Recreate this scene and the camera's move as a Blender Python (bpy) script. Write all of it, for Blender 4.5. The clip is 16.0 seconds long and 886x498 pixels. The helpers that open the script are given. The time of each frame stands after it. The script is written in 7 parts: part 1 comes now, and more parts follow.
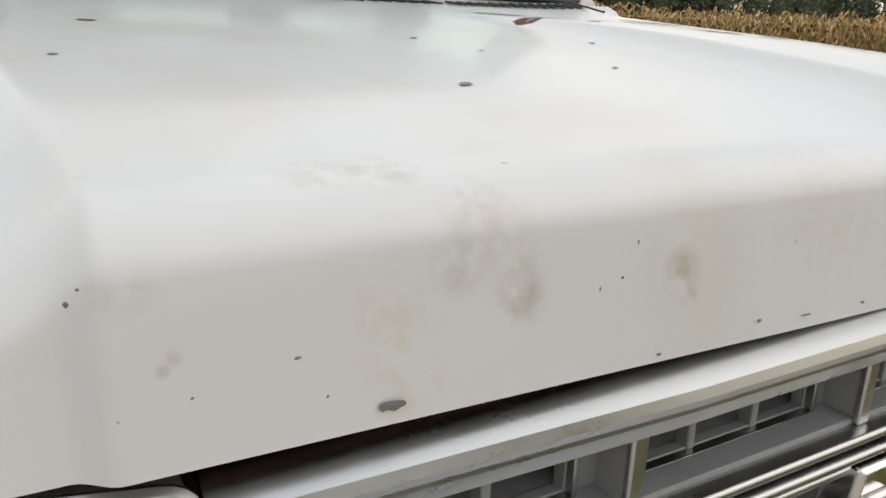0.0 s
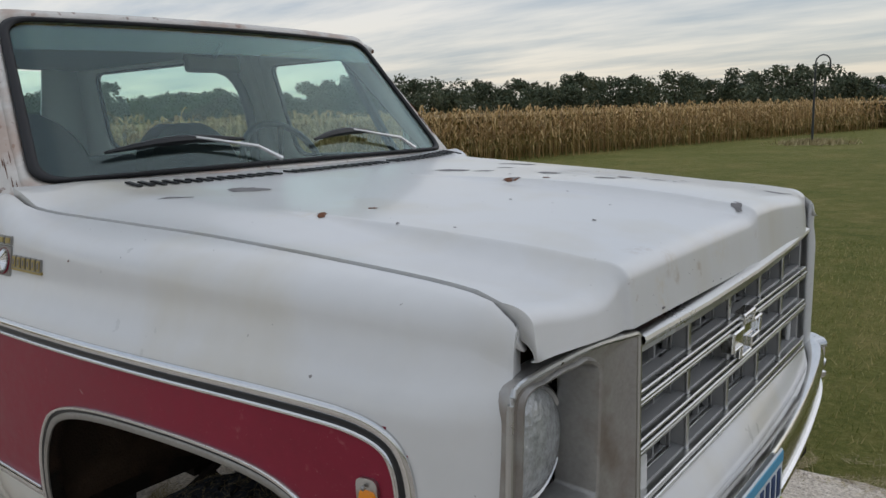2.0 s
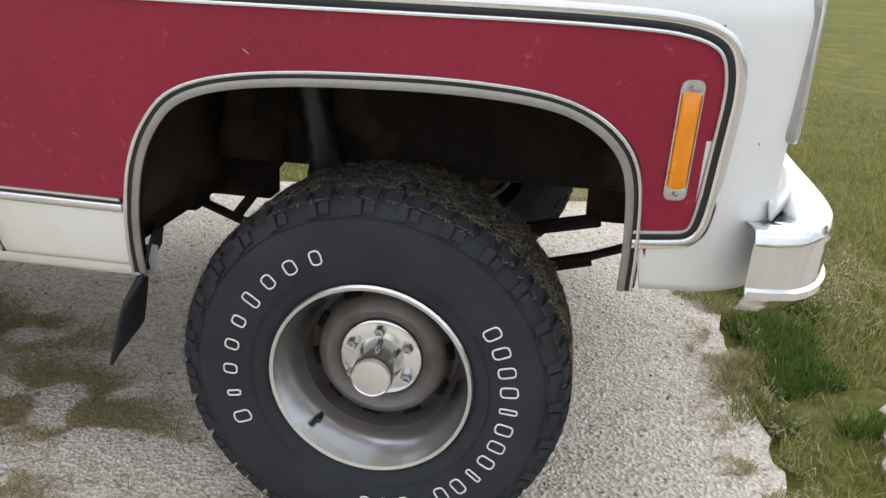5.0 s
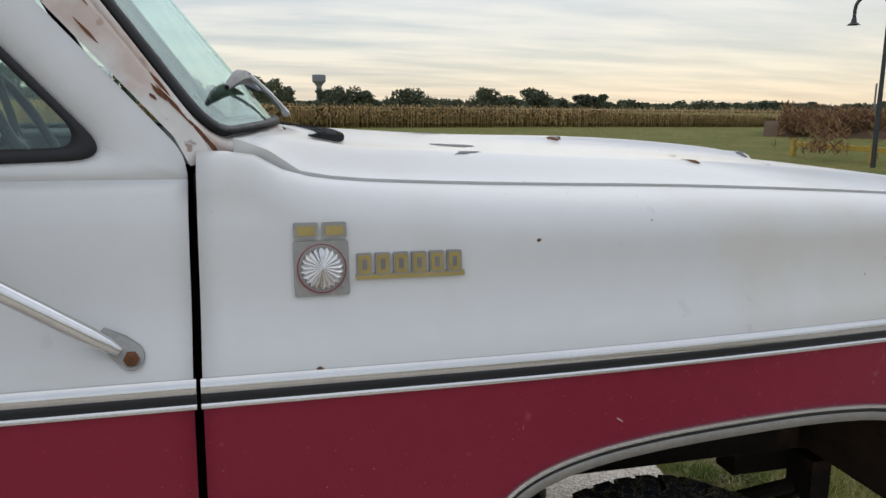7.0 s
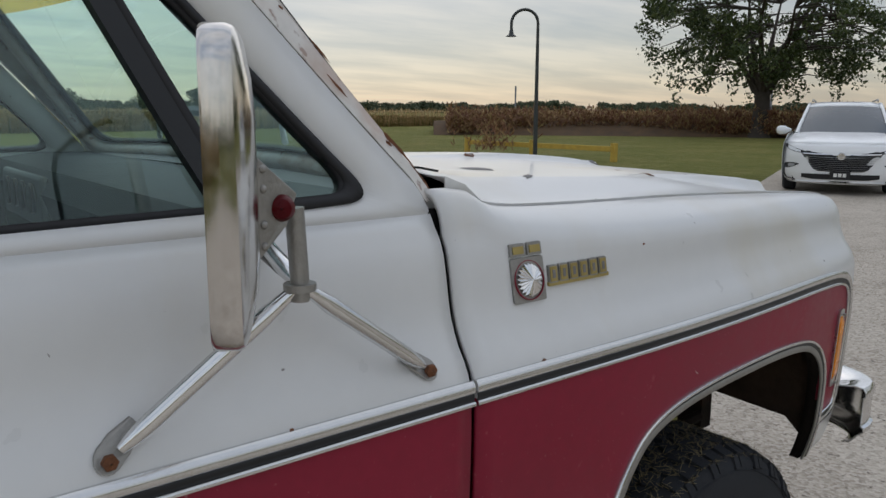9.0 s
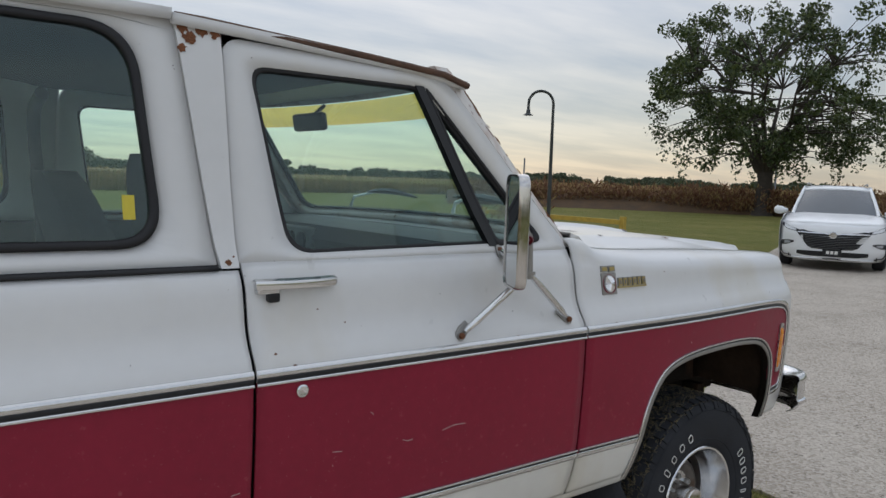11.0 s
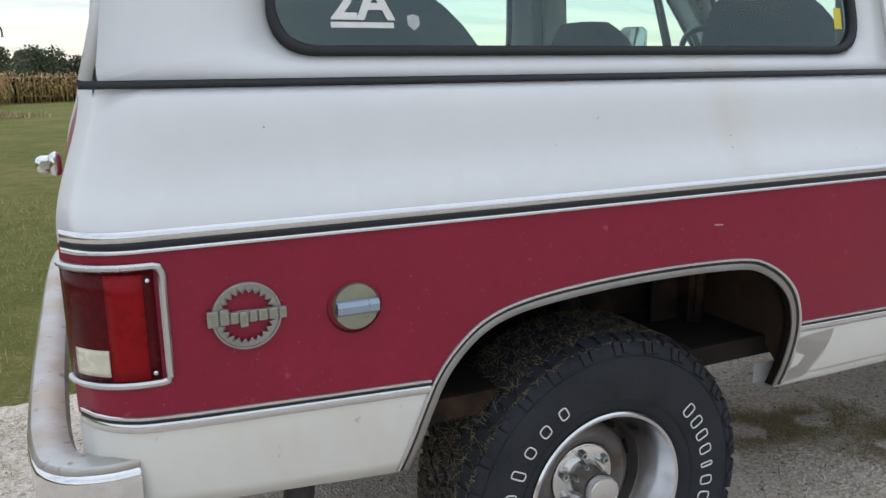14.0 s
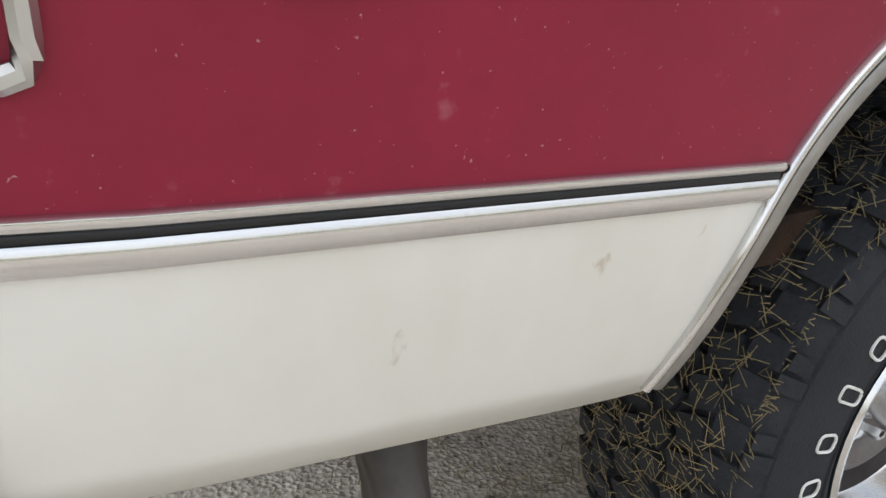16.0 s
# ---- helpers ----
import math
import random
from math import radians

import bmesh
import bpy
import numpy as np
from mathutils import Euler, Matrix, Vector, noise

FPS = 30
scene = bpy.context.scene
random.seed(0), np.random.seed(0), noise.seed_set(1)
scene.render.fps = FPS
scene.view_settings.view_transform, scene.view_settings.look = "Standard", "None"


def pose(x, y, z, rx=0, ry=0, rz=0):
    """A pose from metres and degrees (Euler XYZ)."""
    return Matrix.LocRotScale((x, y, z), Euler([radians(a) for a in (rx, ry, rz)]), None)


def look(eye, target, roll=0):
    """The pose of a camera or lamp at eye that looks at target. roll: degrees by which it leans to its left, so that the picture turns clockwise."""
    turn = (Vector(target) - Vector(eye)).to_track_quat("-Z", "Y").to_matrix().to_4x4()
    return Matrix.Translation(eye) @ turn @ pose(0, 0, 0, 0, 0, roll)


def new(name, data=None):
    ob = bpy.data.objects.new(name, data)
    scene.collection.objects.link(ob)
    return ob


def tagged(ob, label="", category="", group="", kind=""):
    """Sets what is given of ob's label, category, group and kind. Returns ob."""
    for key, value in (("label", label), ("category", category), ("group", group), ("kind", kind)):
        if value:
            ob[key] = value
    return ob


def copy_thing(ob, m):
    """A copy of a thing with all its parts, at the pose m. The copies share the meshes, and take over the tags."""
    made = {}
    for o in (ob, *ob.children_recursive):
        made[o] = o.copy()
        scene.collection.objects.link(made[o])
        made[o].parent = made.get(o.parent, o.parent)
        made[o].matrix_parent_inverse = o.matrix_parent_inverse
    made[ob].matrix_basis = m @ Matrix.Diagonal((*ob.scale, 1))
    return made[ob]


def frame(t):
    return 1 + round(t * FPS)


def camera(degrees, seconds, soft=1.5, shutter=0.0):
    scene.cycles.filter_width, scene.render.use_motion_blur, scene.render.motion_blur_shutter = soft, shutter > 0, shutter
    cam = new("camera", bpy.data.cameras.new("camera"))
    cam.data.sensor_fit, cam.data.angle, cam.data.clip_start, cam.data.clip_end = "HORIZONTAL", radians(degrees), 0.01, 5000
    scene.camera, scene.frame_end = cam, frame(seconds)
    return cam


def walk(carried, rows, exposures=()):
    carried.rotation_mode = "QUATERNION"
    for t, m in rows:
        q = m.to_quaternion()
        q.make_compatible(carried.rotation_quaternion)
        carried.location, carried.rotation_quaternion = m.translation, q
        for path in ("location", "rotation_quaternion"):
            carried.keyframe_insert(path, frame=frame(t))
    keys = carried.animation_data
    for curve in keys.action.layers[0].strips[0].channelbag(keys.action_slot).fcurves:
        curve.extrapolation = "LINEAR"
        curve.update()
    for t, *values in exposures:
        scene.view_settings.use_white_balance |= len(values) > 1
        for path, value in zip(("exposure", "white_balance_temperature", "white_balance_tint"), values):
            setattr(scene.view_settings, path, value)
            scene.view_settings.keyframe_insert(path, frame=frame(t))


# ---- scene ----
cam = camera(59.15, 16.0)
EXPO = [(0.0, 0.38, 7000, 10), (0.5, -0.07, 6500, 10), (1.5, -0.25, 6350, 10), (2.2, -0.2, 6300, 10), (3.2, 0.2, 6350, 10), (5.5, 0.98, 6500, 10), (6.2, 0.68, 6500, 10), (7.0, 0.0, 6350, 10), (7.5, -0.25, 6300, 10), (9.0, -0.27, 6300, 10), (11.3, -0.12, 6200, 10), (12.5, 0.1, 6100, 10), (13.5, 0.42, 6050, 10), (14.5, 0.47, 6200, 10), (15.5, 0.60, 6150, 10), (16.0, 0.88, 6550, 10)]
# eye x, y, z, then yaw, pitch and lean in degrees
PATH = [
    (0, 1.054, -0.587, 1.365, 60.858, -16.939, 2.194),
    (0.5, 1.079, -0.787, 1.490, 49.028, -13.878, 2.418),
    (1, 1.238, -1.041, 1.543, 43.216, -11.287, 0.170),
    (1.5, 1.336, -1.356, 1.561, 40.549, -9.801, -1.159),
    (2, 1.293, -1.688, 1.533, 38.924, -9.799, -1.856),
    (2.5, 1.365, -1.957, 1.455, 37.350, -11.809, -2.374),
    (3, 1.329, -2.142, 1.412, 32.772, -12.867, -1.992),
    (3.2, 1.235, -2.221, 1.389, 30.510, -13.101, -1.661),
    (5.3, 0.127, -2.225, 1.187, 6.424, -21.707, 3.017),
    (5.5, -0.021, -2.207, 1.229, 5.496, -20.052, 3.055),
    (6, -0.348, -2.235, 1.328, 0.295, -14.630, 2.143),
    (6.5, -0.547, -2.074, 1.417, -7.072, -11.461, 0.977),
    (7, -0.696, -1.903, 1.433, -15.285, -10.237, 0.572),
    (7.5, -0.876, -1.773, 1.434, -23.214, -9.995, 0.287),
    (8, -0.937, -1.635, 1.408, -30.121, -10.154, -0.117),
    (8.5, -1.087, -1.622, 1.431, -36.641, -10.797, -0.234),
    (9, -1.420, -1.775, 1.489, -38.744, -10.036, 0.171),
    (9.2, -1.542, -1.867, 1.514, -38.097, -9.193, 0.311),
    (11.3, -2.699, -2.580, 1.544, -38.406, -5.012, 2.001),
    (11.5, -2.838, -2.607, 1.521, -38.431, -5.530, 1.924),
    (12, -3.121, -2.731, 1.506, -37.435, -7.342, 2.105),
    (12.5, -3.357, -2.813, 1.442, -34.878, -9.028, 1.821),
    (13, -3.614, -2.698, 1.444, -31.610, -10.649, 1.422),
    (13.5, -3.717, -2.528, 1.450, -27.666, -12.383, 0.722),
    (14, -3.721, -2.264, 1.349, -24.476, -12.730, -0.778),
    (14.5, -3.741, -1.993, 1.291, -22.078, -15.276, -1.264),
    (15, -3.710, -1.755, 1.242, -21.498, -15.933, -2.008),
    (15.5, -3.633, -1.518, 1.155, -22.275, -19.052, -1.053),
    (16, -3.632, -1.353, 0.926, -27.936, -22.018, 1.744),
]
walk(cam, [(t, pose(x, y, z, 90 + pitch, 0, yaw) @ pose(0, 0, 0, 0, 0, lean)) for t, x, y, z, yaw, pitch, lean in PATH], EXPO)


# ---- light ----
def build_world():
    world = bpy.data.worlds.new("overcast_sky")
    scene.world = world
    world.use_nodes = True
    nt = world.node_tree
    nt.nodes.clear()
    N, L = nt.nodes.new, nt.links.new
    out, bg = N("ShaderNodeOutputWorld"), N("ShaderNodeBackground")
    coord = N("ShaderNodeTexCoord")
    sep = N("ShaderNodeSeparateXYZ")
    L(coord.outputs["Generated"], sep.inputs[0])
    sky = N("ShaderNodeTexSky")
    sky.sky_type, sky.sun_disc = "NISHITA", False
    sky.sun_elevation, sky.sun_rotation = radians(SUN_ELEV), radians(SUN_ROT)
    # cloud deck, seen as a flat layer overhead
    mz = N("ShaderNodeMath"); mz.operation = "MAXIMUM"; mz.inputs[1].default_value = 0.0
    L(sep.outputs[2], mz.inputs[0])
    az = N("ShaderNodeMath"); az.operation = "ADD"; az.inputs[1].default_value = 0.09
    L(mz.outputs[0], az.inputs[0])
    div = N("ShaderNodeVectorMath"); div.operation = "DIVIDE"
    comb = N("ShaderNodeCombineXYZ")
    for k in range(3):
        L(az.outputs[0], comb.inputs[k])
    L(coord.outputs["Generated"], div.inputs[0]); L(comb.outputs[0], div.inputs[1])
    mp = N("ShaderNodeMapping"); mp.inputs["Scale"].default_value = (0.55, 1.3, 0.0); mp.inputs["Rotation"].default_value = (0, 0, 0.5)
    L(div.outputs[0], mp.inputs[0])
    n1 = N("ShaderNodeTexNoise"); n1.inputs["Scale"].default_value = 1.1; n1.inputs["Detail"].default_value = 7; n1.inputs["Roughness"].default_value = 0.55
    L(mp.outputs[0], n1.inputs[0])
    cl = N("ShaderNodeValToRGB")
    cl.color_ramp.elements[0].position, cl.color_ramp.elements[0].color = 0.36, (0.54, 0.60, 0.68, 1)
    cl.color_ramp.elements[1].position, cl.color_ramp.elements[1].color = 0.62, (0.98, 0.96, 0.92, 1)
    L(n1.outputs[0], cl.inputs[0])
    # an overcast deck is brighter overhead than at the horizon
    grad = N("ShaderNodeValToRGB")
    e = grad.color_ramp.elements
    e[0].position, e[0].color = 0.0, (1.15, 1.02, 0.88, 1)
    e[1].position, e[1].color = 1.0, (1.50, 1.54, 1.62, 1)
    for p, c in ((0.10, (1.12, 1.04, 0.94, 1)), (0.25, (1.13, 1.11, 1.09, 1)), (0.45, (1.32, 1.35, 1.40, 1))):
        k = e.new(p); k.color = c
    L(mz.outputs[0], grad.inputs[0])
    mul = N("ShaderNodeMix"); mul.data_type = "RGBA"; mul.blend_type = "MULTIPLY"; mul.inputs[0].default_value = 1
    L(cl.outputs[0], mul.inputs[6]); L(grad.outputs[0], mul.inputs[7])
    # the lower part of the deck is set brighter towards -x and -y
    dot = N("ShaderNodeVectorMath"); dot.operation = "DOT_PRODUCT"; dot.inputs[1].default_value = (-0.40, -0.11, 0.0)
    L(coord.outputs["Generated"], dot.inputs[0])
    low = N("ShaderNodeMapRange")
    low.inputs[1].default_value, low.inputs[2].default_value, low.inputs[3].default_value, low.inputs[4].default_value = 0.12, 0.50, 1.0, 0.0
    L(mz.outputs[0], low.inputs[0])
    lean = N("ShaderNodeMath"); lean.operation = "MULTIPLY_ADD"; lean.inputs[2].default_value = 1.0
    L(dot.outputs["Value"], lean.inputs[0]); L(low.outputs[0], lean.inputs[1])
    glow = N("ShaderNodeMix"); glow.data_type = "RGBA"; glow.blend_type = "MULTIPLY"; glow.inputs[0].default_value = 1
    L(mul.outputs[2], glow.inputs[6]); L(lean.outputs[0], glow.inputs[7])
    add = N("ShaderNodeMix"); add.data_type = "RGBA"; add.blend_type = "ADD"; add.inputs[0].default_value = 0.06
    L(glow.outputs[2], add.inputs[6]); L(sky.outputs[0], add.inputs[7])
    L(add.outputs[2], bg.inputs[0])
    bg.inputs[1].default_value = SKY
    L(bg.outputs[0], out.inputs[0])
    sun = new("sun", bpy.data.lights.new("sun", "SUN"))
    sun.data.energy, sun.data.angle, sun.data.color = 0.4, radians(80), (1.0, 0.94, 0.87)
    a = radians(SUN_ROT)
    d = Vector((math.sin(a) * math.cos(radians(SUN_ELEV)), math.cos(a) * math.cos(radians(SUN_ELEV)), math.sin(radians(SUN_ELEV))))
    sun.matrix_world = look(d * 50, (0, 0, 0))


SUN_ELEV, SUN_ROT, SKY = 38.0, 35.0, 0.62
build_world()


# ---- materials ----
def material(name, base, rough=0.5, metal=0.0, coat=0.0, vary=0.12, scale=3.0, fine=60.0, bump=0.0, bump_scale=200.0, tint=None, trans=0.0, ior=1.45, rough_vary=0.1):
    """Principled surface with broad and fine variation of colour and gloss, at the size given (per metre)."""
    m = bpy.data.materials.new(name)
    m.use_nodes = True
    nt = m.node_tree
    N, L = nt.nodes.new, nt.links.new
    b = nt.nodes["Principled BSDF"]
    b.inputs["Metallic"].default_value = metal
    b.inputs["IOR"].default_value = ior
    b.inputs["Coat Weight"].default_value = coat
    b.inputs["Coat Roughness"].default_value = 0.12
    b.inputs["Transmission Weight"].default_value = trans
    co = N("ShaderNodeTexCoord")
    n1 = N("ShaderNodeTexNoise"); n1.inputs["Scale"].default_value = scale; n1.inputs["Detail"].default_value = 5
    n2 = N("ShaderNodeTexNoise"); n2.inputs["Scale"].default_value = fine; n2.inputs["Detail"].default_value = 3
    L(co.outputs["Object"], n1.inputs[0]); L(co.outputs["Object"], n2.inputs[0])
    mixn = N("ShaderNodeMix"); mixn.data_type = "FLOAT"; mixn.inputs[0].default_value = 0.4
    L(n1.outputs[0], mixn.inputs[2]); L(n2.outputs[0], mixn.inputs[3])
    ramp = N("ShaderNodeValToRGB")
    ramp.color_ramp.elements[0].position, ramp.color_ramp.elements[1].position = 0.3, 0.7
    lo = tint if tint else tuple(c * (1 - vary) for c in base)
    hi = tuple(min(1, c * (1 + vary * 0.6)) for c in base)
    ramp.color_ramp.elements[0].color, ramp.color_ramp.elements[1].color = (*lo, 1), (*hi, 1)
    L(mixn.outputs[0], ramp.inputs[0]); L(ramp.outputs[0], b.inputs["Base Color"])
    mr = N("ShaderNodeMapRange")
    mr.inputs[1].default_value, mr.inputs[2].default_value = 0.3, 0.7
    mr.inputs[3].default_value, mr.inputs[4].default_value = max(0.02, rough - rough_vary), min(1, rough + rough_vary)
    L(mixn.outputs[0], mr.inputs[0]); L(mr.outputs[0], b.inputs["Roughness"])
    if bump:
        n3 = N("ShaderNodeTexNoise"); n3.inputs["Scale"].default_value = bump_scale; n3.inputs["Detail"].default_value = 4
        L(co.outputs["Object"], n3.inputs[0])
        bp = N("ShaderNodeBump"); bp.inputs["Strength"].default_value = bump; bp.inputs["Distance"].default_value = 0.01
        L(n3.outputs[0], bp.inputs["Height"]); L(bp.outputs[0], b.inputs["Normal"])
    return m


def dull(m, level=0.12):
    m.node_tree.nodes["Principled BSDF"].inputs["Specular IOR Level"].default_value = level
    return m


def stained(m, colour, scale, low, high, stretch=(1, 1, 1), strength=0.7):
    """Adds stains of a shape of their own over a material's colour."""
    nt = m.node_tree
    N, L = nt.nodes.new, nt.links.new
    b = nt.nodes["Principled BSDF"]
    src = b.inputs["Base Color"].links[0].from_socket
    co, mp, nz, rp, mx = N("ShaderNodeTexCoord"), N("ShaderNodeMapping"), N("ShaderNodeTexNoise"), N("ShaderNodeMapRange"), N("ShaderNodeMix")
    mp.inputs["Scale"].default_value = stretch
    nz.inputs["Scale"].default_value, nz.inputs["Detail"].default_value = scale, 6
    L(co.outputs["Object"], mp.inputs[0]); L(mp.outputs[0], nz.inputs[0])
    rp.inputs[1].default_value, rp.inputs[2].default_value, rp.inputs[4].default_value = low, high, strength
    L(nz.outputs[0], rp.inputs[0])
    mx.data_type = "RGBA"
    L(rp.outputs[0], mx.inputs[0]); L(src, mx.inputs[6]); mx.inputs[7].default_value = (*colour, 1)
    L(mx.outputs[2], b.inputs["Base Color"])
    return m


WHITE = stained(material("white_paint", (0.66, 0.66, 0.655), 0.34, coat=0.35, vary=0.04, scale=2.0, fine=25, rough_vary=0.08), (0.54, 0.48, 0.35), 2.6, 0.52, 0.76, (1, 1, 0.3), 0.6)
stained(WHITE, (0.10, 0.08, 0.07), 60, 0.74, 0.76, strength=0.8)
CREAM = stained(stained(material("cream_white_paint", (0.69, 0.68, 0.635), 0.38, coat=0.25, vary=0.05, scale=2.5, fine=25), (0.52, 0.44, 0.28), 3.2, 0.52, 0.76, (1, 1, 0.4), 0.5), (0.30, 0.16, 0.06), 30, 0.68, 0.76, (1, 1, 0.6), 0.6)
RED = stained(material("maroon_paint", (0.236, 0.013, 0.035), 0.38, coat=0.0, vary=0.14, scale=3, fine=40), (0.40, 0.17, 0.17), 40, 0.66, 0.76, strength=0.35)
stained(RED, (0.52, 0.34, 0.33), 260, 0.70, 0.74, strength=0.6)
CHROME = material("chrome", (0.72, 0.72, 0.72), 0.13, 1.0, vary=0.1, scale=8, fine=120, rough_vary=0.07)
BRIGHT = material("bright_trim", (0.54, 0.545, 0.54), 0.30, 1.0, vary=0.08, scale=6, fine=40, rough_vary=0.05)
TRIM = material("polished_moulding", (0.66, 0.66, 0.66), 0.20, 1.0, vary=0.06, scale=5, fine=30, rough_vary=0.05)
DULL = material("dull_aluminium", (0.34, 0.33, 0.31), 0.48, 0.85, vary=0.25, scale=14, fine=120, bump=0.15)
BLACK = material("black_trim", (0.012, 0.013, 0.015), 0.4, vary=0.3)
RUBBER = material("tyre_rubber", (0.032, 0.034, 0.039), 0.72, vary=0.35, scale=9, fine=160, bump=0.25, bump_scale=300)
SEAL = material("rubber_seal", (0.012, 0.012, 0.014), 0.55, vary=0.4, scale=20)
RUST = material("rust", (0.17, 0.066, 0.028), 0.85, vary=0.5, scale=18, fine=140, bump=0.4)
UNDER = stained(material("rusty_undercoat", (0.022, 0.017, 0.014), 0.85, vary=0.5, scale=7, fine=90, bump=0.5), (0.10, 0.056, 0.034), 6, 0.54, 0.74)
LINER = stained(material("rusty_wheel_liner", (0.058, 0.038, 0.026), 0.85, vary=0.4, scale=6, fine=60, bump=0.5), (0.020, 0.015, 0.012), 5, 0.46, 0.62)
# near-black that stands in for the shade inside gaps and openings
DARK = material("shade_black", (0.012, 0.011, 0.011), 0.9, vary=0.3)
TARNISH = stained(material("tarnished_bezel", (0.40, 0.39, 0.375), 0.50, 0.9, vary=0.25, scale=9, fine=120, bump=0.08, rough_vary=0.12), (0.16, 0.10, 0.06), 9, 0.52, 0.70, strength=0.6)
DUSTY = stained(stained(material("dusty_chrome", (0.50, 0.49, 0.47), 0.42, 0.75, vary=0.2, scale=9, fine=80), (0.42, 0.35, 0.28), 7, 0.42, 0.60, strength=0.9), (0.20, 0.13, 0.09), 30, 0.62, 0.70, strength=0.7)
FLUTED = material("fluted_lamp_glass", (0.42, 0.44, 0.45), 0.18, 0.3, coat=0.6, vary=0.35, scale=60, fine=220, bump=0.5, bump_scale=70)
MIRRORBACK = material("weathered_stainless", (0.64, 0.62, 0.60), 0.16, 1.0, vary=0.2, scale=9, fine=90, rough_vary=0.08)
GREYPL = material("grey_grille_plastic", (0.30, 0.30, 0.30), 0.42, vary=0.12, scale=12)
CLOTH = material("dark_grey_cloth", (0.055, 0.058, 0.066), 0.9, vary=0.2, scale=20, fine=400, bump=0.2, bump_scale=600)
VINYL = material("dark_vinyl", (0.045, 0.047, 0.05), 0.6, vary=0.2, scale=6, bump=0.1)
HEADLINER = material("headliner", (0.10, 0.10, 0.10), 0.9, vary=0.2)
AMBER = material("amber_lens", (0.75, 0.24, 0.006), 0.25, vary=0.12, scale=20, coat=0.3)
REDLENS = material("red_lens", (0.075, 0.003, 0.006), 0.25, vary=0.4, scale=9)
CLEARLENS = material("clear_lens", (0.62, 0.58, 0.46), 0.25, vary=0.2, scale=30, coat=0.3)
GOLD = material("gold_badge", (0.40, 0.31, 0.11), 0.4, 0.5, vary=0.2, scale=40)
BLUEGREY = material("fuel_cap_bar", (0.28, 0.34, 0.42), 0.3, 0.4)
CAPFACE = material("fuel_cap_face", (0.30, 0.31, 0.24), 0.33, 0.8, vary=0.15, scale=25)
PRIMER = material("bare_primer", (0.20, 0.19, 0.19), 0.7, vary=0.3, scale=30)
STEELW = stained(material("wheel_steel", (0.17, 0.155, 0.145), 0.48, 0.6, vary=0.3, scale=18, fine=160), (0.11, 0.065, 0.040), 14, 0.54, 0.74)
LETTER = material("white_letter_rubber", (0.72, 0.71, 0.68), 0.7, vary=0.15, scale=40)
STRAW = material("dry_grass_clippings", (0.27, 0.215, 0.11), 0.9, vary=0.4, scale=30)
SUVWHITE = material("glossy_white_paint", (0.78, 0.79, 0.80), 0.2, coat=0.6, vary=0.02)
LAMPPOST = material("dark_lamp_post", (0.06, 0.065, 0.065), 0.5, 0.4, vary=0.3)
YELLOW = material("yellow_painted_timber", (0.52, 0.35, 0.06), 0.7, vary=0.25, scale=6)
STONE = material("pale_grey_stone", (0.42, 0.41, 0.40), 0.85, vary=0.25, scale=5, bump=0.3)
LAMPGREY = material("grey_lamp_lens", (0.35, 0.36, 0.38), 0.2, coat=0.4)
CONC = material("tower_concrete", (0.20, 0.22, 0.25), 0.8, vary=0.1)

SMOKED = material("smoked_lens", (0.24, 0.235, 0.23), 0.22, vary=0.25, scale=40, coat=0.4)
dull(RED, 0.32)
for _m in (REDLENS, DARK, UNDER, LINER, RUBBER, CLOTH, HEADLINER, VINYL):
    dull(_m, 0.15)


def smudged(m, spots, colour):
    """Dirty marks of a given place and size on a surface."""
    nt = m.node_tree
    N, L = nt.nodes.new, nt.links.new
    b = nt.nodes["Principled BSDF"]
    co, nz = N("ShaderNodeTexCoord"), N("ShaderNodeTexNoise")
    nz.inputs["Scale"].default_value, nz.inputs["Detail"].default_value = 80, 6
    L(co.outputs["Object"], nz.inputs[0])
    total = None
    for (x, y, z), r, k in spots:
        d, mr = N("ShaderNodeVectorMath"), N("ShaderNodeMapRange")
        d.operation = "DISTANCE"; d.inputs[1].default_value = (x, y, z)
        L(co.outputs["Object"], d.inputs[0])
        mr.inputs[1].default_value, mr.inputs[2].default_value, mr.inputs[3].default_value, mr.inputs[4].default_value = r, r * 0.25, 0, k
        L(d.outputs["Value"], mr.inputs[0])
        if total is None:
            total = mr.outputs[0]
        else:
            ad = N("ShaderNodeMath"); ad.operation = "MAXIMUM"
            L(total, ad.inputs[0]); L(mr.outputs[0], ad.inputs[1]); total = ad.outputs[0]
    nr, mu, mx = N("ShaderNodeMapRange"), N("ShaderNodeMath"), N("ShaderNodeMix")
    nr.inputs[1].default_value, nr.inputs[2].default_value = 0.38, 0.66
    L(nz.outputs[0], nr.inputs[0])
    mu.operation = "MULTIPLY"
    L(total, mu.inputs[0]); L(nr.outputs[0], mu.inputs[1])
    mx.data_type = "RGBA"
    L(mu.outputs[0], mx.inputs[0]); L(b.inputs["Base Color"].links[0].from_socket, mx.inputs[6]); mx.inputs[7].default_value = (*colour, 1)
    L(mx.outputs[2], b.inputs["Base Color"])
    return m


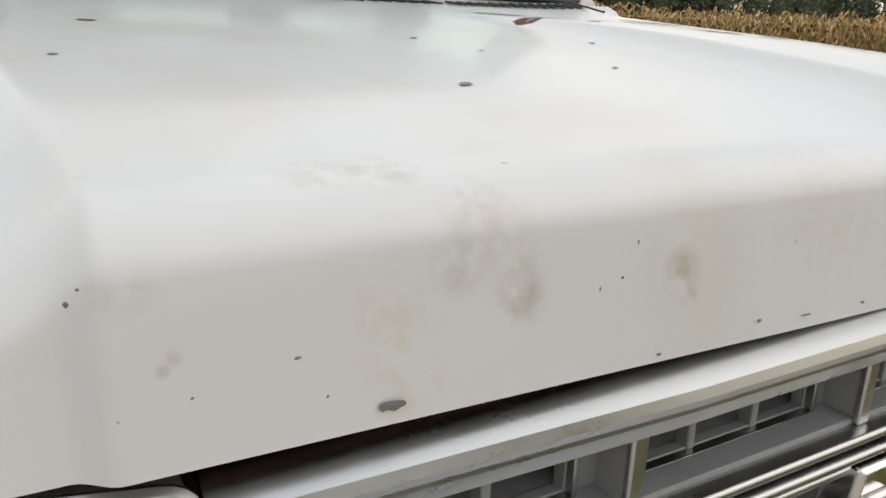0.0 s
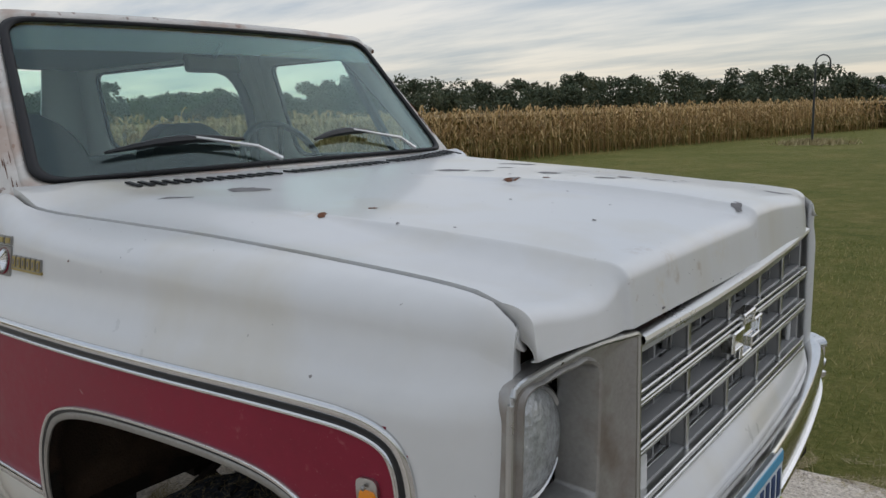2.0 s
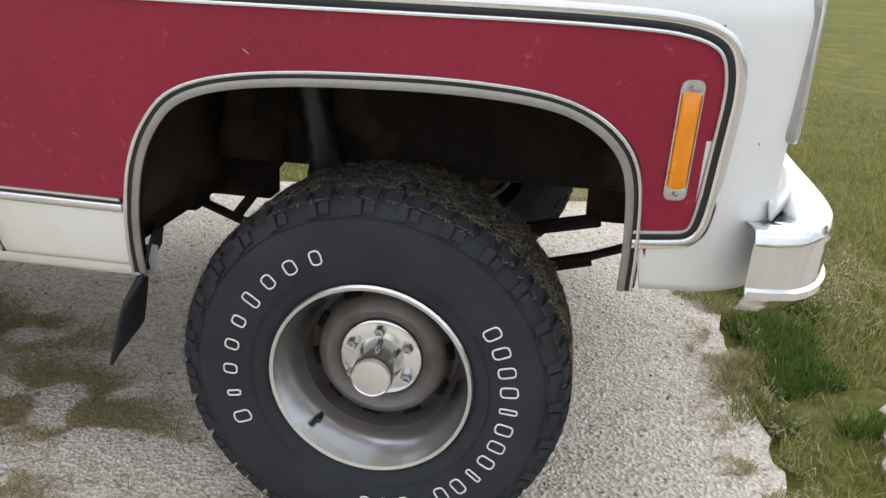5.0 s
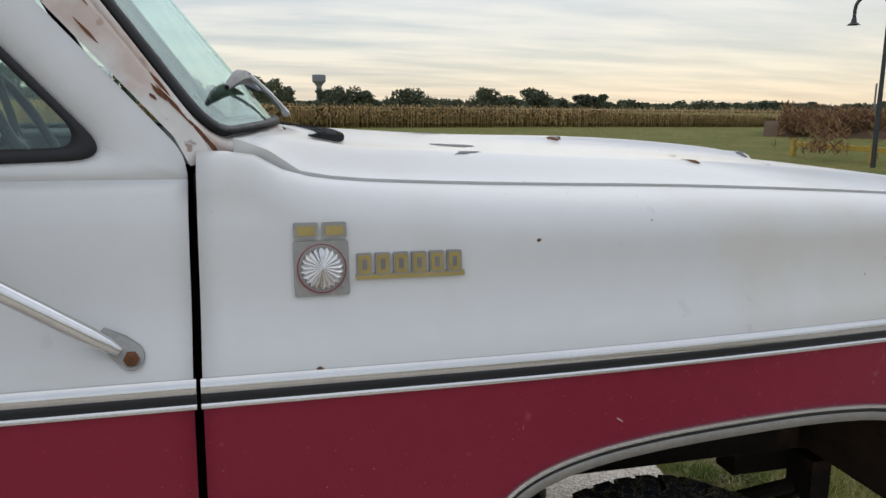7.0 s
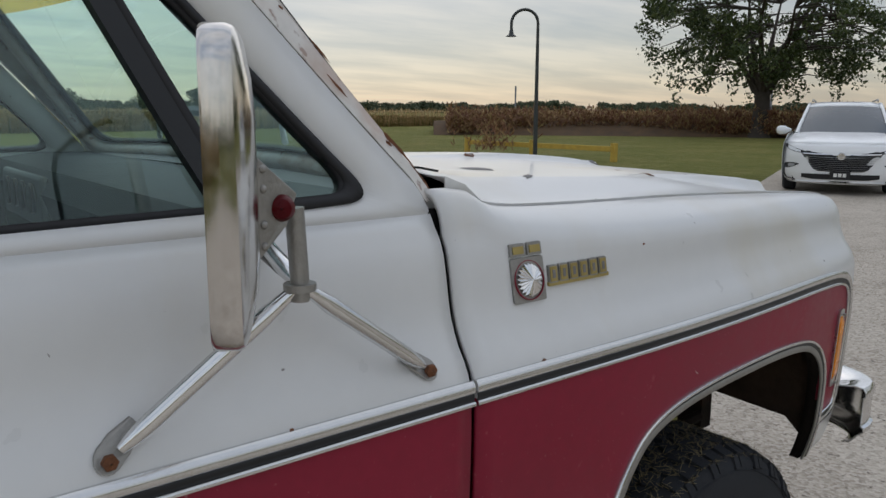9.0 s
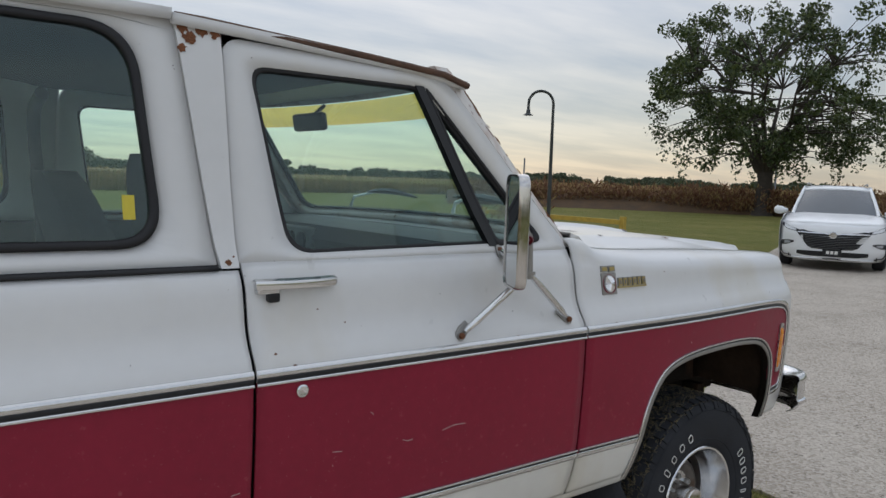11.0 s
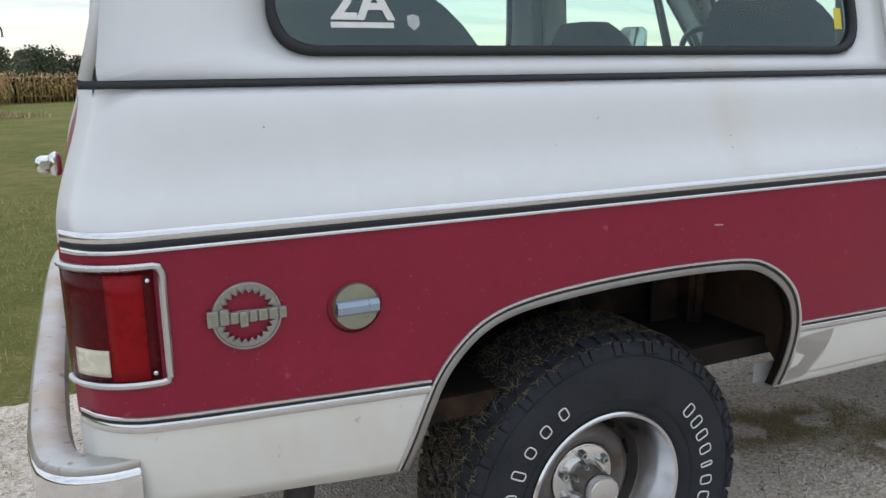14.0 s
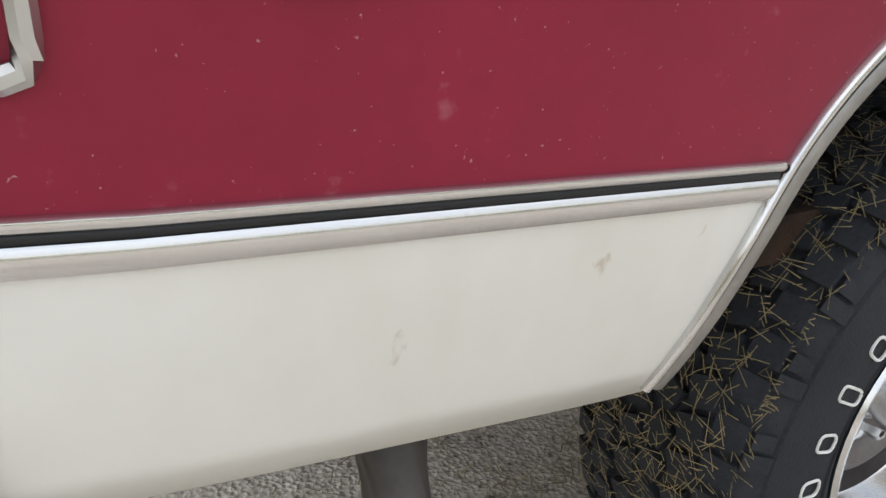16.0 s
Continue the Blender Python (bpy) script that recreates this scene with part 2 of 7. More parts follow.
def glass(name, colour, rough=0.02):
    m = bpy.data.materials.new(name)
    m.use_nodes = True
    nt = m.node_tree
    nt.nodes.clear()
    N, L = nt.nodes.new, nt.links.new
    out, mix, tr, gl, fr = N("ShaderNodeOutputMaterial"), N("ShaderNodeMixShader"), N("ShaderNodeBsdfTransparent"), N("ShaderNodeBsdfGlossy"), N("ShaderNodeLayerWeight")
    tr.inputs[0].default_value = (*colour, 1)
    gl.inputs["Roughness"].default_value = rough
    gl.inputs[0].default_value = (0.82, 1, 0.97, 1)
    pw, sc = N("ShaderNodeMath"), N("ShaderNodeMath")
    pw.operation, sc.operation = "POWER", "MULTIPLY_ADD"
    pw.inputs[1].default_value = 3.5
    sc.inputs[1].default_value, sc.inputs[2].default_value = 0.55, 0.075
    L(fr.outputs["Facing"], pw.inputs[0]); L(pw.outputs[0], sc.inputs[0])
    L(sc.outputs[0], mix.inputs[0]); L(tr.outputs[0], mix.inputs[1]); L(gl.outputs[0], mix.inputs[2]); L(mix.outputs[0], out.inputs[0])
    return m


GLASS = glass("green_tinted_glass", (0.81, 0.965, 0.935))
MIRROR = material("mirror_silver", (0.75, 0.77, 0.78), 0.03, 1.0, vary=0.0, rough_vary=0.0)


# ---- mesh helpers ----
def part(name, bm, mat, parent=None, label="", smooth=True, bevel=0.0, solid=0.0):
    """Links a bmesh as one mesh object under a thing or part."""
    me = bpy.data.meshes.new(name)
    if smooth:
        for f in bm.faces:
            f.smooth = True
    bm.to_mesh(me)
    bm.free()
    ob = new(name, me)
    for mm in (mat if isinstance(mat, (list, tuple)) else [mat]):
        me.materials.append(mm)
    if smooth:
        me.set_sharp_from_angle(angle=radians(40))
    if solid:
        md = ob.modifiers.new("thickness", "SOLIDIFY"); md.thickness, md.offset = solid, -1
    if bevel:
        md = ob.modifiers.new("edges", "BEVEL"); md.width, md.segments, md.limit_method, md.angle_limit = bevel, 2, "ANGLE", radians(40)
    if parent:
        ob.parent = parent
    if label:
        tagged(ob, label)
    return ob


def thing(name, label, category, at=(0, 0, 0), group="", kind=""):
    return_ob = new(name)
    return_ob.location = at
    return_ob.empty_display_size = 0.1
    return tagged(return_ob, label, category, group, kind)


def grid(bm, rows, close=False, mat=None):
    """Quads over rows of points; zero-area faces are left out. mat(points) gives a material index."""
    vs = [[bm.verts.new(p) for p in r] for r in rows]
    n = len(vs[0])
    for a, b in zip(vs, vs[1:]):
        for k in range(n if close else n - 1):
            q = [a[k], a[(k + 1) % n], b[(k + 1) % n], b[k]]
            u = []
            for v in q:
                if not any((v.co - w.co).length < 1e-5 for w in u):
                    u.append(v)
            if len(u) < 3:
                continue
            f = bm.faces.new(u)
            if mat:
                f.material_index = mat(f.calc_center_median())
    return vs


def box(bm, c, s, m=None):
    """A box of size s at c, or posed by m."""
    r = bmesh.ops.create_cube(bm, size=1, matrix=(m or Matrix.Translation(c)) @ Matrix.Diagonal((*s, 1)))
    return r["verts"]


def lathe(bm, profile, n=48, m=None, axis="y"):
    """Turns (radius, along) pairs round the y axis."""
    m = m or Matrix()
    rows = []
    for r, w in profile:
        rows.append([m @ Vector((r * math.cos(2 * math.pi * k / n), w, r * math.sin(2 * math.pi * k / n))) for k in range(n)])
    return grid(bm, rows, close=True)


def tube(bm, pts, r, n=8, closed=False, caps=True):
    """A round bar along points; r may be a list."""
    pts = [Vector(p) for p in pts]
    rr = r if isinstance(r, (list, tuple)) else [r] * len(pts)
    rows, up = [], Vector((0.13, 0.31, 0.94)).normalized()
    for i, p in enumerate(pts):
        a, b = pts[max(0, i - 1)], pts[min(len(pts) - 1, i + 1)]
        d = (b - a).normalized()
        s = d.cross(up)
        s = s.normalized() if s.length > 1e-4 else d.cross(Vector((1, 0, 0))).normalized()
        t = s.cross(d)
        rows.append([p + rr[i] * (s * math.cos(2 * math.pi * k / n) + t * math.sin(2 * math.pi * k / n)) for k in range(n)])
    vs = grid(bm, rows, close=True)
    if caps:
        bm.faces.new(vs[0]); bm.faces.new(vs[-1][::-1])
    return vs


def sweep(bm, path, profile, close_profile=False):
    """Profile points (out, z) carried along a plan path of (x, y); out is to the path's right-hand side."""
    rows = []
    for i, (x, y) in enumerate(path):
        a, b = Vector(path[max(0, i - 1)]), Vector(path[min(len(path) - 1, i + 1)])
        d = (b - a).normalized()
        nrm = Vector((d.y, -d.x))
        rows.append([(x + nrm.x * o, y + nrm.y * o, z) for o, z in profile])
    return grid(bm, rows, close=close_profile)


def rounded(poly, r, n=6):
    """A polygon with its corners rounded; r may be a list, one a corner."""
    out, N = [], len(poly)
    for i, p in enumerate(poly):
        rad = r[i] if isinstance(r, (list, tuple)) else r
        p, a, b = Vector(p), Vector(poly[i - 1]), Vector(poly[(i + 1) % N])
        u, v = (a - p), (b - p)
        k = min(rad, u.length * 0.49, v.length * 0.49)
        s, e = p + u.normalized() * k, p + v.normalized() * k
        for j in range(n + 1):
            t = j / n
            out.append((1 - t) ** 2 * s + 2 * t * (1 - t) * p + t * t * e)
    return out


def spline(xs, ys, x):
    """A smooth curve through given values."""
    xs, ys = list(xs), list(ys)
    if x <= xs[0]:
        return ys[0]
    if x >= xs[-1]:
        return ys[-1]
    i = max(k for k in range(len(xs) - 1) if xs[k] <= x)
    h = xs[i + 1] - xs[i]
    t = (x - xs[i]) / h
    def slope(k):
        if k == 0:
            return (ys[1] - ys[0]) / (xs[1] - xs[0])
        if k == len(xs) - 1:
            return (ys[-1] - ys[-2]) / (xs[-1] - xs[-2])
        d0, d1 = (ys[k] - ys[k - 1]) / (xs[k] - xs[k - 1]), (ys[k + 1] - ys[k]) / (xs[k + 1] - xs[k])
        return 0 if d0 * d1 <= 0 else 2 * d0 * d1 / (d0 + d1)
    m0, m1 = slope(i) * h, slope(i + 1) * h
    return (2 * t ** 3 - 3 * t * t + 1) * ys[i] + (t ** 3 - 2 * t * t + t) * m0 + (-2 * t ** 3 + 3 * t * t) * ys[i + 1] + (t ** 3 - t * t) * m1


def smooth01(a, b, x):
    t = min(1, max(0, (x - a) / (b - a)))
    return t * t * (3 - 2 * t)


# ---- ground ----
def ground_material(name, kind):
    m = bpy.data.materials.new(name)
    m.use_nodes = True
    nt = m.node_tree
    N, L = nt.nodes.new, nt.links.new
    b = nt.nodes["Principled BSDF"]
    b.inputs["Roughness"].default_value = 0.9
    co = N("ShaderNodeTexCoord")
    def noise_(s, d=5, rough=0.55):
        n = N("ShaderNodeTexNoise"); n.inputs["Scale"].default_value, n.inputs["Detail"].default_value, n.inputs["Roughness"].default_value = s, d, rough
        L(co.outputs["Object"], n.inputs[0]); return n.outputs[0]
    def ramp_(src, *stops):
        r = N("ShaderNodeValToRGB")
        e = r.color_ramp.elements
        e[0].position, e[0].color = stops[0][0], (*stops[0][1], 1)
        e[1].position, e[1].color = stops[-1][0], (*stops[-1][1], 1)
        for p, c in stops[1:-1]:
            e.new(p).color = (*c, 1)
        L(src, r.inputs[0]); return r.outputs[0]
    def mix_(f, a, c, mode="MIX"):
        x = N("ShaderNodeMix"); x.data_type = "RGBA"; x.blend_type = mode
        if isinstance(f, float): x.inputs[0].default_value = f
        else: L(f, x.inputs[0])
        L(a, x.inputs[6]); L(c, x.inputs[7]); return x.outputs[2]
    bp = N("ShaderNodeBump")
    if kind == "grass":
        b.inputs["Specular IOR Level"].default_value = 0.08
        broad = ramp_(noise_(0.35, 8, 0.65), (0.38, (0.095, 0.115, 0.025)), (0.5, (0.165, 0.165, 0.045)), (0.62, (0.30, 0.235, 0.090)))
        mid = ramp_(noise_(3.0, 6, 0.7), (0.38, (0.070, 0.090, 0.018)), (0.5, (0.165, 0.170, 0.045)), (0.62, (0.34, 0.27, 0.115)))
        fine = ramp_(noise_(26, 6, 0.75), (0.3, (0.045, 0.065, 0.013)), (0.52, (0.18, 0.185, 0.050)), (0.72, (0.40, 0.34, 0.14)))
        L(mix_(0.45, mix_(0.45, broad, mid), fine), b.inputs["Base Color"])
        L(noise_(60, 4, 0.7), bp.inputs["Height"]); bp.inputs["Distance"].default_value = 0.05; bp.inputs["Strength"].default_value = 0.8
    else:
        v = N("ShaderNodeTexVoronoi"); v.inputs["Scale"].default_value = 95 if kind == "concrete" else 60
        L(co.outputs["Object"], v.inputs[0])
        sepc = N("ShaderNodeSeparateColor"); L(v.outputs["Color"], sepc.inputs[0])
        dim = 1.0 if kind == "concrete" else 0.72
        tone = lambda r, g, b: (min(0.9, r * dim * 1.03), g * dim * 0.985, b * dim * 0.92)
        stones = ramp_(sepc.outputs[0], (0.0, tone(0.28, 0.24, 0.20)), (0.35, tone(0.56, 0.51, 0.45)), (0.7, tone(0.72, 0.67, 0.61)), (1.0, tone(0.86, 0.82, 0.77)))
        broad = ramp_(noise_(1.3, 9, 0.68), (0.30, tone(0.34, 0.295, 0.24)), (0.46, tone(0.62, 0.565, 0.50)), (0.70, tone(0.82, 0.77, 0.70)))
        pits = ramp_(noise_(30, 4, 0.6), (0.31, (0.16, 0.135, 0.11)), (0.39, (1, 1, 1)))
        c = mix_(0.55, broad, stones)
        L(mix_(0.8, c, pits, "MULTIPLY"), b.inputs["Base Color"])
        mm = N("ShaderNodeMath"); mm.operation = "ADD"
        L(v.outputs["Distance"], mm.inputs[0]); L(noise_(40, 5, 0.7), mm.inputs[1])
        L(mm.outputs[0], bp.inputs["Height"]); bp.inputs["Distance"].default_value = 0.012; bp.inputs["Strength"].default_value = 0.7
    L(bp.outputs[0], b.inputs["Normal"])
    return m


GRASS = ground_material("lawn_soil", "grass")
SLAB = ground_material("exposed_aggregate_concrete", "concrete")
GRAVEL = ground_material("pale_gravel", "gravel")


def sheet(name, poly, z0, z1, mat, label, category, wobble=0.0):
    bm = bmesh.new()
    pts = []
    for i, p in enumerate(poly):
        a, b = Vector(p), Vector(poly[(i + 1) % len(poly)])
        n = max(1, int((b - a).length / 0.05)) if wobble and (b - a).length < 8 else 1
        for k in range(n):
            q = a.lerp(b, k / n)
            w = wobble * (0.5 * noise.noise(Vector((q.x * 3, q.y * 3, 0.5))) + 0.7 * noise.noise(Vector((q.x * 11, q.y * 11, 2.5))))
            pts.append((q.x + w, q.y + w * 0.7))
    top = [bm.verts.new((x, y, z1)) for x, y in pts]
    low = [bm.verts.new((x, y, z0)) for x, y in pts]
    bm.faces.new(top)
    for k in range(len(pts)):
        bm.faces.new((top[k], low[k], low[(k + 1) % len(pts)], top[(k + 1) % len(pts)]))
    bmesh.ops.recalc_face_normals(bm, faces=bm.faces)
    return tagged(part(name, bm, mat, smooth=False), label, category, kind="structure")


bm = bmesh.new()
bmesh.ops.create_grid(bm, x_segments=2, y_segments=2, size=4000, matrix=Matrix.Translation((0, 0, -0.03)))
tagged(part("ground", bm, GRASS, smooth=False), "mown lawn of green and dry yellow grass", "lawn", kind="structure")
sheet("pavement", [(0.945, -0.9), (0.945, 1.68), (-4.0, 1.30), (-9, 0.9), (-9, -12), (0.4, -12), (0.6, -4)], -0.03, 0.0, SLAB, "weathered exposed-aggregate concrete pad with broken edge", "pavement", 0.05)
sheet("gravel_lot", [(1.42, 0.08), (6.0, 2.65), (14.0, 6.9), (19.0, 9.0), (24, 2), (24, -14), (0.5, -14), (0.95, -4), (1.2, -1.2), (1.26, -0.3)], -0.03, -0.012, GRAVEL, "pale gravel parking lot beside the lawn", "gravel lot", 0.10)


# ---- the truck: side surfaces ----
truck = thing("vintage_suv", "old two-door off-road wagon in white and maroon with rust spots", "suv")
PZ = [0.50, 0.56, 0.60, 0.66, 0.74, 0.90, 1.00, 1.07, 1.105, 1.135, 1.17, 1.21, 1.26, 1.30, 1.335, 1.38, 1.80, 1.90]
PY = [0.895, 0.930, 0.948, 0.968, 0.984, 0.995, 0.999, 1.0, 0.999, 0.990, 0.968, 0.952, 0.943, 0.934, 0.912, 0.889, 0.806, 0.780]


def taper(x):
    t = max(0, (x + 0.45) / 0.97)
    w = 0.072 * t * t
    if x > 0.59:
        w += 0.052 * ((x - 0.59) / 0.115) ** 2.2
    if x < -3.66:
        d = min(-3.66 - x, 0.1199)
        w += 0.12 - math.sqrt(0.0144 - d * d)
    return w


def side(x, z):
    """Half width of the body at a place along it and a height."""
    return spline(PZ, PY, z) - taper(x)


ARCH_F = [(-0.456, 0.572), (-0.452, 0.60), (-0.434, 0.715), (-0.408, 0.83), (-0.357, 0.911), (-0.308, 0.944), (-0.232, 0.965), (-0.12, 0.977), (0.033, 0.981), (0.166, 0.979), (0.30, 0.966), (0.377, 0.936), (0.429, 0.889), (0.452, 0.834), (0.460, 0.725), (0.462, 0.622)]
ARCH_R = [(-3.212, 0.580), (-3.205, 0.605), (-3.163, 0.756), (-3.115, 0.829), (-3.044, 0.886), (-2.927, 0.912), (-2.687, 0.928), (-2.414, 0.925), (-2.334, 0.906), (-2.247, 0.846), (-2.210, 0.766), (-2.206, 0.66), (-2.204, 0.572)]


def dense(path, step=0.012):
    out = []
    for a, b in zip(path, path[1:]):
        n = max(1, int(math.dist(a, b) / step))
        out += [tuple(Vector(a).lerp(Vector(b), k / n)) for k in range(n)]
    return out + [path[-1]]


def softened(path, rounds=3):
    p = [Vector(q) for q in path]
    for _ in range(rounds):
        q = [p[0]]
        for a, b in zip(p, p[1:]):
            q += [a.lerp(b, 0.25), a.lerp(b, 0.75)]
        p = q + [p[-1]]
    return [tuple(v) for v in p]


AF, AR = softened(ARCH_F), softened(ARCH_R)


def over_arch(x, arch, floor):
    xs, zs = [p[0] for p in arch], [p[1] for p in arch]
    if x <= xs[0] or x >= xs[-1]:
        return floor
    return max(floor, float(np.interp(x, xs, zs)))


def columns(x0, x1, arch=(), step=0.035):
    xs = set(np.round(np.arange(x0, x1, step), 4)) | {x0, x1}
    xs |= {round(p[0], 4) for p in arch if x0 < p[0] < x1}
    xs = sorted(xs)
    return [x for i, x in enumerate(xs) if i == 0 or x - xs[i - 1] > 0.0012]


Z_LOW, Z_TRIM = 0.728, 1.095


def z_low(x):
    return spline([-3.78, -3.60, -3.17, -2.6, -2.2], [0.804, 0.790, 0.768, 0.745, 0.736], x) if x < -2.2 else Z_LOW


def rear_lean(x, z):
    """The tail leans forward above the belt moulding."""
    return 0.055 * smooth01(1.11, 1.34, z) * min(1, max(0, (-3.45 - x) / 0.30))


def flank(name, x0, x1, bottom, top, sgn, parent, label, arch=(), crown=None, red=lambda x, z: True, extra=(), close_front=False):
    """A two-tone side panel from a bottom line to a top line; crown(x) gives the points by which it turns in over the top."""
    bm = bmesh.new()
    rows = []
    for x in sorted(set(columns(x0, x1, arch)) | set(extra)):
        zb, zt = bottom(x), top(x)
        zl = z_low(x)
        zs = [zb + (max(zb, zl) - zb) * k / 6 for k in range(6)]
        a = max(zb, zl)
        zs += [a + (max(a, Z_TRIM) - a) * k / 10 for k in range(10)]
        a = max(a, Z_TRIM)
        zs += [a + (zt - a) * k / 14 for k in range(15)]
        r = [(x, sgn * side(x, z), z) for z in zs]
        if crown:
            r += [(x, sgn * y, z) for y, z in crown(x)]
        rows.append(r)
    if close_front:
        rows.append([(p[0] - 0.003, sgn * min(abs(p[1]), 0.79), p[2]) for p in rows[-1]])
    grid(bm, rows, mat=lambda c: 2 if c.z < z_low(c.x) and c.x < 0.3 else 1 if z_low(c.x) < c.z < Z_TRIM and red(c.x, c.z) else 0)
    bmesh.ops.recalc_face_normals(bm, faces=bm.faces)
    # the outside faces out
    if sum((f.normal.y * sgn) * f.calc_area() for f in bm.faces) < 0:
        bmesh.ops.reverse_faces(bm, faces=bm.faces)
    for v in bm.verts:
        v.co.x += rear_lean(v.co.x, v.co.z)
    ob = part(name, bm, [WHITE, RED, CREAM], parent, label, solid=0.010)
    return ob


def ribbon(name, path, o0, o1, h, mat, sgn, parent, label="", base=-0.001):
    """A raised strip along a path of (x, z) on the body side, between two offsets to the path's left."""
    bm = bmesh.new()
    rows = []
    for i, p in enumerate(path):
        a, b = Vector(path[max(0, i - 1)]), Vector(path[min(len(path) - 1, i + 1)])
        d = (b - a).normalized()
        nr = Vector((-d.y, d.x))
        q0, q1 = Vector(p) + nr * o0, Vector(p) + nr * o1
        mid = q0.lerp(q1, 0.5)
        e0, e1 = q0.lerp(q1, 0.2), q0.lerp(q1, 0.8)
        rows.append([(q.x, sgn * (side(q.x, q.y) + hh), q.y) for q, hh in ((q0, base), (q0, h * 0.6), (e0, h), (mid, h * 1.12), (e1, h), (q1, h * 0.6), (q1, base))])
    grid(bm, rows)
    bmesh.ops.recalc_face_normals(bm, faces=bm.faces)
    return part(name, bm, mat, parent, label)


def gap_y(x):
    return spline([-0.66, -0.55, -0.3, 0.0, 0.4, 0.72], [0.875, 0.85, 0.815, 0.803, 0.80, 0.797], x)


def gap_z(x):
    return spline([-0.76, -0.69, -0.664, -0.64, -0.62, -0.58, -0.50, -0.3, 0.0, 0.42, 0.58, 0.65, 0.69, 0.71], [1.378, 1.377, 1.372, 1.358, 1.349, 1.340, 1.332, 1.322, 1.313, 1.293, 1.282, 1.272, 1.252, 1.225], x)


def fender_crown(x):
    y0, z0 = side(x, fender_top(x)), fender_top(x)
    y1, z1 = gap_y(x) + 0.004, gap_z(x)
    out = []
    for k in range(1, 8):
        a = math.pi / 2 * k / 7
        out.append((y1 + (y0 - y1) * math.cos(a), z0 + (z1 - z0) * math.sin(a)))
    out.append((y1 - 0.002, z1 - 0.03))
    return out


def fender_top(x):
    return gap_z(x) - 0.062


def front_red(x, z):
    edge = spline([0.72, 0.76, 0.88, 1.03, 1.07, 1.10], [0.555, 0.568, 0.575, 0.582, 0.565, 0.46], z)
    return x < edge


for sgn in (-1, 1):
    flank("front_fender", -0.736, 0.706, lambda x: over_arch(x, AF, 0.578 if x < 0 else 0.628), fender_top, sgn, truck, "white and maroon front wing with open wheel arch", AF, fender_crown, front_red, close_front=True)
    flank("quarter_panel", -3.775, -1.800, lambda x: over_arch(x, AR, spline([-3.78, -3.6, -3.4, -3.2, -2.2, -1.8], [0.645, 0.618, 0.596, 0.578, 0.575, 0.575], x)), lambda x: 1.330, sgn, truck, "white and maroon rear quarter panel", AR)
    door = flank("door", -1.7905, -0.7465, lambda x: 0.578, lambda x: 1.345, sgn, truck, "two-tone passenger door, closed")
    # door's window frame
    sy = lambda x, z: sgn * (spline(PZ, PY, z))
    win = rounded([(-1.665, 1.360), (-1.735, 1.792), (-1.235, 1.792), (-0.835, 1.372)], [0.06, 0.05, 0.04, 0.06], 8)
    frame_o = rounded([(-1.793, 1.345), (-1.793, 1.850), (-1.16, 1.826), (-0.752, 1.378), (-0.745, 1.345)], [0.01, 0.05, 0.06, 0.02, 0.01], 8)

    def ring(name, outer, inner, mat, parent, label="", h=0.0, solid=0.0, centre=None, n=160, surf=side):
        c = Vector(centre) if centre else sum((Vector(p) for p in inner), Vector((0, 0))) / len(inner)
        def cast(poly, d):
            best = None
            for i, p in enumerate(poly):
                p, q = Vector(p) - c, Vector(poly[(i + 1) % len(poly)]) - c
                e = q - p
                den = d.x * e.y - d.y * e.x
                if abs(den) < 1e-12:
                    continue
                t = (p.x * e.y - p.y * e.x) / den
                s = (p.x * d.y - p.y * d.x) / den
                if t > 0 and -1e-6 <= s <= 1 + 1e-6 and (best is None or t > best):
                    best = t
            return c + d * best
        dirs = [math.atan2((Vector(p) - c).y, (Vector(p) - c).x) for p in list(inner) + list(outer)]
        dirs += [2 * math.pi * k / n - math.pi for k in range(n)]
        dirs = sorted(set(round(a, 4) for a in dirs))
        bm = bmesh.new()
        rows = [[], [], []]
        for a in dirs:
            d = Vector((math.cos(a), math.sin(a)))
            i, o = cast(inner, d), cast(outer, d)
            for k, q in enumerate((i, i.lerp(o, 0.5), o)):
                rows[k].append((q.x, sgn * (surf(q.x, q.y) + h), q.y))
        grid(bm, rows, close=True)
        bmesh.ops.recalc_face_normals(bm, faces=bm.faces)
        if sum((f.normal.y * sgn) * f.calc_area() for f in bm.faces) < 0:
            bmesh.ops.reverse_faces(bm, faces=bm.faces)
        return part(name, bm, mat, parent, label, solid=solid)

    def pane(name, outline, depth, parent, label="", mat=None):
        bm = bmesh.new()
        c = sum((Vector(p) for p in outline), Vector((0, 0))) / len(outline)
        rows = [[(lambda q: (q.x, sgn * (side(q.x, q.y) - depth), q.y))(c.lerp(Vector(p), f)) for p in outline] for f in (0.001, 0.5, 1.0)]
        grid(bm, rows, close=True)
        ob = part(name, bm, mat or GLASS, parent, label)
        ob.visible_shadow = False
        return ob

    ring("window_frame", frame_o, win, WHITE, door, "white door window frame", solid=0.03)
    ring("window_seal", win, rounded([(-1.655, 1.368), (-1.724, 1.783), (-1.238, 1.783), (-0.852, 1.38)], [0.06, 0.05, 0.04, 0.06], 8), SEAL, door, "black rubber window channel", h=-0.004, solid=0.02)
    pane("window_pane", rounded([(-1.66, 1.362), (-1.73, 1.788), (-1.237, 1.788), (-0.84, 1.375)], 0.05, 8), 0.014, door, "green tinted door glass")
    # bar between door glass and vent glass, and the vent's thick seal
    bm = bmesh.new()
    a, b = Vector((-1.245, 1.792)), Vector((-1.035, 1.362))
    rows = []
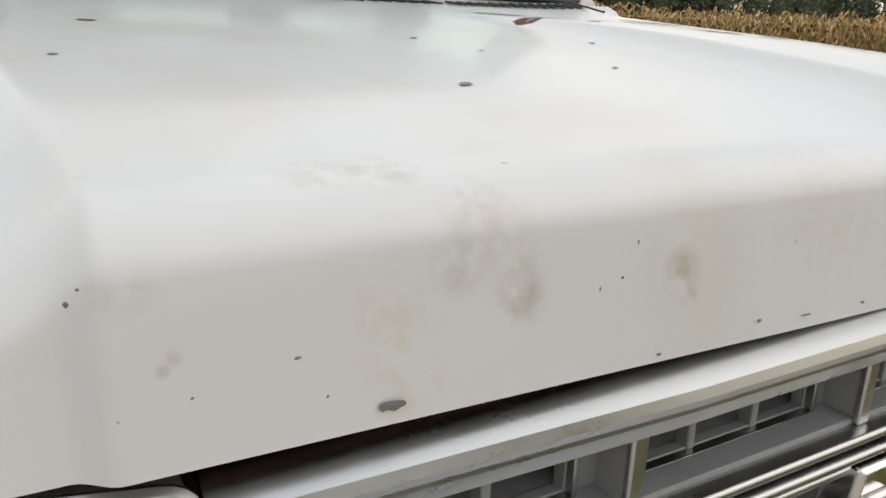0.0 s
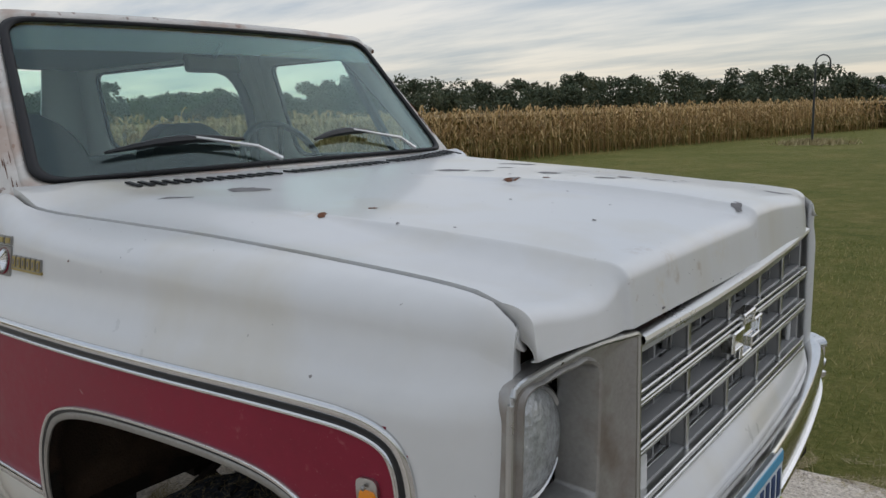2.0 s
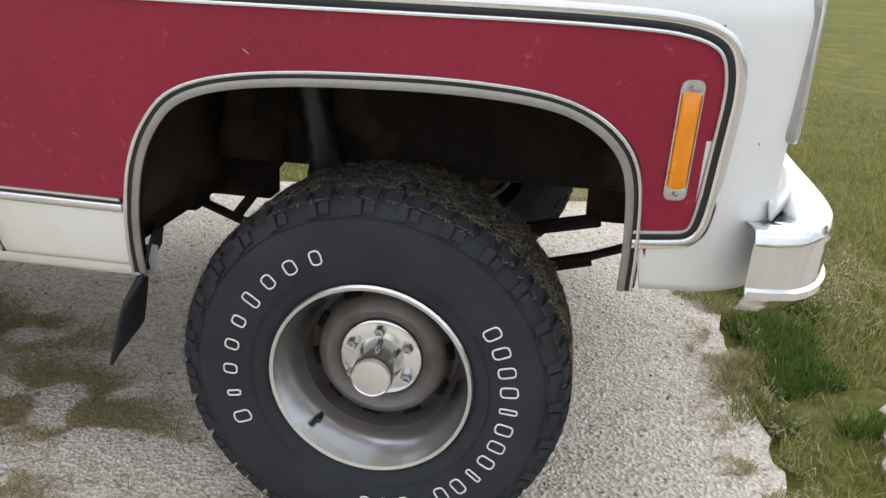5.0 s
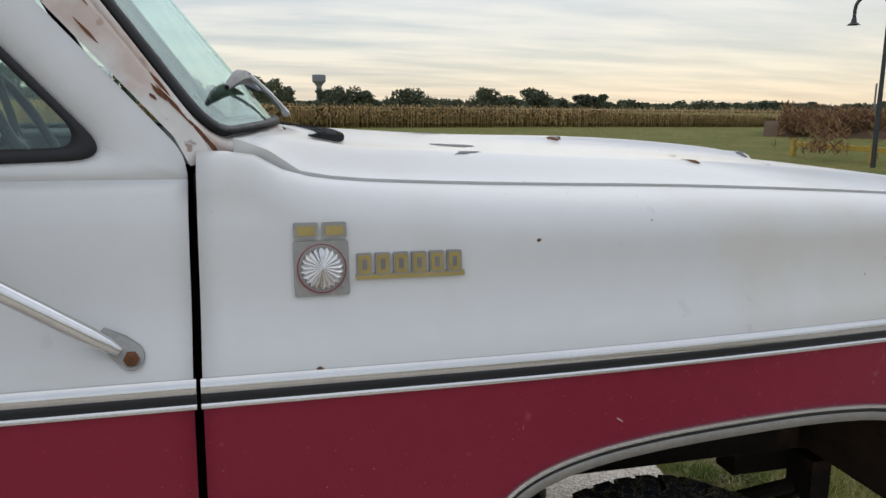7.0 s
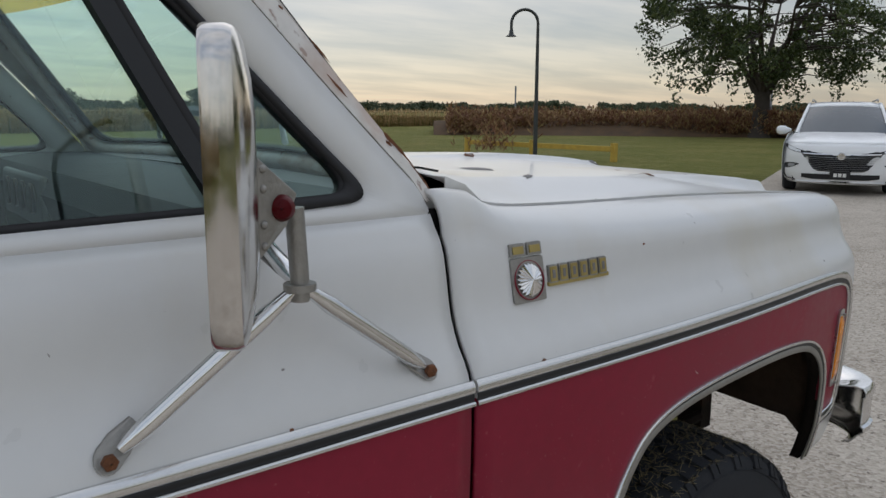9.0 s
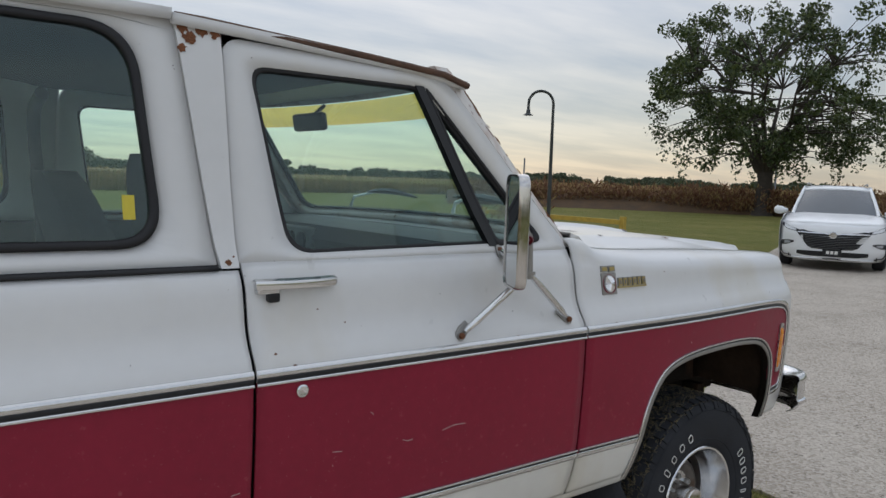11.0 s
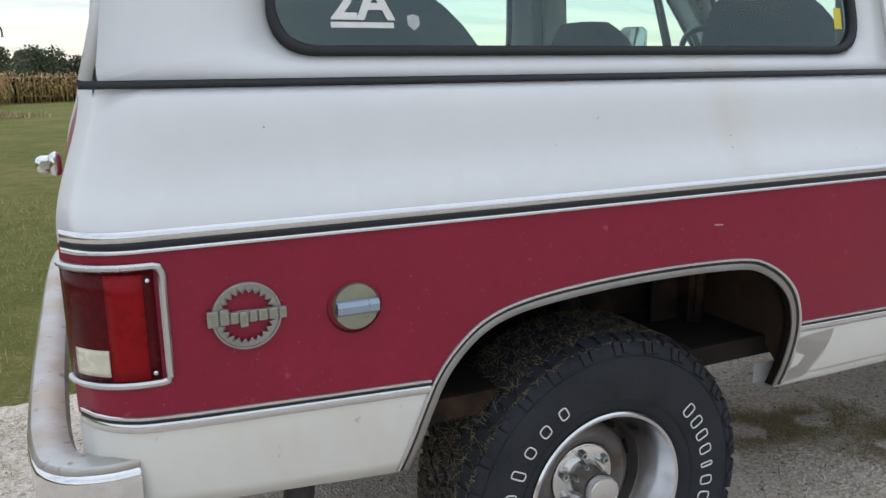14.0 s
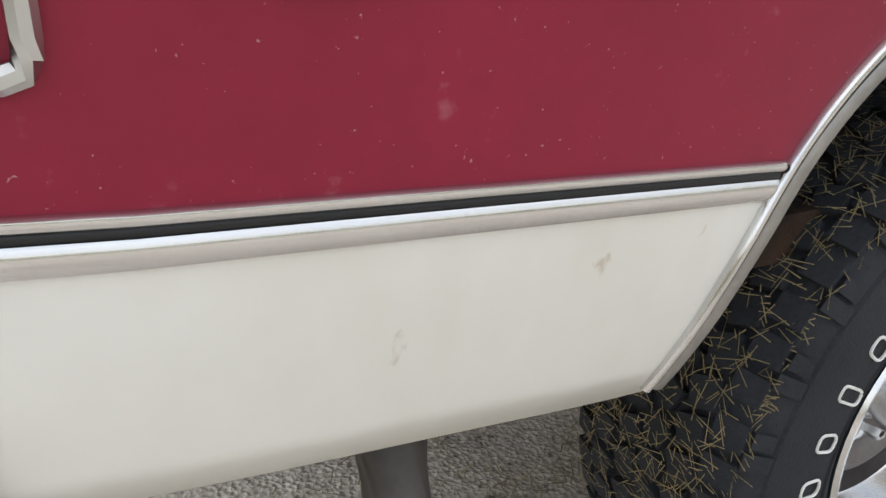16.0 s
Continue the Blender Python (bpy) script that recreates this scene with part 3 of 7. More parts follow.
    for k in range(6):
        q = a.lerp(b, k / 5)
        rows.append([(q.x + dx, sgn * (side(q.x, q.y) + hh), q.y) for dx, hh in ((-0.014, -0.02), (-0.014, 0.003), (0.014, 0.003), (0.014, -0.02))])
    grid(bm, rows)
    part("division_bar", bm, BLACK, door, "black bar between door glass and quarter light")
    vent = rounded([(-1.025, 1.362), (-1.232, 1.800), (-0.828, 1.370)], [0.02, 0.03, 0.05], 8)
    vin = rounded([(-1.016, 1.379), (-1.212, 1.770), (-0.855, 1.383)], [0.02, 0.02, 0.045], 8)
    ring("quarter_light_seal", vent, vin, SEAL, door, "thick black quarter-light seal", h=0.003, solid=0.02)
    # hardtop side with long window
    hard_o = rounded([(-3.695, 1.342), (-3.67, 1.50), (-3.60, 1.897), (-1.905, 1.897), (-1.842, 1.342)], [0.02, 0.05, 0.05, 0.03, 0.01], 6)
    hwin = rounded([(-3.420, 1.382), (-3.385, 1.848), (-1.990, 1.848), (-1.950, 1.382)], [0.09, 0.10, 0.11, 0.10], 8)
    hard = ring("hardtop_side", hard_o, hwin, WHITE, truck, "grey-white fibreglass hardtop side", h=-0.004, solid=0.03, centre=(-2.7, 1.6))
    hin = rounded([(-3.403, 1.399), (-3.369, 1.833), (-2.006, 1.833), (-1.968, 1.399)], [0.08, 0.09, 0.10, 0.09], 8)
    ring("window_seal", hwin, hin, SEAL, hard, "black rubber side-window gasket", h=0.004, solid=0.02, centre=(-2.7, 1.6))
    pane("window_pane", hin, 0.006, hard, "long green tinted side window")
    # white pillar strip behind the door
    bm = bmesh.new()
    rows = []
    for k in range(12):
        z = 1.335 + 0.55 * k / 11
        xa, xb = -1.838 - 0.062 * (z - 1.335) / 0.52, -1.797
        rows.append([(x, sgn * (side(x, z) + hh), z) for x, hh in ((xa, -0.03), (xa, 0.004), (xb, 0.004), (xb, -0.03))])
    grid(bm, rows)
    bmesh.ops.recalc_face_normals(bm, faces=bm.faces)
    part("pillar", bm, WHITE, truck, "white rear door pillar with rusty foot")
    # sill under the door
    bm = bmesh.new()
    xs = columns(-2.20, -0.46, step=0.08)
    grid(bm, [[(x, sgn * y, z) for y, z in ((0.945, 0.590), (0.938, 0.572), (0.925, 0.560), (0.90, 0.548), (0.86, 0.548), (0.86, 0.60))] for x in xs])
    bmesh.ops.recalc_face_normals(bm, faces=bm.faces)
    part("sill", bm, CREAM, truck, "cream-white rocker sill")
    # belt trim: bright, black, bright
    front_trim = softened([(-0.738, 1.100), (0.0, 1.100), (0.38, 1.098), (0.545, 1.085), (0.588, 1.03), (0.578, 0.88), (0.572, 0.78), (0.56, 0.742), (0.52, 0.738), (0.462, 0.736)], 3)
    front_trim = dense(front_trim, 0.03)
    runs = [(front_trim, "f"), (dense([(-1.793, 1.100), (-0.743, 1.100)], 0.05), "d"), (dense([(-3.772, 1.096), (-3.0, 1.096), (-1.80, 1.100)], 0.02), "q")]
    for path, _ in runs:
        s = 1
        trim = ribbon("belt_trim", path, 0.005, 0.022, 0.006, TRIM, sgn, truck, "bright metal belt moulding")
        ribbon("black_insert", path, -0.006, 0.005, 0.003, BLACK, sgn, trim, "black moulding insert")
        ribbon("lower_bead", path, -0.014, -0.006, 0.006, TRIM, sgn, trim)
    for path in (dense([(-0.736, 0.732), (-0.452, 0.728)], 0.03), dense([(-1.793, 0.736), (-0.743, 0.732)], 0.05), dense([(-2.196, 0.742), (-1.80, 0.736)], 0.05), dense([(-3.772, 0.806), (-3.6, 0.793), (-3.17, 0.772)], 0.02)):
        trim = ribbon("lower_trim", path, 0.004, 0.012, 0.006, TRIM, sgn, truck, "bright metal lower moulding")
        ribbon("black_insert", path, -0.002, 0.004, 0.003, BLACK, sgn, trim)
        ribbon("lower_bead", path, -0.018, -0.002, 0.005, TRIM, sgn, trim)
    for arch in (AF, AR):
        trim = ribbon("wheel_arch_trim", arch, -0.012, 0.002, 0.004, DULL, sgn, truck, "bright wheel arch moulding")
        ribbon("outer_bead", arch, 0.008, 0.016, 0.007, TRIM, sgn, trim)
        ribbon("black_insert", arch, 0.002, 0.008, 0.003, BLACK, sgn, trim)


# ---- hood ----
def fold_r(x):
    return -0.640 + 0.095 * x


def fold_l(x):
    return 0.045 + 0.025 * x


def near_step(x, y):
    """Sharp crest at the near fold, running out softly towards the wing."""
    s = min(1, max(0, (fold_r(x) - y) / (0.035 + 0.075 * smooth01(0, 0.7, x))))
    return 1 - (1 - s) ** 3


def far_step(x, y):
    s = min(1, max(0, (y - fold_l(x) + 0.045) / 0.045))
    return s * s


def hood_top(x, y):
    z = spline([-0.70, -0.45, -0.18, 0.14, 0.30, 0.50, 0.62, 0.70], [1.386, 1.376, 1.362, 1.348, 1.338, 1.322, 1.310, 1.298], x)
    z -= 0.010 * (y / 0.8) ** 2
    z -= 0.040 * smooth01(-0.05, 0.62, x) * near_step(x, y)
    z += 0.020 * smooth01(-0.30, 0.45, x) * far_step(x, y) * (1 - 1.6 * smooth01(0.1, 0.8, y))
    z += (0.012 + 0.006 * smooth01(0.40, 0.70, abs(y))) * smooth01(0.49, 0.65, -x)
    edge = gap_z(x) + 0.004 + 0.012 * smooth01(0.60, 0.66, -x)
    k = smooth01(0.66, 0.80, abs(y))
    return z + (edge - z) * k


def hood_row(y):
    ns, fs = smooth01(0.0, 0.018, fold_r(0.74) - y), far_step(0.74, y)
    xf = 0.772 - 0.010 * ns - 0.026 * smooth01(0.60, 0.80, -y) + 0.004 * fs - 0.004 * smooth01(0.05, 0.30, y) - 0.082 * smooth01(0.42, 0.80, y)
    foot = 1.187 + 0.012 * smooth01(-0.2, 0.5, y) - 0.034 * smooth01(0.5, 0.8, y)
    pts = []
    x_end = xf - 0.060
    x_start = -0.690 + 0.118 * (1 - (y / 0.8) ** 2)
    for k in range(34):
        t = k / 33
        x = x_start + (x_end - x_start) * t
        yy = y * (gap_y(x) - 0.004) / 0.80
        pts.append((x, yy, hood_top(x, y)))
    z0 = hood_top(x_end, y)
    yy = y * (gap_y(x_end) - 0.004) / 0.80
    for k in range(1, 9):
        a = math.pi / 2 * k / 8
        pts.append((x_end + 0.052 * math.sin(a), yy, z0 - 0.030 * (1 - math.cos(a))))
    for k in range(1, 5):
        t = k / 4
        pts.append((x_end + 0.052 + 0.008 * t, yy, z0 - 0.030 + (foot - z0 + 0.030) * t))
    pts.append((x_end + 0.048, yy, foot - 0.003))
    return pts


bm = bmesh.new()
ys = sorted(set(list(np.round(np.linspace(-0.80, 0.80, 65), 4)) + [round(v + d, 4) for v in (-0.585, 0.06) for d in np.linspace(-0.07, 0.07, 41)]))
rows = [hood_row(y) for y in ys]
rows = [[(x, y, max(z - 0.045, min(z, 1.187))) for x, y, z in rows[0]]] + rows + [[(x, y, max(z - 0.045, min(z, 1.165))) for x, y, z in rows[-1]]]
grid(bm, rows)
bmesh.ops.recalc_face_normals(bm, faces=bm.faces)
if sum(f.normal.z * f.calc_area() for f in bm.faces) < 0:
    bmesh.ops.reverse_faces(bm, faces=bm.faces)
HOODWHITE = smudged(WHITE.copy(), [((0.722, -0.471, 1.283), 0.024, 0.52), ((0.724, -0.442, 1.284), 0.026, 0.52), ((0.750, -0.404, 1.272), 0.026, 0.35), ((0.766, -0.417, 1.255), 0.018, 0.35), ((0.767, -0.383, 1.238), 0.020, 0.52), ((0.768, -0.278, 1.236), 0.017, 0.59), ((0.768, -0.275, 1.222), 0.010, 0.56), ((0.768, -0.559, 1.264), 0.016, 0.28), ((0.768, -0.543, 1.235), 0.006, 0.42), ((0.768, -0.547, 1.230), 0.004, 0.56), ((0.768, 0.05, 1.25), 0.018, 0.28)], (0.34, 0.25, 0.16))
smudged(HOODWHITE, [((0.768, -0.452, 1.235), 0.030, 0.39), ((0.770, -0.446, 1.205), 0.026, 0.32), ((0.768, -0.395, 1.262), 0.030, 0.28), ((0.755, -0.16, 1.262), 0.06, 0.24), ((0.10, -0.63, 1.33), 0.05, 0.35), ((0.04, -0.66, 1.33), 0.05, 0.24), ((0.26, 0.10, 1.335), 0.05, 0.35), ((0.20, 0.11, 1.335), 0.03, 0.42)], (0.56, 0.46, 0.28))
hood = part("hood", bm, HOODWHITE, truck, "white hood with chipped paint, rust spots and pressed ridges", solid=0.003)
# rusty shelf below the hood's leading edge
bm = bmesh.new()
box(bm, (0.712, 0.0, 1.184), (0.085, 1.10, 0.012)); box(bm, (0.668, 0, 1.165), (0.012, 1.56, 0.07))
part("radiator_shelf", bm, material("maroon_rust", (0.060, 0.018, 0.012), 0.8, vary=0.5, scale=15), truck, "rusty cross panel under the hood edge", bevel=0.003)


def on_hood(bm, x, y, rx, ry, h=0.0008, seed=0):
    """A ragged flake-shaped patch of bare metal lying on the hood, long towards the far corner."""
    rnd = random.Random(seed)
    n = 22
    ring_ = []
    wob = [rnd.uniform(0.62, 1.15) for _ in range(n)]
    for k in range(n):
        a = 2 * math.pi * k / n
        e = rx * math.cos(a) * wob[k]
        f = 0.95 * ry * math.sin(a) * wob[(k * 3) % n]
        px, py = x + 0.77 * e - 0.64 * f, y + 0.64 * e + 0.77 * f
        ring_.append(bm.verts.new((px, py * (gap_y(px) - 0.004) / 0.80, hood_top(px, max(-0.8, min(0.8, py))) + h)))
    c = bm.verts.new((x, y * (gap_y(x) - 0.004) / 0.80, hood_top(x, y) + h + 0.0003))
    for k in range(n):
        bm.faces.new((c, ring_[k], ring_[(k + 1) % n]))


# chipped and rusted paint
CHIPS = [
    (-0.181, 0.194, 0.052, 0.040, 0),
    (-0.087, 0.230, 0.036, 0.018, 0),
    (-0.119, 0.389, 0.032, 0.014, 0),
    (-0.175, 0.560, 0.075, 0.020, 0),
    (0.128, 0.250, 0.038, 0.052, 0),
    (0.138, 0.043, 0.024, 0.018, 1),
    (0.145, 0.045, 0.018, 0.014, 0),
    (0.212, 0.096, 0.013, 0.013, 1),
    (0.328, 0.204, 0.034, 0.022, 0),
    (0.344, 0.284, 0.022, 0.040, 0),
    (0.426, 0.321, 0.026, 0.014, 0),
    (0.380, 0.340, 0.008, 0.010, 0),
    (0.470, 0.330, 0.006, 0.010, 0),
    (0.460, 0.410, 0.010, 0.008, 0),
    (0.720, 0.061, 0.011, 0.034, 0),
    (0.690, 0.482, 0.036, 0.030, 0),
    (0.305, -0.215, 0.004, 0.006, 0),
    (0.157, -0.513, 0.011, 0.009, 1),
    (0.126, -0.627, 0.011, 0.020, 1),
    (-0.293, -0.483, 0.060, 0.046, 0),
    (-0.317, -0.660, 0.038, 0.010, 0),
    (0.307, -0.604, 0.004, 0.010, 0),
    (0.410, -0.560, 0.004, 0.005, 0),
    (0.400, -0.190, 0.003, 0.004, 0),
    (0.500, -0.110, 0.003, 0.005, 0),
    (0.560, -0.300, 0.005, 0.008, 0),
    (0.330, 0.000, 0.004, 0.006, 0),
    (0.060, 0.150, 0.005, 0.012, 0),
    (0.250, 0.180, 0.005, 0.007, 0),
]
for i, (x, y, rx, ry, rusty) in enumerate(CHIPS):
    bm = bmesh.new()
    on_hood(bm, x, y, rx, ry, seed=i)
    if rusty:
        part("rust_spot", bm, RUST, hood, "small brown rust spot", smooth=False)
    else:
        part("paint_chip", bm, PRIMER, hood, "bare grey patch of chipped paint", smooth=False)

rnd = random.Random(8)
for y, z, w, h in ((-0.453, 1.197, 0.018, 0.006), (-0.294, 1.192, 0.004, 0.002), (-0.217, 1.199, 0.004, 0.003), (-0.175, 1.196, 0.010, 0.002), (-0.496, 1.228, 0.003, 0.002), (-0.483, 1.208, 0.0015, 0.0015), (-0.326, 1.240, 0.002, 0.002), (-0.340, 1.236, 0.001, 0.003), (-0.538, 1.219, 0.0015, 0.0015), (-0.318, 1.258, 0.0012, 0.003), (-0.12, 1.196, 0.004, 0.002), (-0.565, 1.215, 0.001, 0.001), (-0.578, 1.262, 0.002, 0.003), (-0.574, 1.268, 0.0015, 0.0015)):
    bm = bmesh.new()
    xf = hood_row(y)[-3][0] + 0.0028
    w, h = w * 0.55, h * 0.5
    c = bm.verts.new((xf + 0.0006, y, z))
    loop = [bm.verts.new((xf, y + w * rnd.uniform(0.6, 1.1) * math.cos(a), z + h * rnd.uniform(0.6, 1.1) * math.sin(a))) for a in np.linspace(0, 5.8, 14)]
    for i in range(14):
        bm.faces.new((c, loop[i], loop[(i + 1) % 14]))
    part("paint_chip", bm, PRIMER, hood, "bare grey patch of chipped paint", smooth=False)

# cowl with louvres, under the windshield
bm = bmesh.new()
grid(bm, [[(x + 0.10 * (1 - (y / 0.87) ** 2), y, z) for x, z in ((-0.60, 1.335), (-0.66, 1.350), (-0.72, 1.362), (-0.80, 1.358))] for y in np.linspace(-0.868, 0.868, 25)])
cowl = part("cowl", bm, PRIMER, truck, "bare grey cowl panel below the windshield")
bm = bmesh.new()
box(bm, (0, 0, 0), (0.050, 0.015, 0.004))
slot = part("louvre", bm, BLACK, cowl, "black air louvre", smooth=False)
def louvre_pose(y):
    x = -0.602 + 0.112 * (1 - (y / 0.8) ** 2) - 0.02 * y
    v = y * 0.8 / (gap_y(x) - 0.004)
    fall = math.degrees(math.atan2(hood_top(x - 0.02, v) - hood_top(x + 0.02, v), 0.04))
    return pose(x, y, (hood_top(x - 0.02, v) + hood_top(x + 0.02, v)) / 2 + 0.0042, 0, fall, 18 + 14 * y)


slot.matrix_basis = louvre_pose(-0.64)
for k in range(1, 46):
    if k % 15 == 14:
        continue
    ob = new("louvre", slot.data)
    ob.parent = cowl
    ob.matrix_basis = louvre_pose(-0.64 + 1.40 * k / 45)


# ---- windshield, roof ----
PILLAR = stained(material("chalky_white_paint", (0.62, 0.59, 0.55), 0.55, vary=0.15, scale=8), (0.16, 0.07, 0.04), 38, 0.63, 0.68, strength=0.7)
stained(PILLAR, (0.40, 0.26, 0.19), 9, 0.52, 0.66, strength=0.6)


def shield(u, v, h=0.0):
    x = -0.702 - 0.345 * v + (0.122 - 0.030 * v) * (1 - u * u) + h * 0.78
    return Vector((x, u * (0.795 - 0.105 * v), 1.375 + 0.465 * v + 0.010 * (1 - u * u) * (1 - v) + h * 0.6))


def shield_ring(name, outer, inner, mat, parent, label, h, solid=0.0):
    bm = bmesh.new()
    grid(bm, [[shield(p.x, p.y, h) for p in outer], [shield(p.x, p.y, h + 0.004) for p in [a.lerp(b, 0.5) for a, b in zip(outer, inner)]], [shield(p.x, p.y, h) for p in inner]], close=True)
    bmesh.ops.recalc_face_normals(bm, faces=bm.faces)
    if sum(f.normal.x * f.calc_area() for f in bm.faces) < 0:
        bmesh.ops.reverse_faces(bm, faces=bm.faces)
    return part(name, bm, mat, parent, label, solid=solid)


def uv_loop(u, v0, v1, r):
    def line(a, b, n):
        return [Vector(a).lerp(Vector(b), k / n) for k in range(n)]
    p = rounded([(-u, v0), (u, v0), (u, v1), (-u, v1)], r, 8)
    out = []
    for i, q in enumerate(p):
        nx = p[(i + 1) % len(p)]
        n = max(1, int((nx - q).length / 0.1)) if i % 9 == 8 else 1
        n = (16 if i in (8, 26) else 6) if i % 9 == 8 else 1
        out += line(q, nx, n)
    return out


ws = shield_ring("windshield_frame", uv_loop(1.065, -0.03, 1.045, 0.09), uv_loop(1.03, 0.030, 0.985, 0.11), PILLAR, truck, "white windshield frame with flaking rusty pillars", 0.0, 0.03)
shield_ring("windshield_seal", uv_loop(1.035, 0.025, 0.99, 0.11), uv_loop(1.00, 0.05, 0.965, 0.10), SEAL, ws, "black windshield gasket", 0.008, 0.012)
bm = bmesh.new()
grid(bm, [[shield(u, v) for v in np.linspace(0.040, 0.975, 13)] for u in np.linspace(-1.01, 1.01, 33)])
g = part("windshield_pane", bm, GLASS, ws, "curved green tinted windshield")
g.visible_shadow = False


def roof_piece(name, x0, x1, z_edge, z_mid, label, mat, front=0.0, rise=0.0):
    bm = bmesh.new()
    rows = []
    for k in range(18):
        t = k / 17
        x = x0 + (x1 - x0) * t
        row = []
        for j in range(25):
            u = -1 + 2 * j / 24
            r = abs(u) ** 6
            drop = front * (1 - smooth01(0, 0.25, t)) if front else 0
            y = u * (spline(PZ, PY, 1.84) + 0.012)
            bow = 0.09 * (1 - u * u) * (1 - t) if front else 0
            row.append((x + bow, y, z_edge + rise * t + (z_mid - z_edge) * (1 - r) * (1 - 0.25 * u * u) - drop))
        rows.append(row)
    grid(bm, rows)
    bmesh.ops.recalc_face_normals(bm, faces=bm.faces)
    if sum(f.normal.z * f.calc_area() for f in bm.faces) < 0:
        bmesh.ops.reverse_faces(bm, faces=bm.faces)
    return part(name, bm, mat, truck, label, solid=0.025)


for sgn in (-1, 1):
    # pillar between the windshield frame and the door
    bm = bmesh.new()
    rows = []
    for k in range(15):
        v = -0.03 + 1.06 * k / 14
        a = shield(1.05, v)
        z = a.z
        xd = -0.747 - 0.412 * max(0, (z - 1.375) / 0.45)
        b = Vector((xd + 0.004, side(xd, z) - 0.004, z))
        c = a.lerp(b, 0.5) + Vector((0.012, 0.004, 0.004))
        rows.append([(p.x, sgn * p.y, p.z) for p in (a - Vector((0.02, 0, 0)), a, c, b, b - Vector((0.0, 0.03, 0)))])
    grid(bm, rows)
    bmesh.ops.recalc_face_normals(bm, faces=bm.faces)
    part("windshield_pillar", bm, PILLAR, truck, "white windshield pillar flecked with rust")
roof = roof_piece("cab_roof", -1.075, -1.905, 1.838, 1.880, "white cab roof with rusted edge", WHITE, 0.018, 0.046)
hardtop = roof_piece("hardtop_roof", -1.91, -3.62, 1.893, 1.930, "grey-white hardtop roof", WHITE)
# rusted drip rails
for sgn in (-1, 1):
    bm = bmesh.new()
    pts = [(-1.08, 1.806), (-1.16, 1.830), (-1.4, 1.850), (-1.65, 1.866), (-1.83, 1.878), (-1.90, 1.880)]
    tube(bm, [(x, sgn * (spline(PZ, PY, z) + 0.010), z) for x, z in pts], 0.009, 8)
    part("drip_rail", bm, material("dark_rust", (0.11, 0.060, 0.038), 0.8, vary=0.5, scale=25, bump=0.3), roof, "rusty brown drip rail")
# tailgate end
bm = bmesh.new()
for x, z0, z1, mt in ((-3.762, 0.80, 1.33, None),):
    grid(bm, [[(x - 0.012 * math.sin(math.pi * (z - 0.66) / 0.67) + rear_lean(x, z), y, z) for z in np.linspace(0.66, 1.33, 12)] for y in np.linspace(-0.82, 0.82, 9)], mat=lambda c: 1 if 0.80 < c.z < 1.30 and abs(c.y) < 0.75 else 0)
part("tailgate", bm, [WHITE, RED], truck, "maroon tailgate", solid=0.02)
for k in (-1, 1):
    bm = bmesh.new()
    grid(bm, [[(-3.700 + 0.14 * (z - 1.34) / 0.5, k * y, z) for z in np.linspace(1.34, 1.895, 5)] for y in np.linspace(0.55, 0.86, 4)])
    part("hardtop_end", bm, WHITE, truck, "white hardtop rear corner", solid=0.02)
bm = bmesh.new()
grid(bm, [[(-3.690 + 0.14 * (z - 1.34) / 0.5, y, z) for z in np.linspace(1.34, 1.86, 5)] for y in np.linspace(-0.56, 0.56, 5)])
g = part("tailgate_pane", bm, GLASS, truck, "rear window glass")
g.visible_shadow = False
bm = bmesh.new()
box(bm, (-3.790, -0.66, 1.195), (0.030, 0.035, 0.030)); box(bm, (-3.772, -0.66, 1.195), (0.02, 0.05, 0.042))
part("tailgate_latch", bm, CHROME, truck, "chrome tailgate latch", bevel=0.008)


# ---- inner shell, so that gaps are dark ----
bm = bmesh.new()
box(bm, (-2.3, 0, 0.66), (2.9, 1.76, 0.05))
box(bm, (-1.2, 0, 0.60), (0.9, 1.80, 0.06))
part("floor_pan", bm, UNDER, truck, "dark floor pan")
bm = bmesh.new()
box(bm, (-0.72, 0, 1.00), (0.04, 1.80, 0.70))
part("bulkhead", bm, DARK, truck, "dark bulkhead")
for sgn in (-1, 1):
    bm = bmesh.new()
    grid(bm, [[(x, sgn * (side(x, z) - 0.05), z) for z in np.linspace(1.03, 1.33, 5)] for x in np.linspace(-3.70, -0.76, 12)])
    part("inner_panel", bm, VINYL, truck, "dark vinyl inner panel", solid=0.01)
    bm = bmesh.new()
    grid(bm, [[(x, sgn * (side(x, z) - 0.05), z) for z in np.linspace(0.62, 1.03, 5)] for x in np.linspace(-2.16, -0.76, 8)])
    part("door_lining", bm, VINYL, truck, "dark vinyl door lining", solid=0.01)
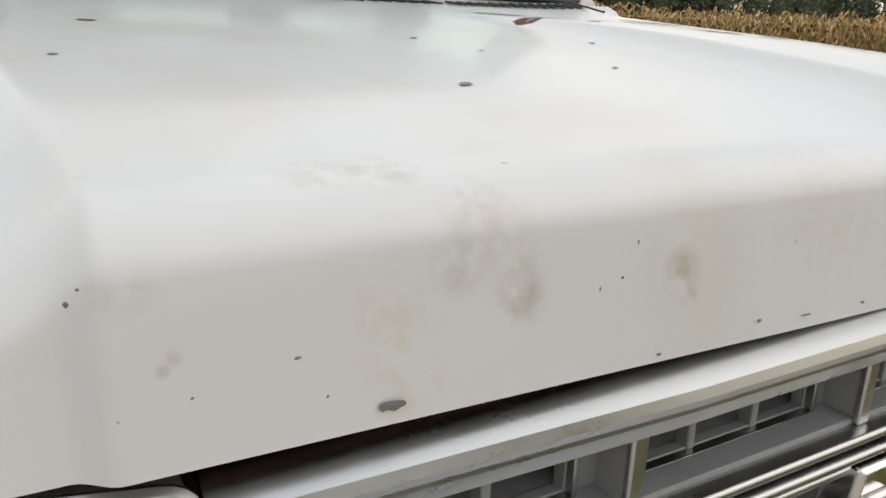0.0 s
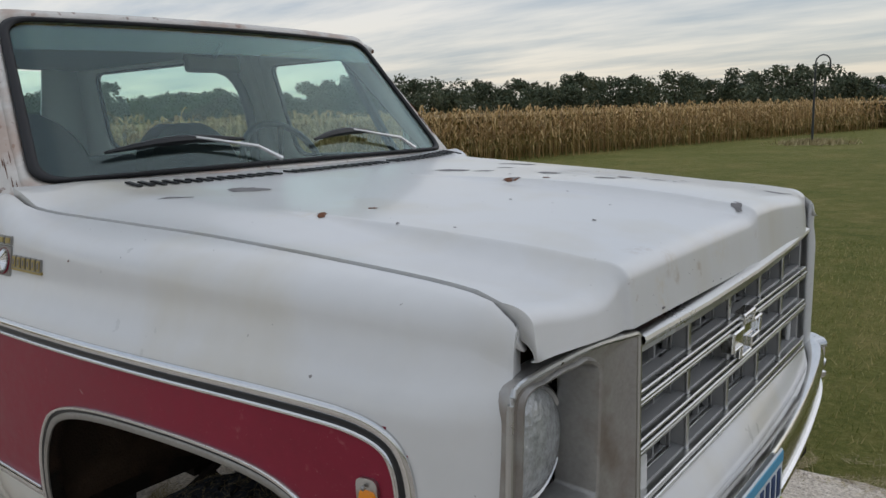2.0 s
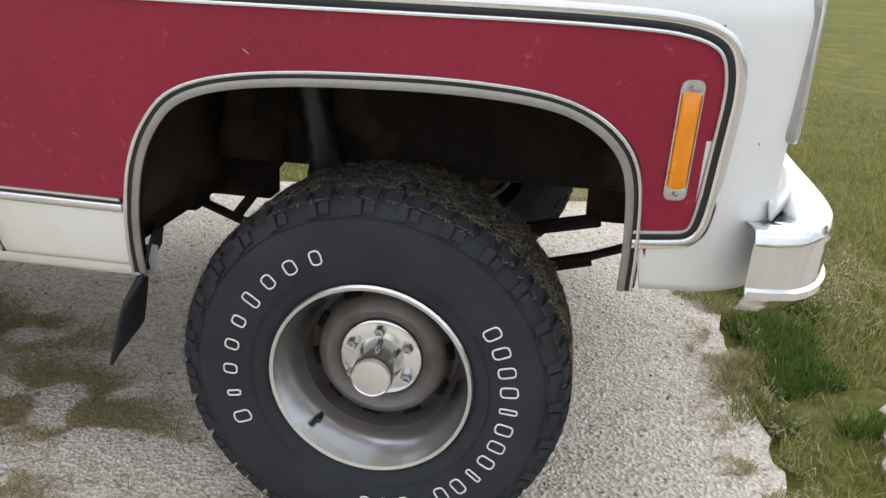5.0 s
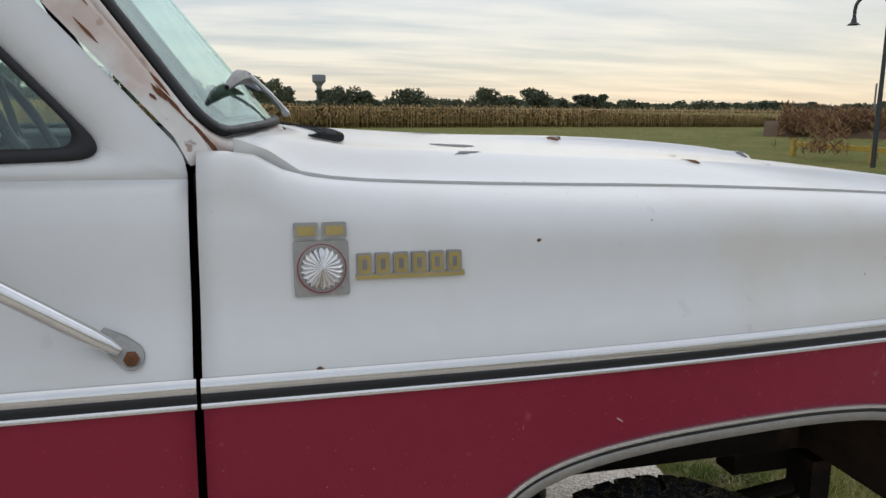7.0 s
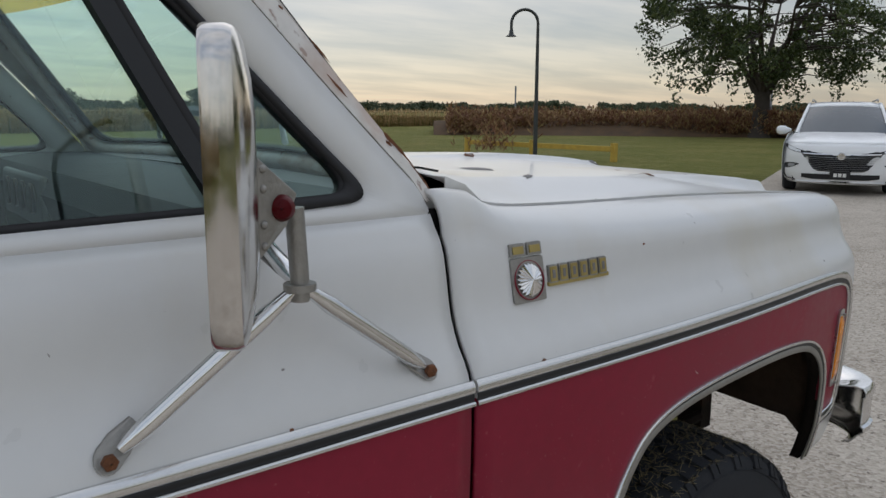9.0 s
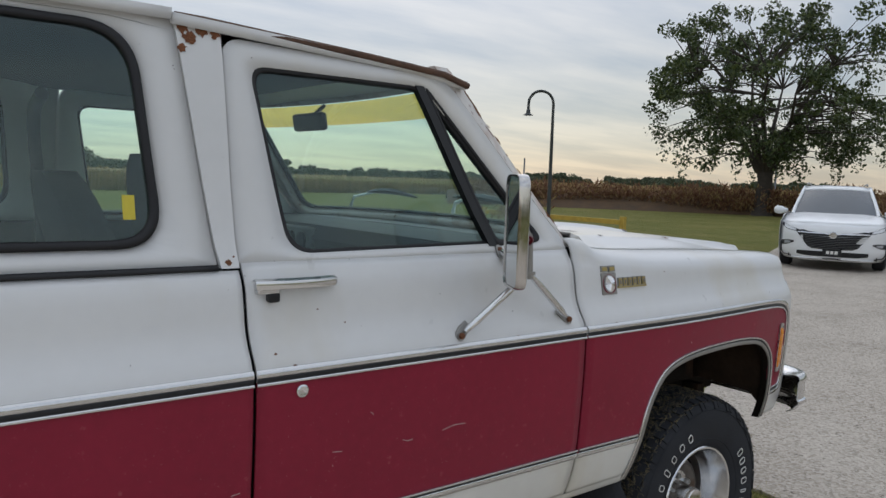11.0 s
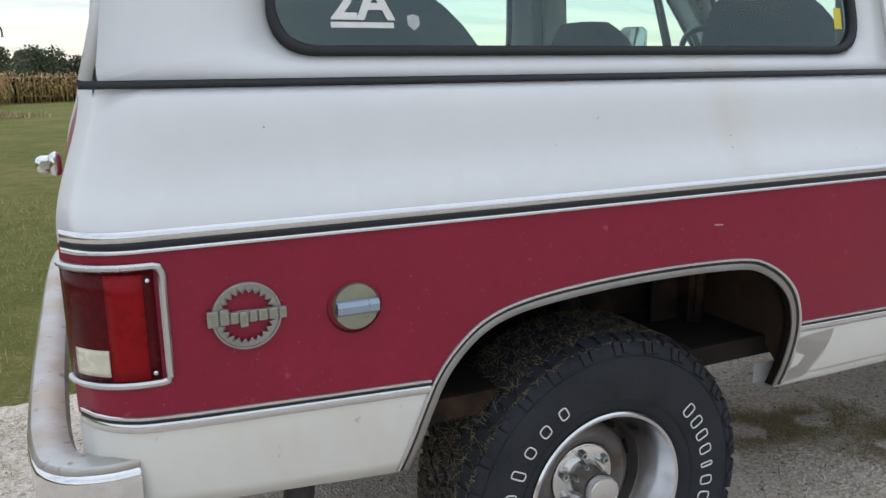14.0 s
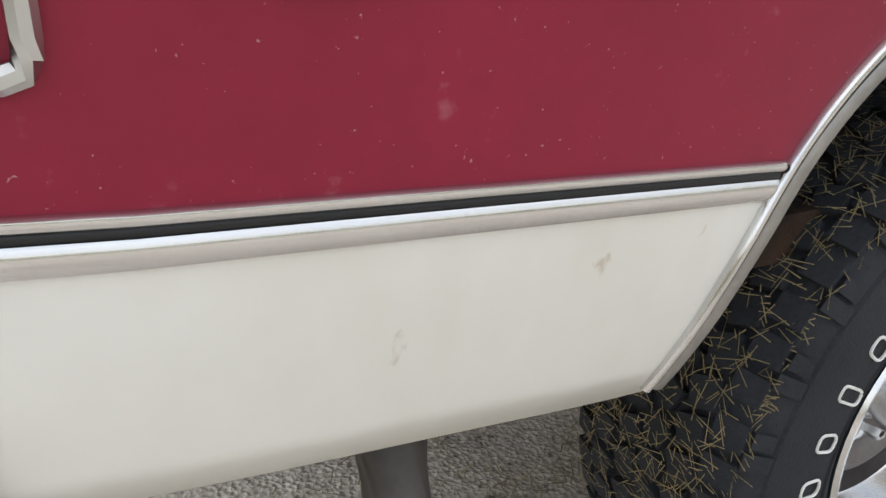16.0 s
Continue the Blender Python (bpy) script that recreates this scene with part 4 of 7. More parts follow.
for sgn in (-1, 1):
    # wheel wells
    for cx, arch, yin in ((0.0, AF, 0.55), (-2.705, AR, 0.62)):
        bm = bmesh.new()
        rows = []
        for x, z in arch:
            rows.append([(x + (x - cx) * 0.03, sgn * (side(x, z) - d), z + dz) for d, dz in ((0.006, 0.004), (0.014, 0.05), (0.06, 0.09), (0.30, 0.10), (0.42, 0.06))])
        grid(bm, rows)
        part("wheel_well", bm, LINER, truck, "rusty brown wheel well", solid=0.006)
        # folded lip of the arch
        bm = bmesh.new()
        grid(bm, [[(x, sgn * (side(x, z) - d), z - e) for d, e in ((0.004, 0.0), (0.010, 0.006), (0.034, 0.006))] for x, z in arch])
        part("arch_lip", bm, UNDER, truck, "rusty folded arch lip", solid=0.003)
    # splash panels before and behind the front wheel
    bm = bmesh.new()
    grid(bm, [[(0.475 + 0.03 * math.sin(3 * y), sgn * y, z) for z in np.linspace(0.70 + 0.10 * (0.95 - y), 1.02, 5)] for y in np.linspace(0.53, 0.90, 7)])
    part("splash_panel", bm, UNDER, truck, "rusty splash panel", solid=0.006)
    bm = bmesh.new()
    grid(bm, [[(-0.475, sgn * y, z) for z in np.linspace(0.62, 1.0, 5)] for y in np.linspace(0.53, 0.95, 6)])
    part("splash_panel", bm, UNDER, truck, "rusty splash panel", solid=0.006)
    # brackets and stays inside the wells
    for pts, r in (([(-2.262, 0.70, 0.62), (-2.262, 0.72, 0.90)], 0.016), ([(-2.30, 0.66, 0.60), (-2.31, 0.66, 0.96)], 0.010), ([(-2.22, 0.62, 0.66), (-2.45, 0.60, 0.60)], 0.018), ([(-3.15, 0.70, 0.60), (-3.02, 0.64, 0.72), (-2.9, 0.62, 0.88)], 0.014), ([(0.42, 0.62, 0.66), (0.25, 0.56, 0.60), (0.10, 0.54, 0.52)], 0.016), ([(-0.36, 0.70, 0.62), (-0.30, 0.58, 0.72), (-0.28, 0.57, 0.95)], 0.012)):
        bm = bmesh.new()
        tube(bm, [(x, sgn * y, z) for x, y, z in pts], r, 7)
        part("stay", bm, UNDER, truck, "rusty inner stay")
    bm = bmesh.new()
    box(bm, (-2.275, sgn * 0.685, 0.76), (0.035, 0.05, 0.30)); box(bm, (-2.335, sgn * 0.66, 0.70), (0.09, 0.012, 0.22))
    part("body_mount", bm, UNDER, truck, "rusty body mount bracket", bevel=0.004)
    bm = bmesh.new()
    lathe(bm, [(0.001, -0.055), (0.045, -0.05), (0.055, 0.0), (0.045, 0.05), (0.001, 0.055)], 14, pose(-2.46, sgn * 0.60, 0.84))
    part("bump_stop", bm, BLACK, truck, "black rubber bump stop")
# plain block, coloured near-black for the shade under the hood
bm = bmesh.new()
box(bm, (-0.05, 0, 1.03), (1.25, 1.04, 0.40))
part("engine", bm, DARK, truck, "plain block with the engine bay's shade in its colour", bevel=0.03)
for sgn in (-1, 1):
    bm = bmesh.new()
    box(bm, (-2.05, sgn * 0.42, 0.66), (3.35, 0.07, 0.16)); box(bm, (-0.02, sgn * 0.42, 0.80), (0.86, 0.07, 0.14)); box(bm, (0.60, sgn * 0.42, 0.68), (0.40, 0.07, 0.16))
    part("frame_rail", bm, UNDER, truck, "rusty black chassis rail", bevel=0.006)
    bm = bmesh.new()
    box(bm, (0.0, sgn * 0.555, 0.975), (1.30, 0.02, 0.53))
    part("inner_wing", bm, UNDER, truck, "rusty inner wing", bevel=0.004)
    bm = bmesh.new()
    box(bm, (-2.705, sgn * 0.60, 0.90), (1.10, 0.02, 0.40))
    part("bed_side", bm, UNDER, truck, "rusty bed side", bevel=0.004)
for cx in (0.0, -2.705):
    bm = bmesh.new()
    tube(bm, [(cx, -0.72, 0.385), (cx, -0.2, 0.385), (cx, 0.2, 0.385), (cx, 0.72, 0.385)], 0.045, 12)
    bmesh.ops.create_icosphere(bm, subdivisions=2, radius=0.14, matrix=pose(cx, 0.12, 0.385))
    for sgn in (-1, 1):
        pts = [(cx + dx, sgn * 0.52, 0.47 + 0.12 * (dx / 0.55) ** 2) for dx in np.linspace(-0.56, 0.56, 9)]
        for j in range(4):
            tube(bm, [(x, y, z - 0.014 * j) for x, y, z in pts[j:9 - j]], 0.012, 6)
        box(bm, (cx + 0.55, sgn * 0.52, 0.62), (0.05, 0.08, 0.10)); box(bm, (cx - 0.55, sgn * 0.52, 0.62), (0.05, 0.08, 0.10))
    part("axle", bm, UNDER, truck, "greasy axle with leaf springs")
for sgn in (-1, 1):
    for cx in (-0.16, -2.60):
        bm = bmesh.new()
        tube(bm, [(cx, sgn * 0.62, 0.46), (cx - 0.06, sgn * 0.62, 0.98)], 0.024, 10)
        shock = part("shock_absorber", bm, BLACK, truck, "black shock absorber")
        bm = bmesh.new()
        n = 15
        tube(bm, [(cx - 0.06 * k / n, sgn * 0.62, 0.60 + 0.34 * k / n) for k in range(n)], [0.042 if k % 2 else 0.034 for k in range(n)], 12)
        part("boot", bm, BLACK, shock, "ribbed black rubber boot")
bm = bmesh.new()
tube(bm, [(-2.95, -0.55, 0.60), (-3.25, -0.62, 0.60), (-3.36, -0.74, 0.58), (-3.40, -0.83, 0.50), (-3.405, -0.86, 0.44)], 0.032, 12)
part("exhaust_pipe", bm, material("dull_exhaust", (0.11, 0.10, 0.09), 0.6, 0.5, vary=0.4, scale=20), truck, "grey steel exhaust tailpipe")
# sun band along the top of the windshield
bm = bmesh.new()
grid(bm, [[shield(u, v, -0.004) for v in np.linspace(0.80, 0.965, 5)] for u in np.linspace(-0.99, 0.99, 21)])
g = part("sun_band", bm, glass("amber_tint", (0.95, 0.66, 0.22)), ws, "amber tinted sun band")
g.visible_shadow = False

# rust runs on the windshield pillars
rnd = random.Random(31)
for sgn in (-1, 1):
    for k in range(16):
        v, f, l, w = rnd.uniform(0.0, 0.85), rnd.uniform(0.15, 0.85), rnd.uniform(0.010, 0.07) * (1.6 if k < 5 else 0.6), rnd.uniform(0.0018, 0.005)
        rows = []
        for j in range(7):
            q = j / 6
            vv = v + (q - 0.5) * l / 0.55
            a = shield(1.05, vv)
            xd = -0.747 - 0.412 * max(0, (a.z - 1.375) / 0.45)
            b = Vector((xd + 0.004, side(xd, a.z) - 0.004, a.z))
            ww = w * math.sin(math.pi * (0.08 + 0.84 * q)) * rnd.uniform(0.7, 1.2)
            p = a.lerp(b, f) + Vector((0.012, 0.004, 0.004)) * (1 - abs(2 * f - 1)) + Vector((0.0016, 0.0014, 0.0016))
            rows.append([(p.x + dx, sgn * p.y, p.z) for dx in (-ww, ww)])
        bm = bmesh.new()
        grid(bm, rows)
        part("rust_run", bm, RUST, truck, "brown rust run on the pillar", smooth=False)


# ---- front end ----
GX = 0.750
GY = [-0.520, -0.278, -0.055, 0.150, 0.332, 0.502]
GC, GW = -0.012, 1.045
bm = bmesh.new()
bow = [(GX + 0.014, -0.535), (GX + 0.024, -0.27), (GX + 0.026, 0.0), (GX + 0.018, 0.27), (GX + 0.002, 0.515)]
sweep(bm, bow, [(-0.02, 1.128), (-0.008, 1.128), (-0.004, 1.138), (0.000, 1.144), (0.004, 1.145), (0.006, 1.152), (0.012, 1.154), (0.015, 1.160), (0.013, 1.166), (0.006, 1.170), (-0.012, 1.174), (-0.02, 1.172)])
grille = part("grille", bm, BRIGHT, truck, "bright metal eggcrate grille")
bm = bmesh.new()
box(bm, (GX + 0.002, GC, 0.860), (0.026, GW, 0.012)); box(bm, (GX + 0.006, GC, 0.844), (0.024, GW, 0.010)); box(bm, (GX - 0.004, GC, 0.852), (0.022, GW, 0.010))
part("grille_sill", bm, BRIGHT, grille, bevel=0.003)
for z in (1.050, 0.962):
    bm = bmesh.new()
    for dz, dx in ((0.011, 0.004), (0.0, 0.008), (-0.011, 0.004)):
        box(bm, (GX + dx, GC, z + dz), (0.020, GW, 0.008))
    part("grille_bar", bm, BRIGHT, grille, "triple-ribbed bright bar", bevel=0.003)
for k, y in enumerate(GY):
    bm = bmesh.new()
    box(bm, (GX - 0.045, y, 0.992), (0.088, 0.008 if 0 < k < 5 else 0.012, 0.284))
    part("grille_divider", bm, GREYPL, grille, bevel=0.002)
    if 0 < k < 5:
        for z0, z1 in ((0.866, 0.946), (0.978, 1.034), (1.066, 1.130)):
            bm = bmesh.new()
            box(bm, (GX, y, (z0 + z1) / 2), (0.006, 0.013, z1 - z0))
            part("divider_face", bm, BRIGHT, grille, bevel=0.002)
for a, b in ((0.866, 0.948), (0.976, 1.036), (1.064, 1.130)):
    for y0, y1 in zip(GY, GY[1:]):
        yc, zc, w, h = (y0 + y1) / 2, (a + b) / 2, y1 - y0, b - a
        bm = bmesh.new()
        # floor and roof of the cell
        box(bm, (GX - 0.045, yc, a + 0.003), (0.085, w, 0.006)); box(bm, (GX - 0.045, yc, b - 0.003), (0.085, w, 0.006))
        # back wall with its openings left free
        xb = GX - 0.036
        zs = (zc + h * 0.37, zc + h * 0.09, zc + h * 0.03, zc - h * 0.39)
        yw = [yc - w * 0.38, yc - w * 0.155, yc - w * 0.125, yc + w * 0.125, yc + w * 0.155, yc + w * 0.38]
        box(bm, (xb, yc, (b + zs[0]) / 2), (0.010, w, b - zs[0])); box(bm, (xb, yc, (a + zs[3]) / 2), (0.010, w, zs[3] - a))
        box(bm, (xb, yc, (zs[1] + zs[2]) / 2), (0.010, w * 0.74, zs[1] - zs[2]))
        box(bm, (xb, (y0 + yw[0]) / 2, zc), (0.012, yw[0] - y0, h)); box(bm, (xb, (y1 + yw[5]) / 2, zc), (0.012, y1 - yw[5], h))
        for q0, q1 in ((yw[1], yw[2]), (yw[3], yw[4])):
            box(bm, (xb, (q0 + q1) / 2, zc), (0.012, q1 - q0, h))
        cell = part("grille_cell", bm, GREYPL, grille, bevel=0.0012)
        # raised rim round the openings
        bm = bmesh.new()
        for z in (zs[0] + 0.003, zs[3] - 0.003):
            box(bm, (xb + 0.008, yc, z), (0.010, w * 0.82, 0.004))
        for y in (yw[0] - 0.003, yw[5] + 0.003):
            box(bm, (xb + 0.008, y, zc), (0.010, 0.004, h * 0.80))
        part("cell_rim", bm, BRIGHT, cell, "thin bright rim", bevel=0.0008)
# flat sheet whose near-black colour gives the shade behind the grille
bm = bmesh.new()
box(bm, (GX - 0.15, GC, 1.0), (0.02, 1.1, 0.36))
part("radiator", bm, DARK, truck, "flat radiator sheet, the shade behind the grille in its colour")
# the maker's emblem as a plain shape: a slanted cross with a hollow face
bm = bmesh.new()
EY, EZ = 0.010, 1.022
def emblem_loop(f, x):
    k = 0.010
    p = [(-0.095, -0.022), (-0.040, -0.022), (-0.045, -0.048), (0.030, -0.048), (0.035, -0.022), (0.090, -0.022), (0.098, 0.022), (0.045, 0.022), (0.050, 0.048), (-0.025, 0.048), (-0.030, 0.022), (-0.087, 0.022)]
    return [(x, EY + y * (1 - f * (0.12 if abs(y) > 0.06 else 0.25)), EZ + z * (1 - f * (0.35 if abs(z) < 0.03 else 0.18))) for y, z in p]
vs = grid(bm, [emblem_loop(0, GX - 0.004), emblem_loop(0, GX + 0.020), emblem_loop(0.4, GX + 0.024), emblem_loop(1.0, GX + 0.021), emblem_loop(1.0, GX + 0.012)], close=True)
bm.faces.new(vs[-1])
bmesh.ops.recalc_face_normals(bm, faces=bm.faces)
part("grille_emblem", bm, CHROME, grille, "plain chrome cross-shaped emblem", smooth=False, bevel=0.002)

for sgn in (-1, 1):
    # headlight bezel: bright outer frame, dished pocket, broad panel and foot beside the grille
    outer = rounded([(0.540, 0.858), (0.540, 1.178), (0.660, 1.184), (0.770, 1.172), (0.842, 1.160), (0.852, 0.900), (0.760, 0.904), (0.682, 0.914), (0.662, 0.864), (0.600, 0.856)], [0.006, 0.012, 0.05, 0.03, 0.040, 0.022, 0.02, 0.02, 0.012, 0.02], 5)
    mid = rounded([(0.655, 0.938), (0.646, 1.140), (0.672, 1.152), (0.740, 1.148), (0.806, 1.138), (0.818, 0.922), (0.755, 0.922), (0.700, 0.928), (0.672, 0.932), (0.660, 0.934)], [0.01, 0.014, 0.015, 0.02, 0.022, 0.015, 0.015, 0.01, 0.01, 0.01], 5)
    def front_x(y):
        return 0.762 - 0.17 * (y - 0.535)
    c = Vector((0.728, 1.030))
    pocket = [c + (p - c) * 0.93 for p in mid]
    bm = bmesh.new()
    rows = []
    frame_w = 0.014
    inner_rim = []
    for p, q in zip(outer, mid):
        d = (p - q)
        inner_rim.append(q + d.normalized() * min(frame_w, d.length * 0.45))
    for loop, dx in ((outer, -0.03), (outer, 0.000), ([a.lerp(b, 0.06) for a, b in zip(outer, inner_rim)], 0.010), ([a.lerp(b, 0.12) for a, b in zip(outer, inner_rim)], 0.011), ([a.lerp(b, 0.2) for a, b in zip(outer, inner_rim)], 0.004), (inner_rim, 0.003), ([a.lerp(b, 0.35) for a, b in zip(inner_rim, mid)], 0.010), ([a.lerp(b, 0.7) for a, b in zip(inner_rim, mid)], 0.008), (mid, -0.004), (pocket, -0.060)):
        rows.append([(front_x(p.x) + dx, sgn * p.x, p.y) for p in loop])
    grid(bm, rows, close=True)
    bmesh.ops.recalc_face_normals(bm, faces=bm.faces)
    bezel = part("headlight_bezel", bm, TARNISH, truck, "tarnished grey headlight surround")
    # bright bead round the outside of the bezel
    bm = bmesh.new()
    tube(bm, [(front_x(p.x) + 0.007, sgn * (p.x - 0.004 * (p.x > 0.83)), p.y - 0.004 * (p.y > 1.1) + 0.004 * (p.y < 0.95)) for p in outer], 0.0055, 8, closed=True, caps=False)
    part("bezel_bead", bm, BRIGHT, bezel, "bright metal bezel edge")
    bm = bmesh.new()
    grid(bm, [[(0.640, sgn * y, z) for z in np.linspace(0.90, 1.17, 4)] for y in np.linspace(0.60, 0.84, 4)])
    part("bucket", bm, DULL, bezel, solid=0.006)
    m = pose(0.672, sgn * 0.735, 1.030, 0, 0, -90)
    bm = bmesh.new()
    lathe(bm, [(0.097, -0.03), (0.097, 0.010), (0.092, 0.014), (0.088, 0.010)], 36, m)
    part("headlight", bm, BRIGHT, bezel, "round sealed-beam headlight")
    bm = bmesh.new()
    lathe(bm, [(0.088, 0.010), (0.080, 0.018), (0.055, 0.028), (0.025, 0.033), (0.001, 0.034)], 36, m)
    part("lens", bm, FLUTED, bezel, "fluted clear headlight lens")
    # turn signal under the lamp, in a dark gap with a bright rim
    bm = bmesh.new()
    loop = rounded([(0.680, 0.826), (0.680, 0.896), (0.838, 0.884), (0.840, 0.796)], [0.012, 0.012, 0.008, 0.008], 5)
    ctr = Vector((0.760, 0.850))
    grid(bm, [[(front_x(p.x) + dx, sgn * p.x, p.y) for p in [q.lerp(ctr, f) for q in loop]] for dx, f in ((-0.040, 0), (-0.010, 0), (-0.006, 0.05), (-0.007, 0.09), (-0.012, 0.12))], close=True)
    ts = part("turn_signal", bm, BRIGHT, truck, "bright rimmed turn signal housing")
    bm = bmesh.new()
    grid(bm, [[(front_x(p.x) + dx, sgn * p.x, p.y) for p in [q.lerp(ctr, f) for q in loop]] for dx, f in ((-0.012, 0.10), (-0.008, 0.3), (-0.007, 0.6), (-0.007, 0.98))], close=True)
    part("turn_lens", bm, SMOKED, ts, "smoky clear turn lens")
    for k in range(14):
        yk = 0.700 + 0.009 * k
        bm = bmesh.new()
        box(bm, (front_x(yk) - 0.0065, sgn * yk, 0.852), (0.003, 0.0035, 0.055 + 0.002 * k))
        part("lens_rib", bm, SMOKED, ts)
    # wing's front face below and beside the lamps
    bm = bmesh.new()
    grid(bm, [[(front_x(y) - 0.034, sgn * y, z) for y in np.linspace(0.46, 0.835, 8)] for z in np.linspace(0.70, 0.93, 6)])
    part("front_panel", bm, WHITE, truck, "white front wing face", solid=0.01)
    # marker light
    bm = bmesh.new()
    loop = rounded([(0.503, 0.808), (0.503, 1.010), (0.541, 1.010), (0.541, 0.808)], 0.014, 5)
    c = Vector((0.522, 0.909))
    sx = lambda p, h: (p.x + 0.028 * (0.909 - p.y) * -0.4, sgn * (side(p.x, p.y) + h), p.y)
    grid(bm, [[sx(q.lerp(c, f), h) for q in loop] for h, f in ((-0.002, 0), (0.006, 0.0), (0.007, 0.10), (0.004, 0.2))], close=True)
    mk = part("marker_light", bm, BRIGHT, truck, "bright marker lamp rim")
    bm = bmesh.new()
    grid(bm, [[sx(q.lerp(c, f), h) for q in loop] for h, f in ((0.003, 0.16), (0.010, 0.3), (0.011, 0.98))], close=True)
    part("marker_lens", bm, AMBER, mk, "amber side marker lens")
    for z in (0.821, 0.997):
        bm = bmesh.new()
        bmesh.ops.create_uvsphere(bm, u_segments=8, v_segments=6, radius=0.004, matrix=pose(0.522, sgn * (side(0.522, z) + 0.012), z))
        part("screw", bm, DULL, mk)

# valance and bumper
PLAN = [(0.655, -0.955), (0.70, -0.953), (0.755, -0.938), (0.812, -0.860), (0.835, -0.73), (0.842, -0.45), (0.845, -0.22), (0.846, 0.0)]
PLAN = softened(PLAN, 2)
PLAN = PLAN + [(x - 0.075 * min(1, -y / 0.85) ** 1.5 + (0.03 if y < -0.88 else 0), -y * 0.985) for x, y in PLAN[::-1][1:]]
bm = bmesh.new()
sweep(bm, PLAN, [(-0.10, 0.765), (-0.03, 0.780), (-0.008, 0.778), (0.0, 0.768), (0.002, 0.754), (-0.004, 0.750), (-0.006, 0.674), (0.002, 0.670), (0.002, 0.657), (-0.012, 0.645), (-0.03, 0.622), (-0.05, 0.615)])
bmesh.ops.recalc_face_normals(bm, faces=bm.faces)
bumper = part("front_bumper", bm, CHROME, truck, "chrome front bumper, scuffed", solid=0.004)
for y in (-0.745, -0.262, 0.340, 0.820):
    x = float(np.interp(y, [-0.75, -0.26, 0.35, 0.83], [0.832, 0.842, 0.812, 0.752]))
    bm = bmesh.new()
    bmesh.ops.create_uvsphere(bm, u_segments=14, v_segments=8, radius=0.017, matrix=pose(x - 0.004, y, 0.716) @ Matrix.Diagonal((0.7, 1, 1, 1)))
    part("bumper_bolt", bm, CHROME, bumper, "round chrome bumper bolt")
bm = bmesh.new()
def valance_row(y):
    back = float(np.interp(abs(y), [0, 0.53, 0.70, 0.84], [0.755, 0.745, 0.725, 0.690]))
    fore = float(np.interp(y, [-0.86, -0.76, -0.63, -0.34, 0.0, 0.35, 0.62, 0.70], [0.700, 0.748, 0.792, 0.806, 0.804, 0.785, 0.755, 0.700]))
    z0 = float(np.interp(abs(y), [0, 0.55, 0.68, 0.84], [0.846, 0.846, 0.832, 0.800]))
    return [(back + (fore - back) * t, y, z0 + (0.768 - z0) * t + 0.012 * math.sin(math.pi * t)) for t in np.linspace(0, 1, 7)]
grid(bm, [valance_row(y) for y in np.linspace(-0.86, 0.66, 26)])
part("valance", bm, WHITE, truck, "white filler panel above the bumper", solid=0.006)
plate = part("licence_plate", (lambda b: (box(b, (0.852, -0.118, 0.715), (0.006, 0.260, 0.135)), b)[1])(bmesh.new()), material("plate_white", (0.62, 0.66, 0.68), 0.5, vary=0.05), bumper, "white licence plate with dark bars", smooth=False, bevel=0.003)
NAVY = material("plate_navy", (0.03, 0.06, 0.16), 0.5)
for k in range(6):
    bm = bmesh.new()
    box(bm, (0.856, -0.215 + 0.039 * k, 0.715), (0.002, 0.022, 0.060))
    part("plate_bar", bm, NAVY, plate, "dark blue bar", smooth=False)
bm = bmesh.new(); box(bm, (0.856, -0.118, 0.768), (0.002, 0.25, 0.022))
part("plate_band", bm, material("plate_sky", (0.10, 0.35, 0.55), 0.5), plate, smooth=False)
bm = bmesh.new(); box(bm, (0.856, -0.118, 0.661), (0.002, 0.25, 0.022))
part("plate_band", bm, material("plate_green", (0.42, 0.50, 0.06), 0.5), plate, smooth=False)

# rear bumper, its broad top dusty
PR = softened([(-3.690, -0.985), (-3.74, -0.990), (-3.82, -0.965), (-3.868, -0.88), (-3.88, -0.5), (-3.88, 0.0)], 2)
PR = PR + [(x, -y) for x, y in PR[::-1][1:]]
bm = bmesh.new()
sweep(bm, PR[::-1], [(-0.004, 0.722), (0.0, 0.705), (-0.004, 0.62), (-0.02, 0.57), (-0.05, 0.555)])
bmesh.ops.recalc_face_normals(bm, faces=bm.faces)
rb = part("rear_bumper", bm, CHROME, truck, "chrome rear bumper with dust and wear", solid=0.004)
bm = bmesh.new()
sweep(bm, PR[::-1], [(-0.075, 0.708), (-0.068, 0.727), (-0.03, 0.737), (-0.010, 0.733), (-0.003, 0.723)])
bmesh.ops.recalc_face_normals(bm, faces=bm.faces)
part("bumper_top", bm, DUSTY, rb, "dusty worn chrome bumper top", solid=0.004)

# the front end sits a little higher on the far side
FRONT = ("grille", "radiator", "headlight_bezel", "turn_signal", "front_panel", "front_bumper", "valance", "licence_plate")
def tip_up(ob, lift, shift):
    if ob.type == "MESH":
        for v in ob.data.vertices:
            t = max(0.0, v.co.y + 0.49)
            v.co.z += lift * t
            if v.co.y > 0.53:
                v.co.x -= shift
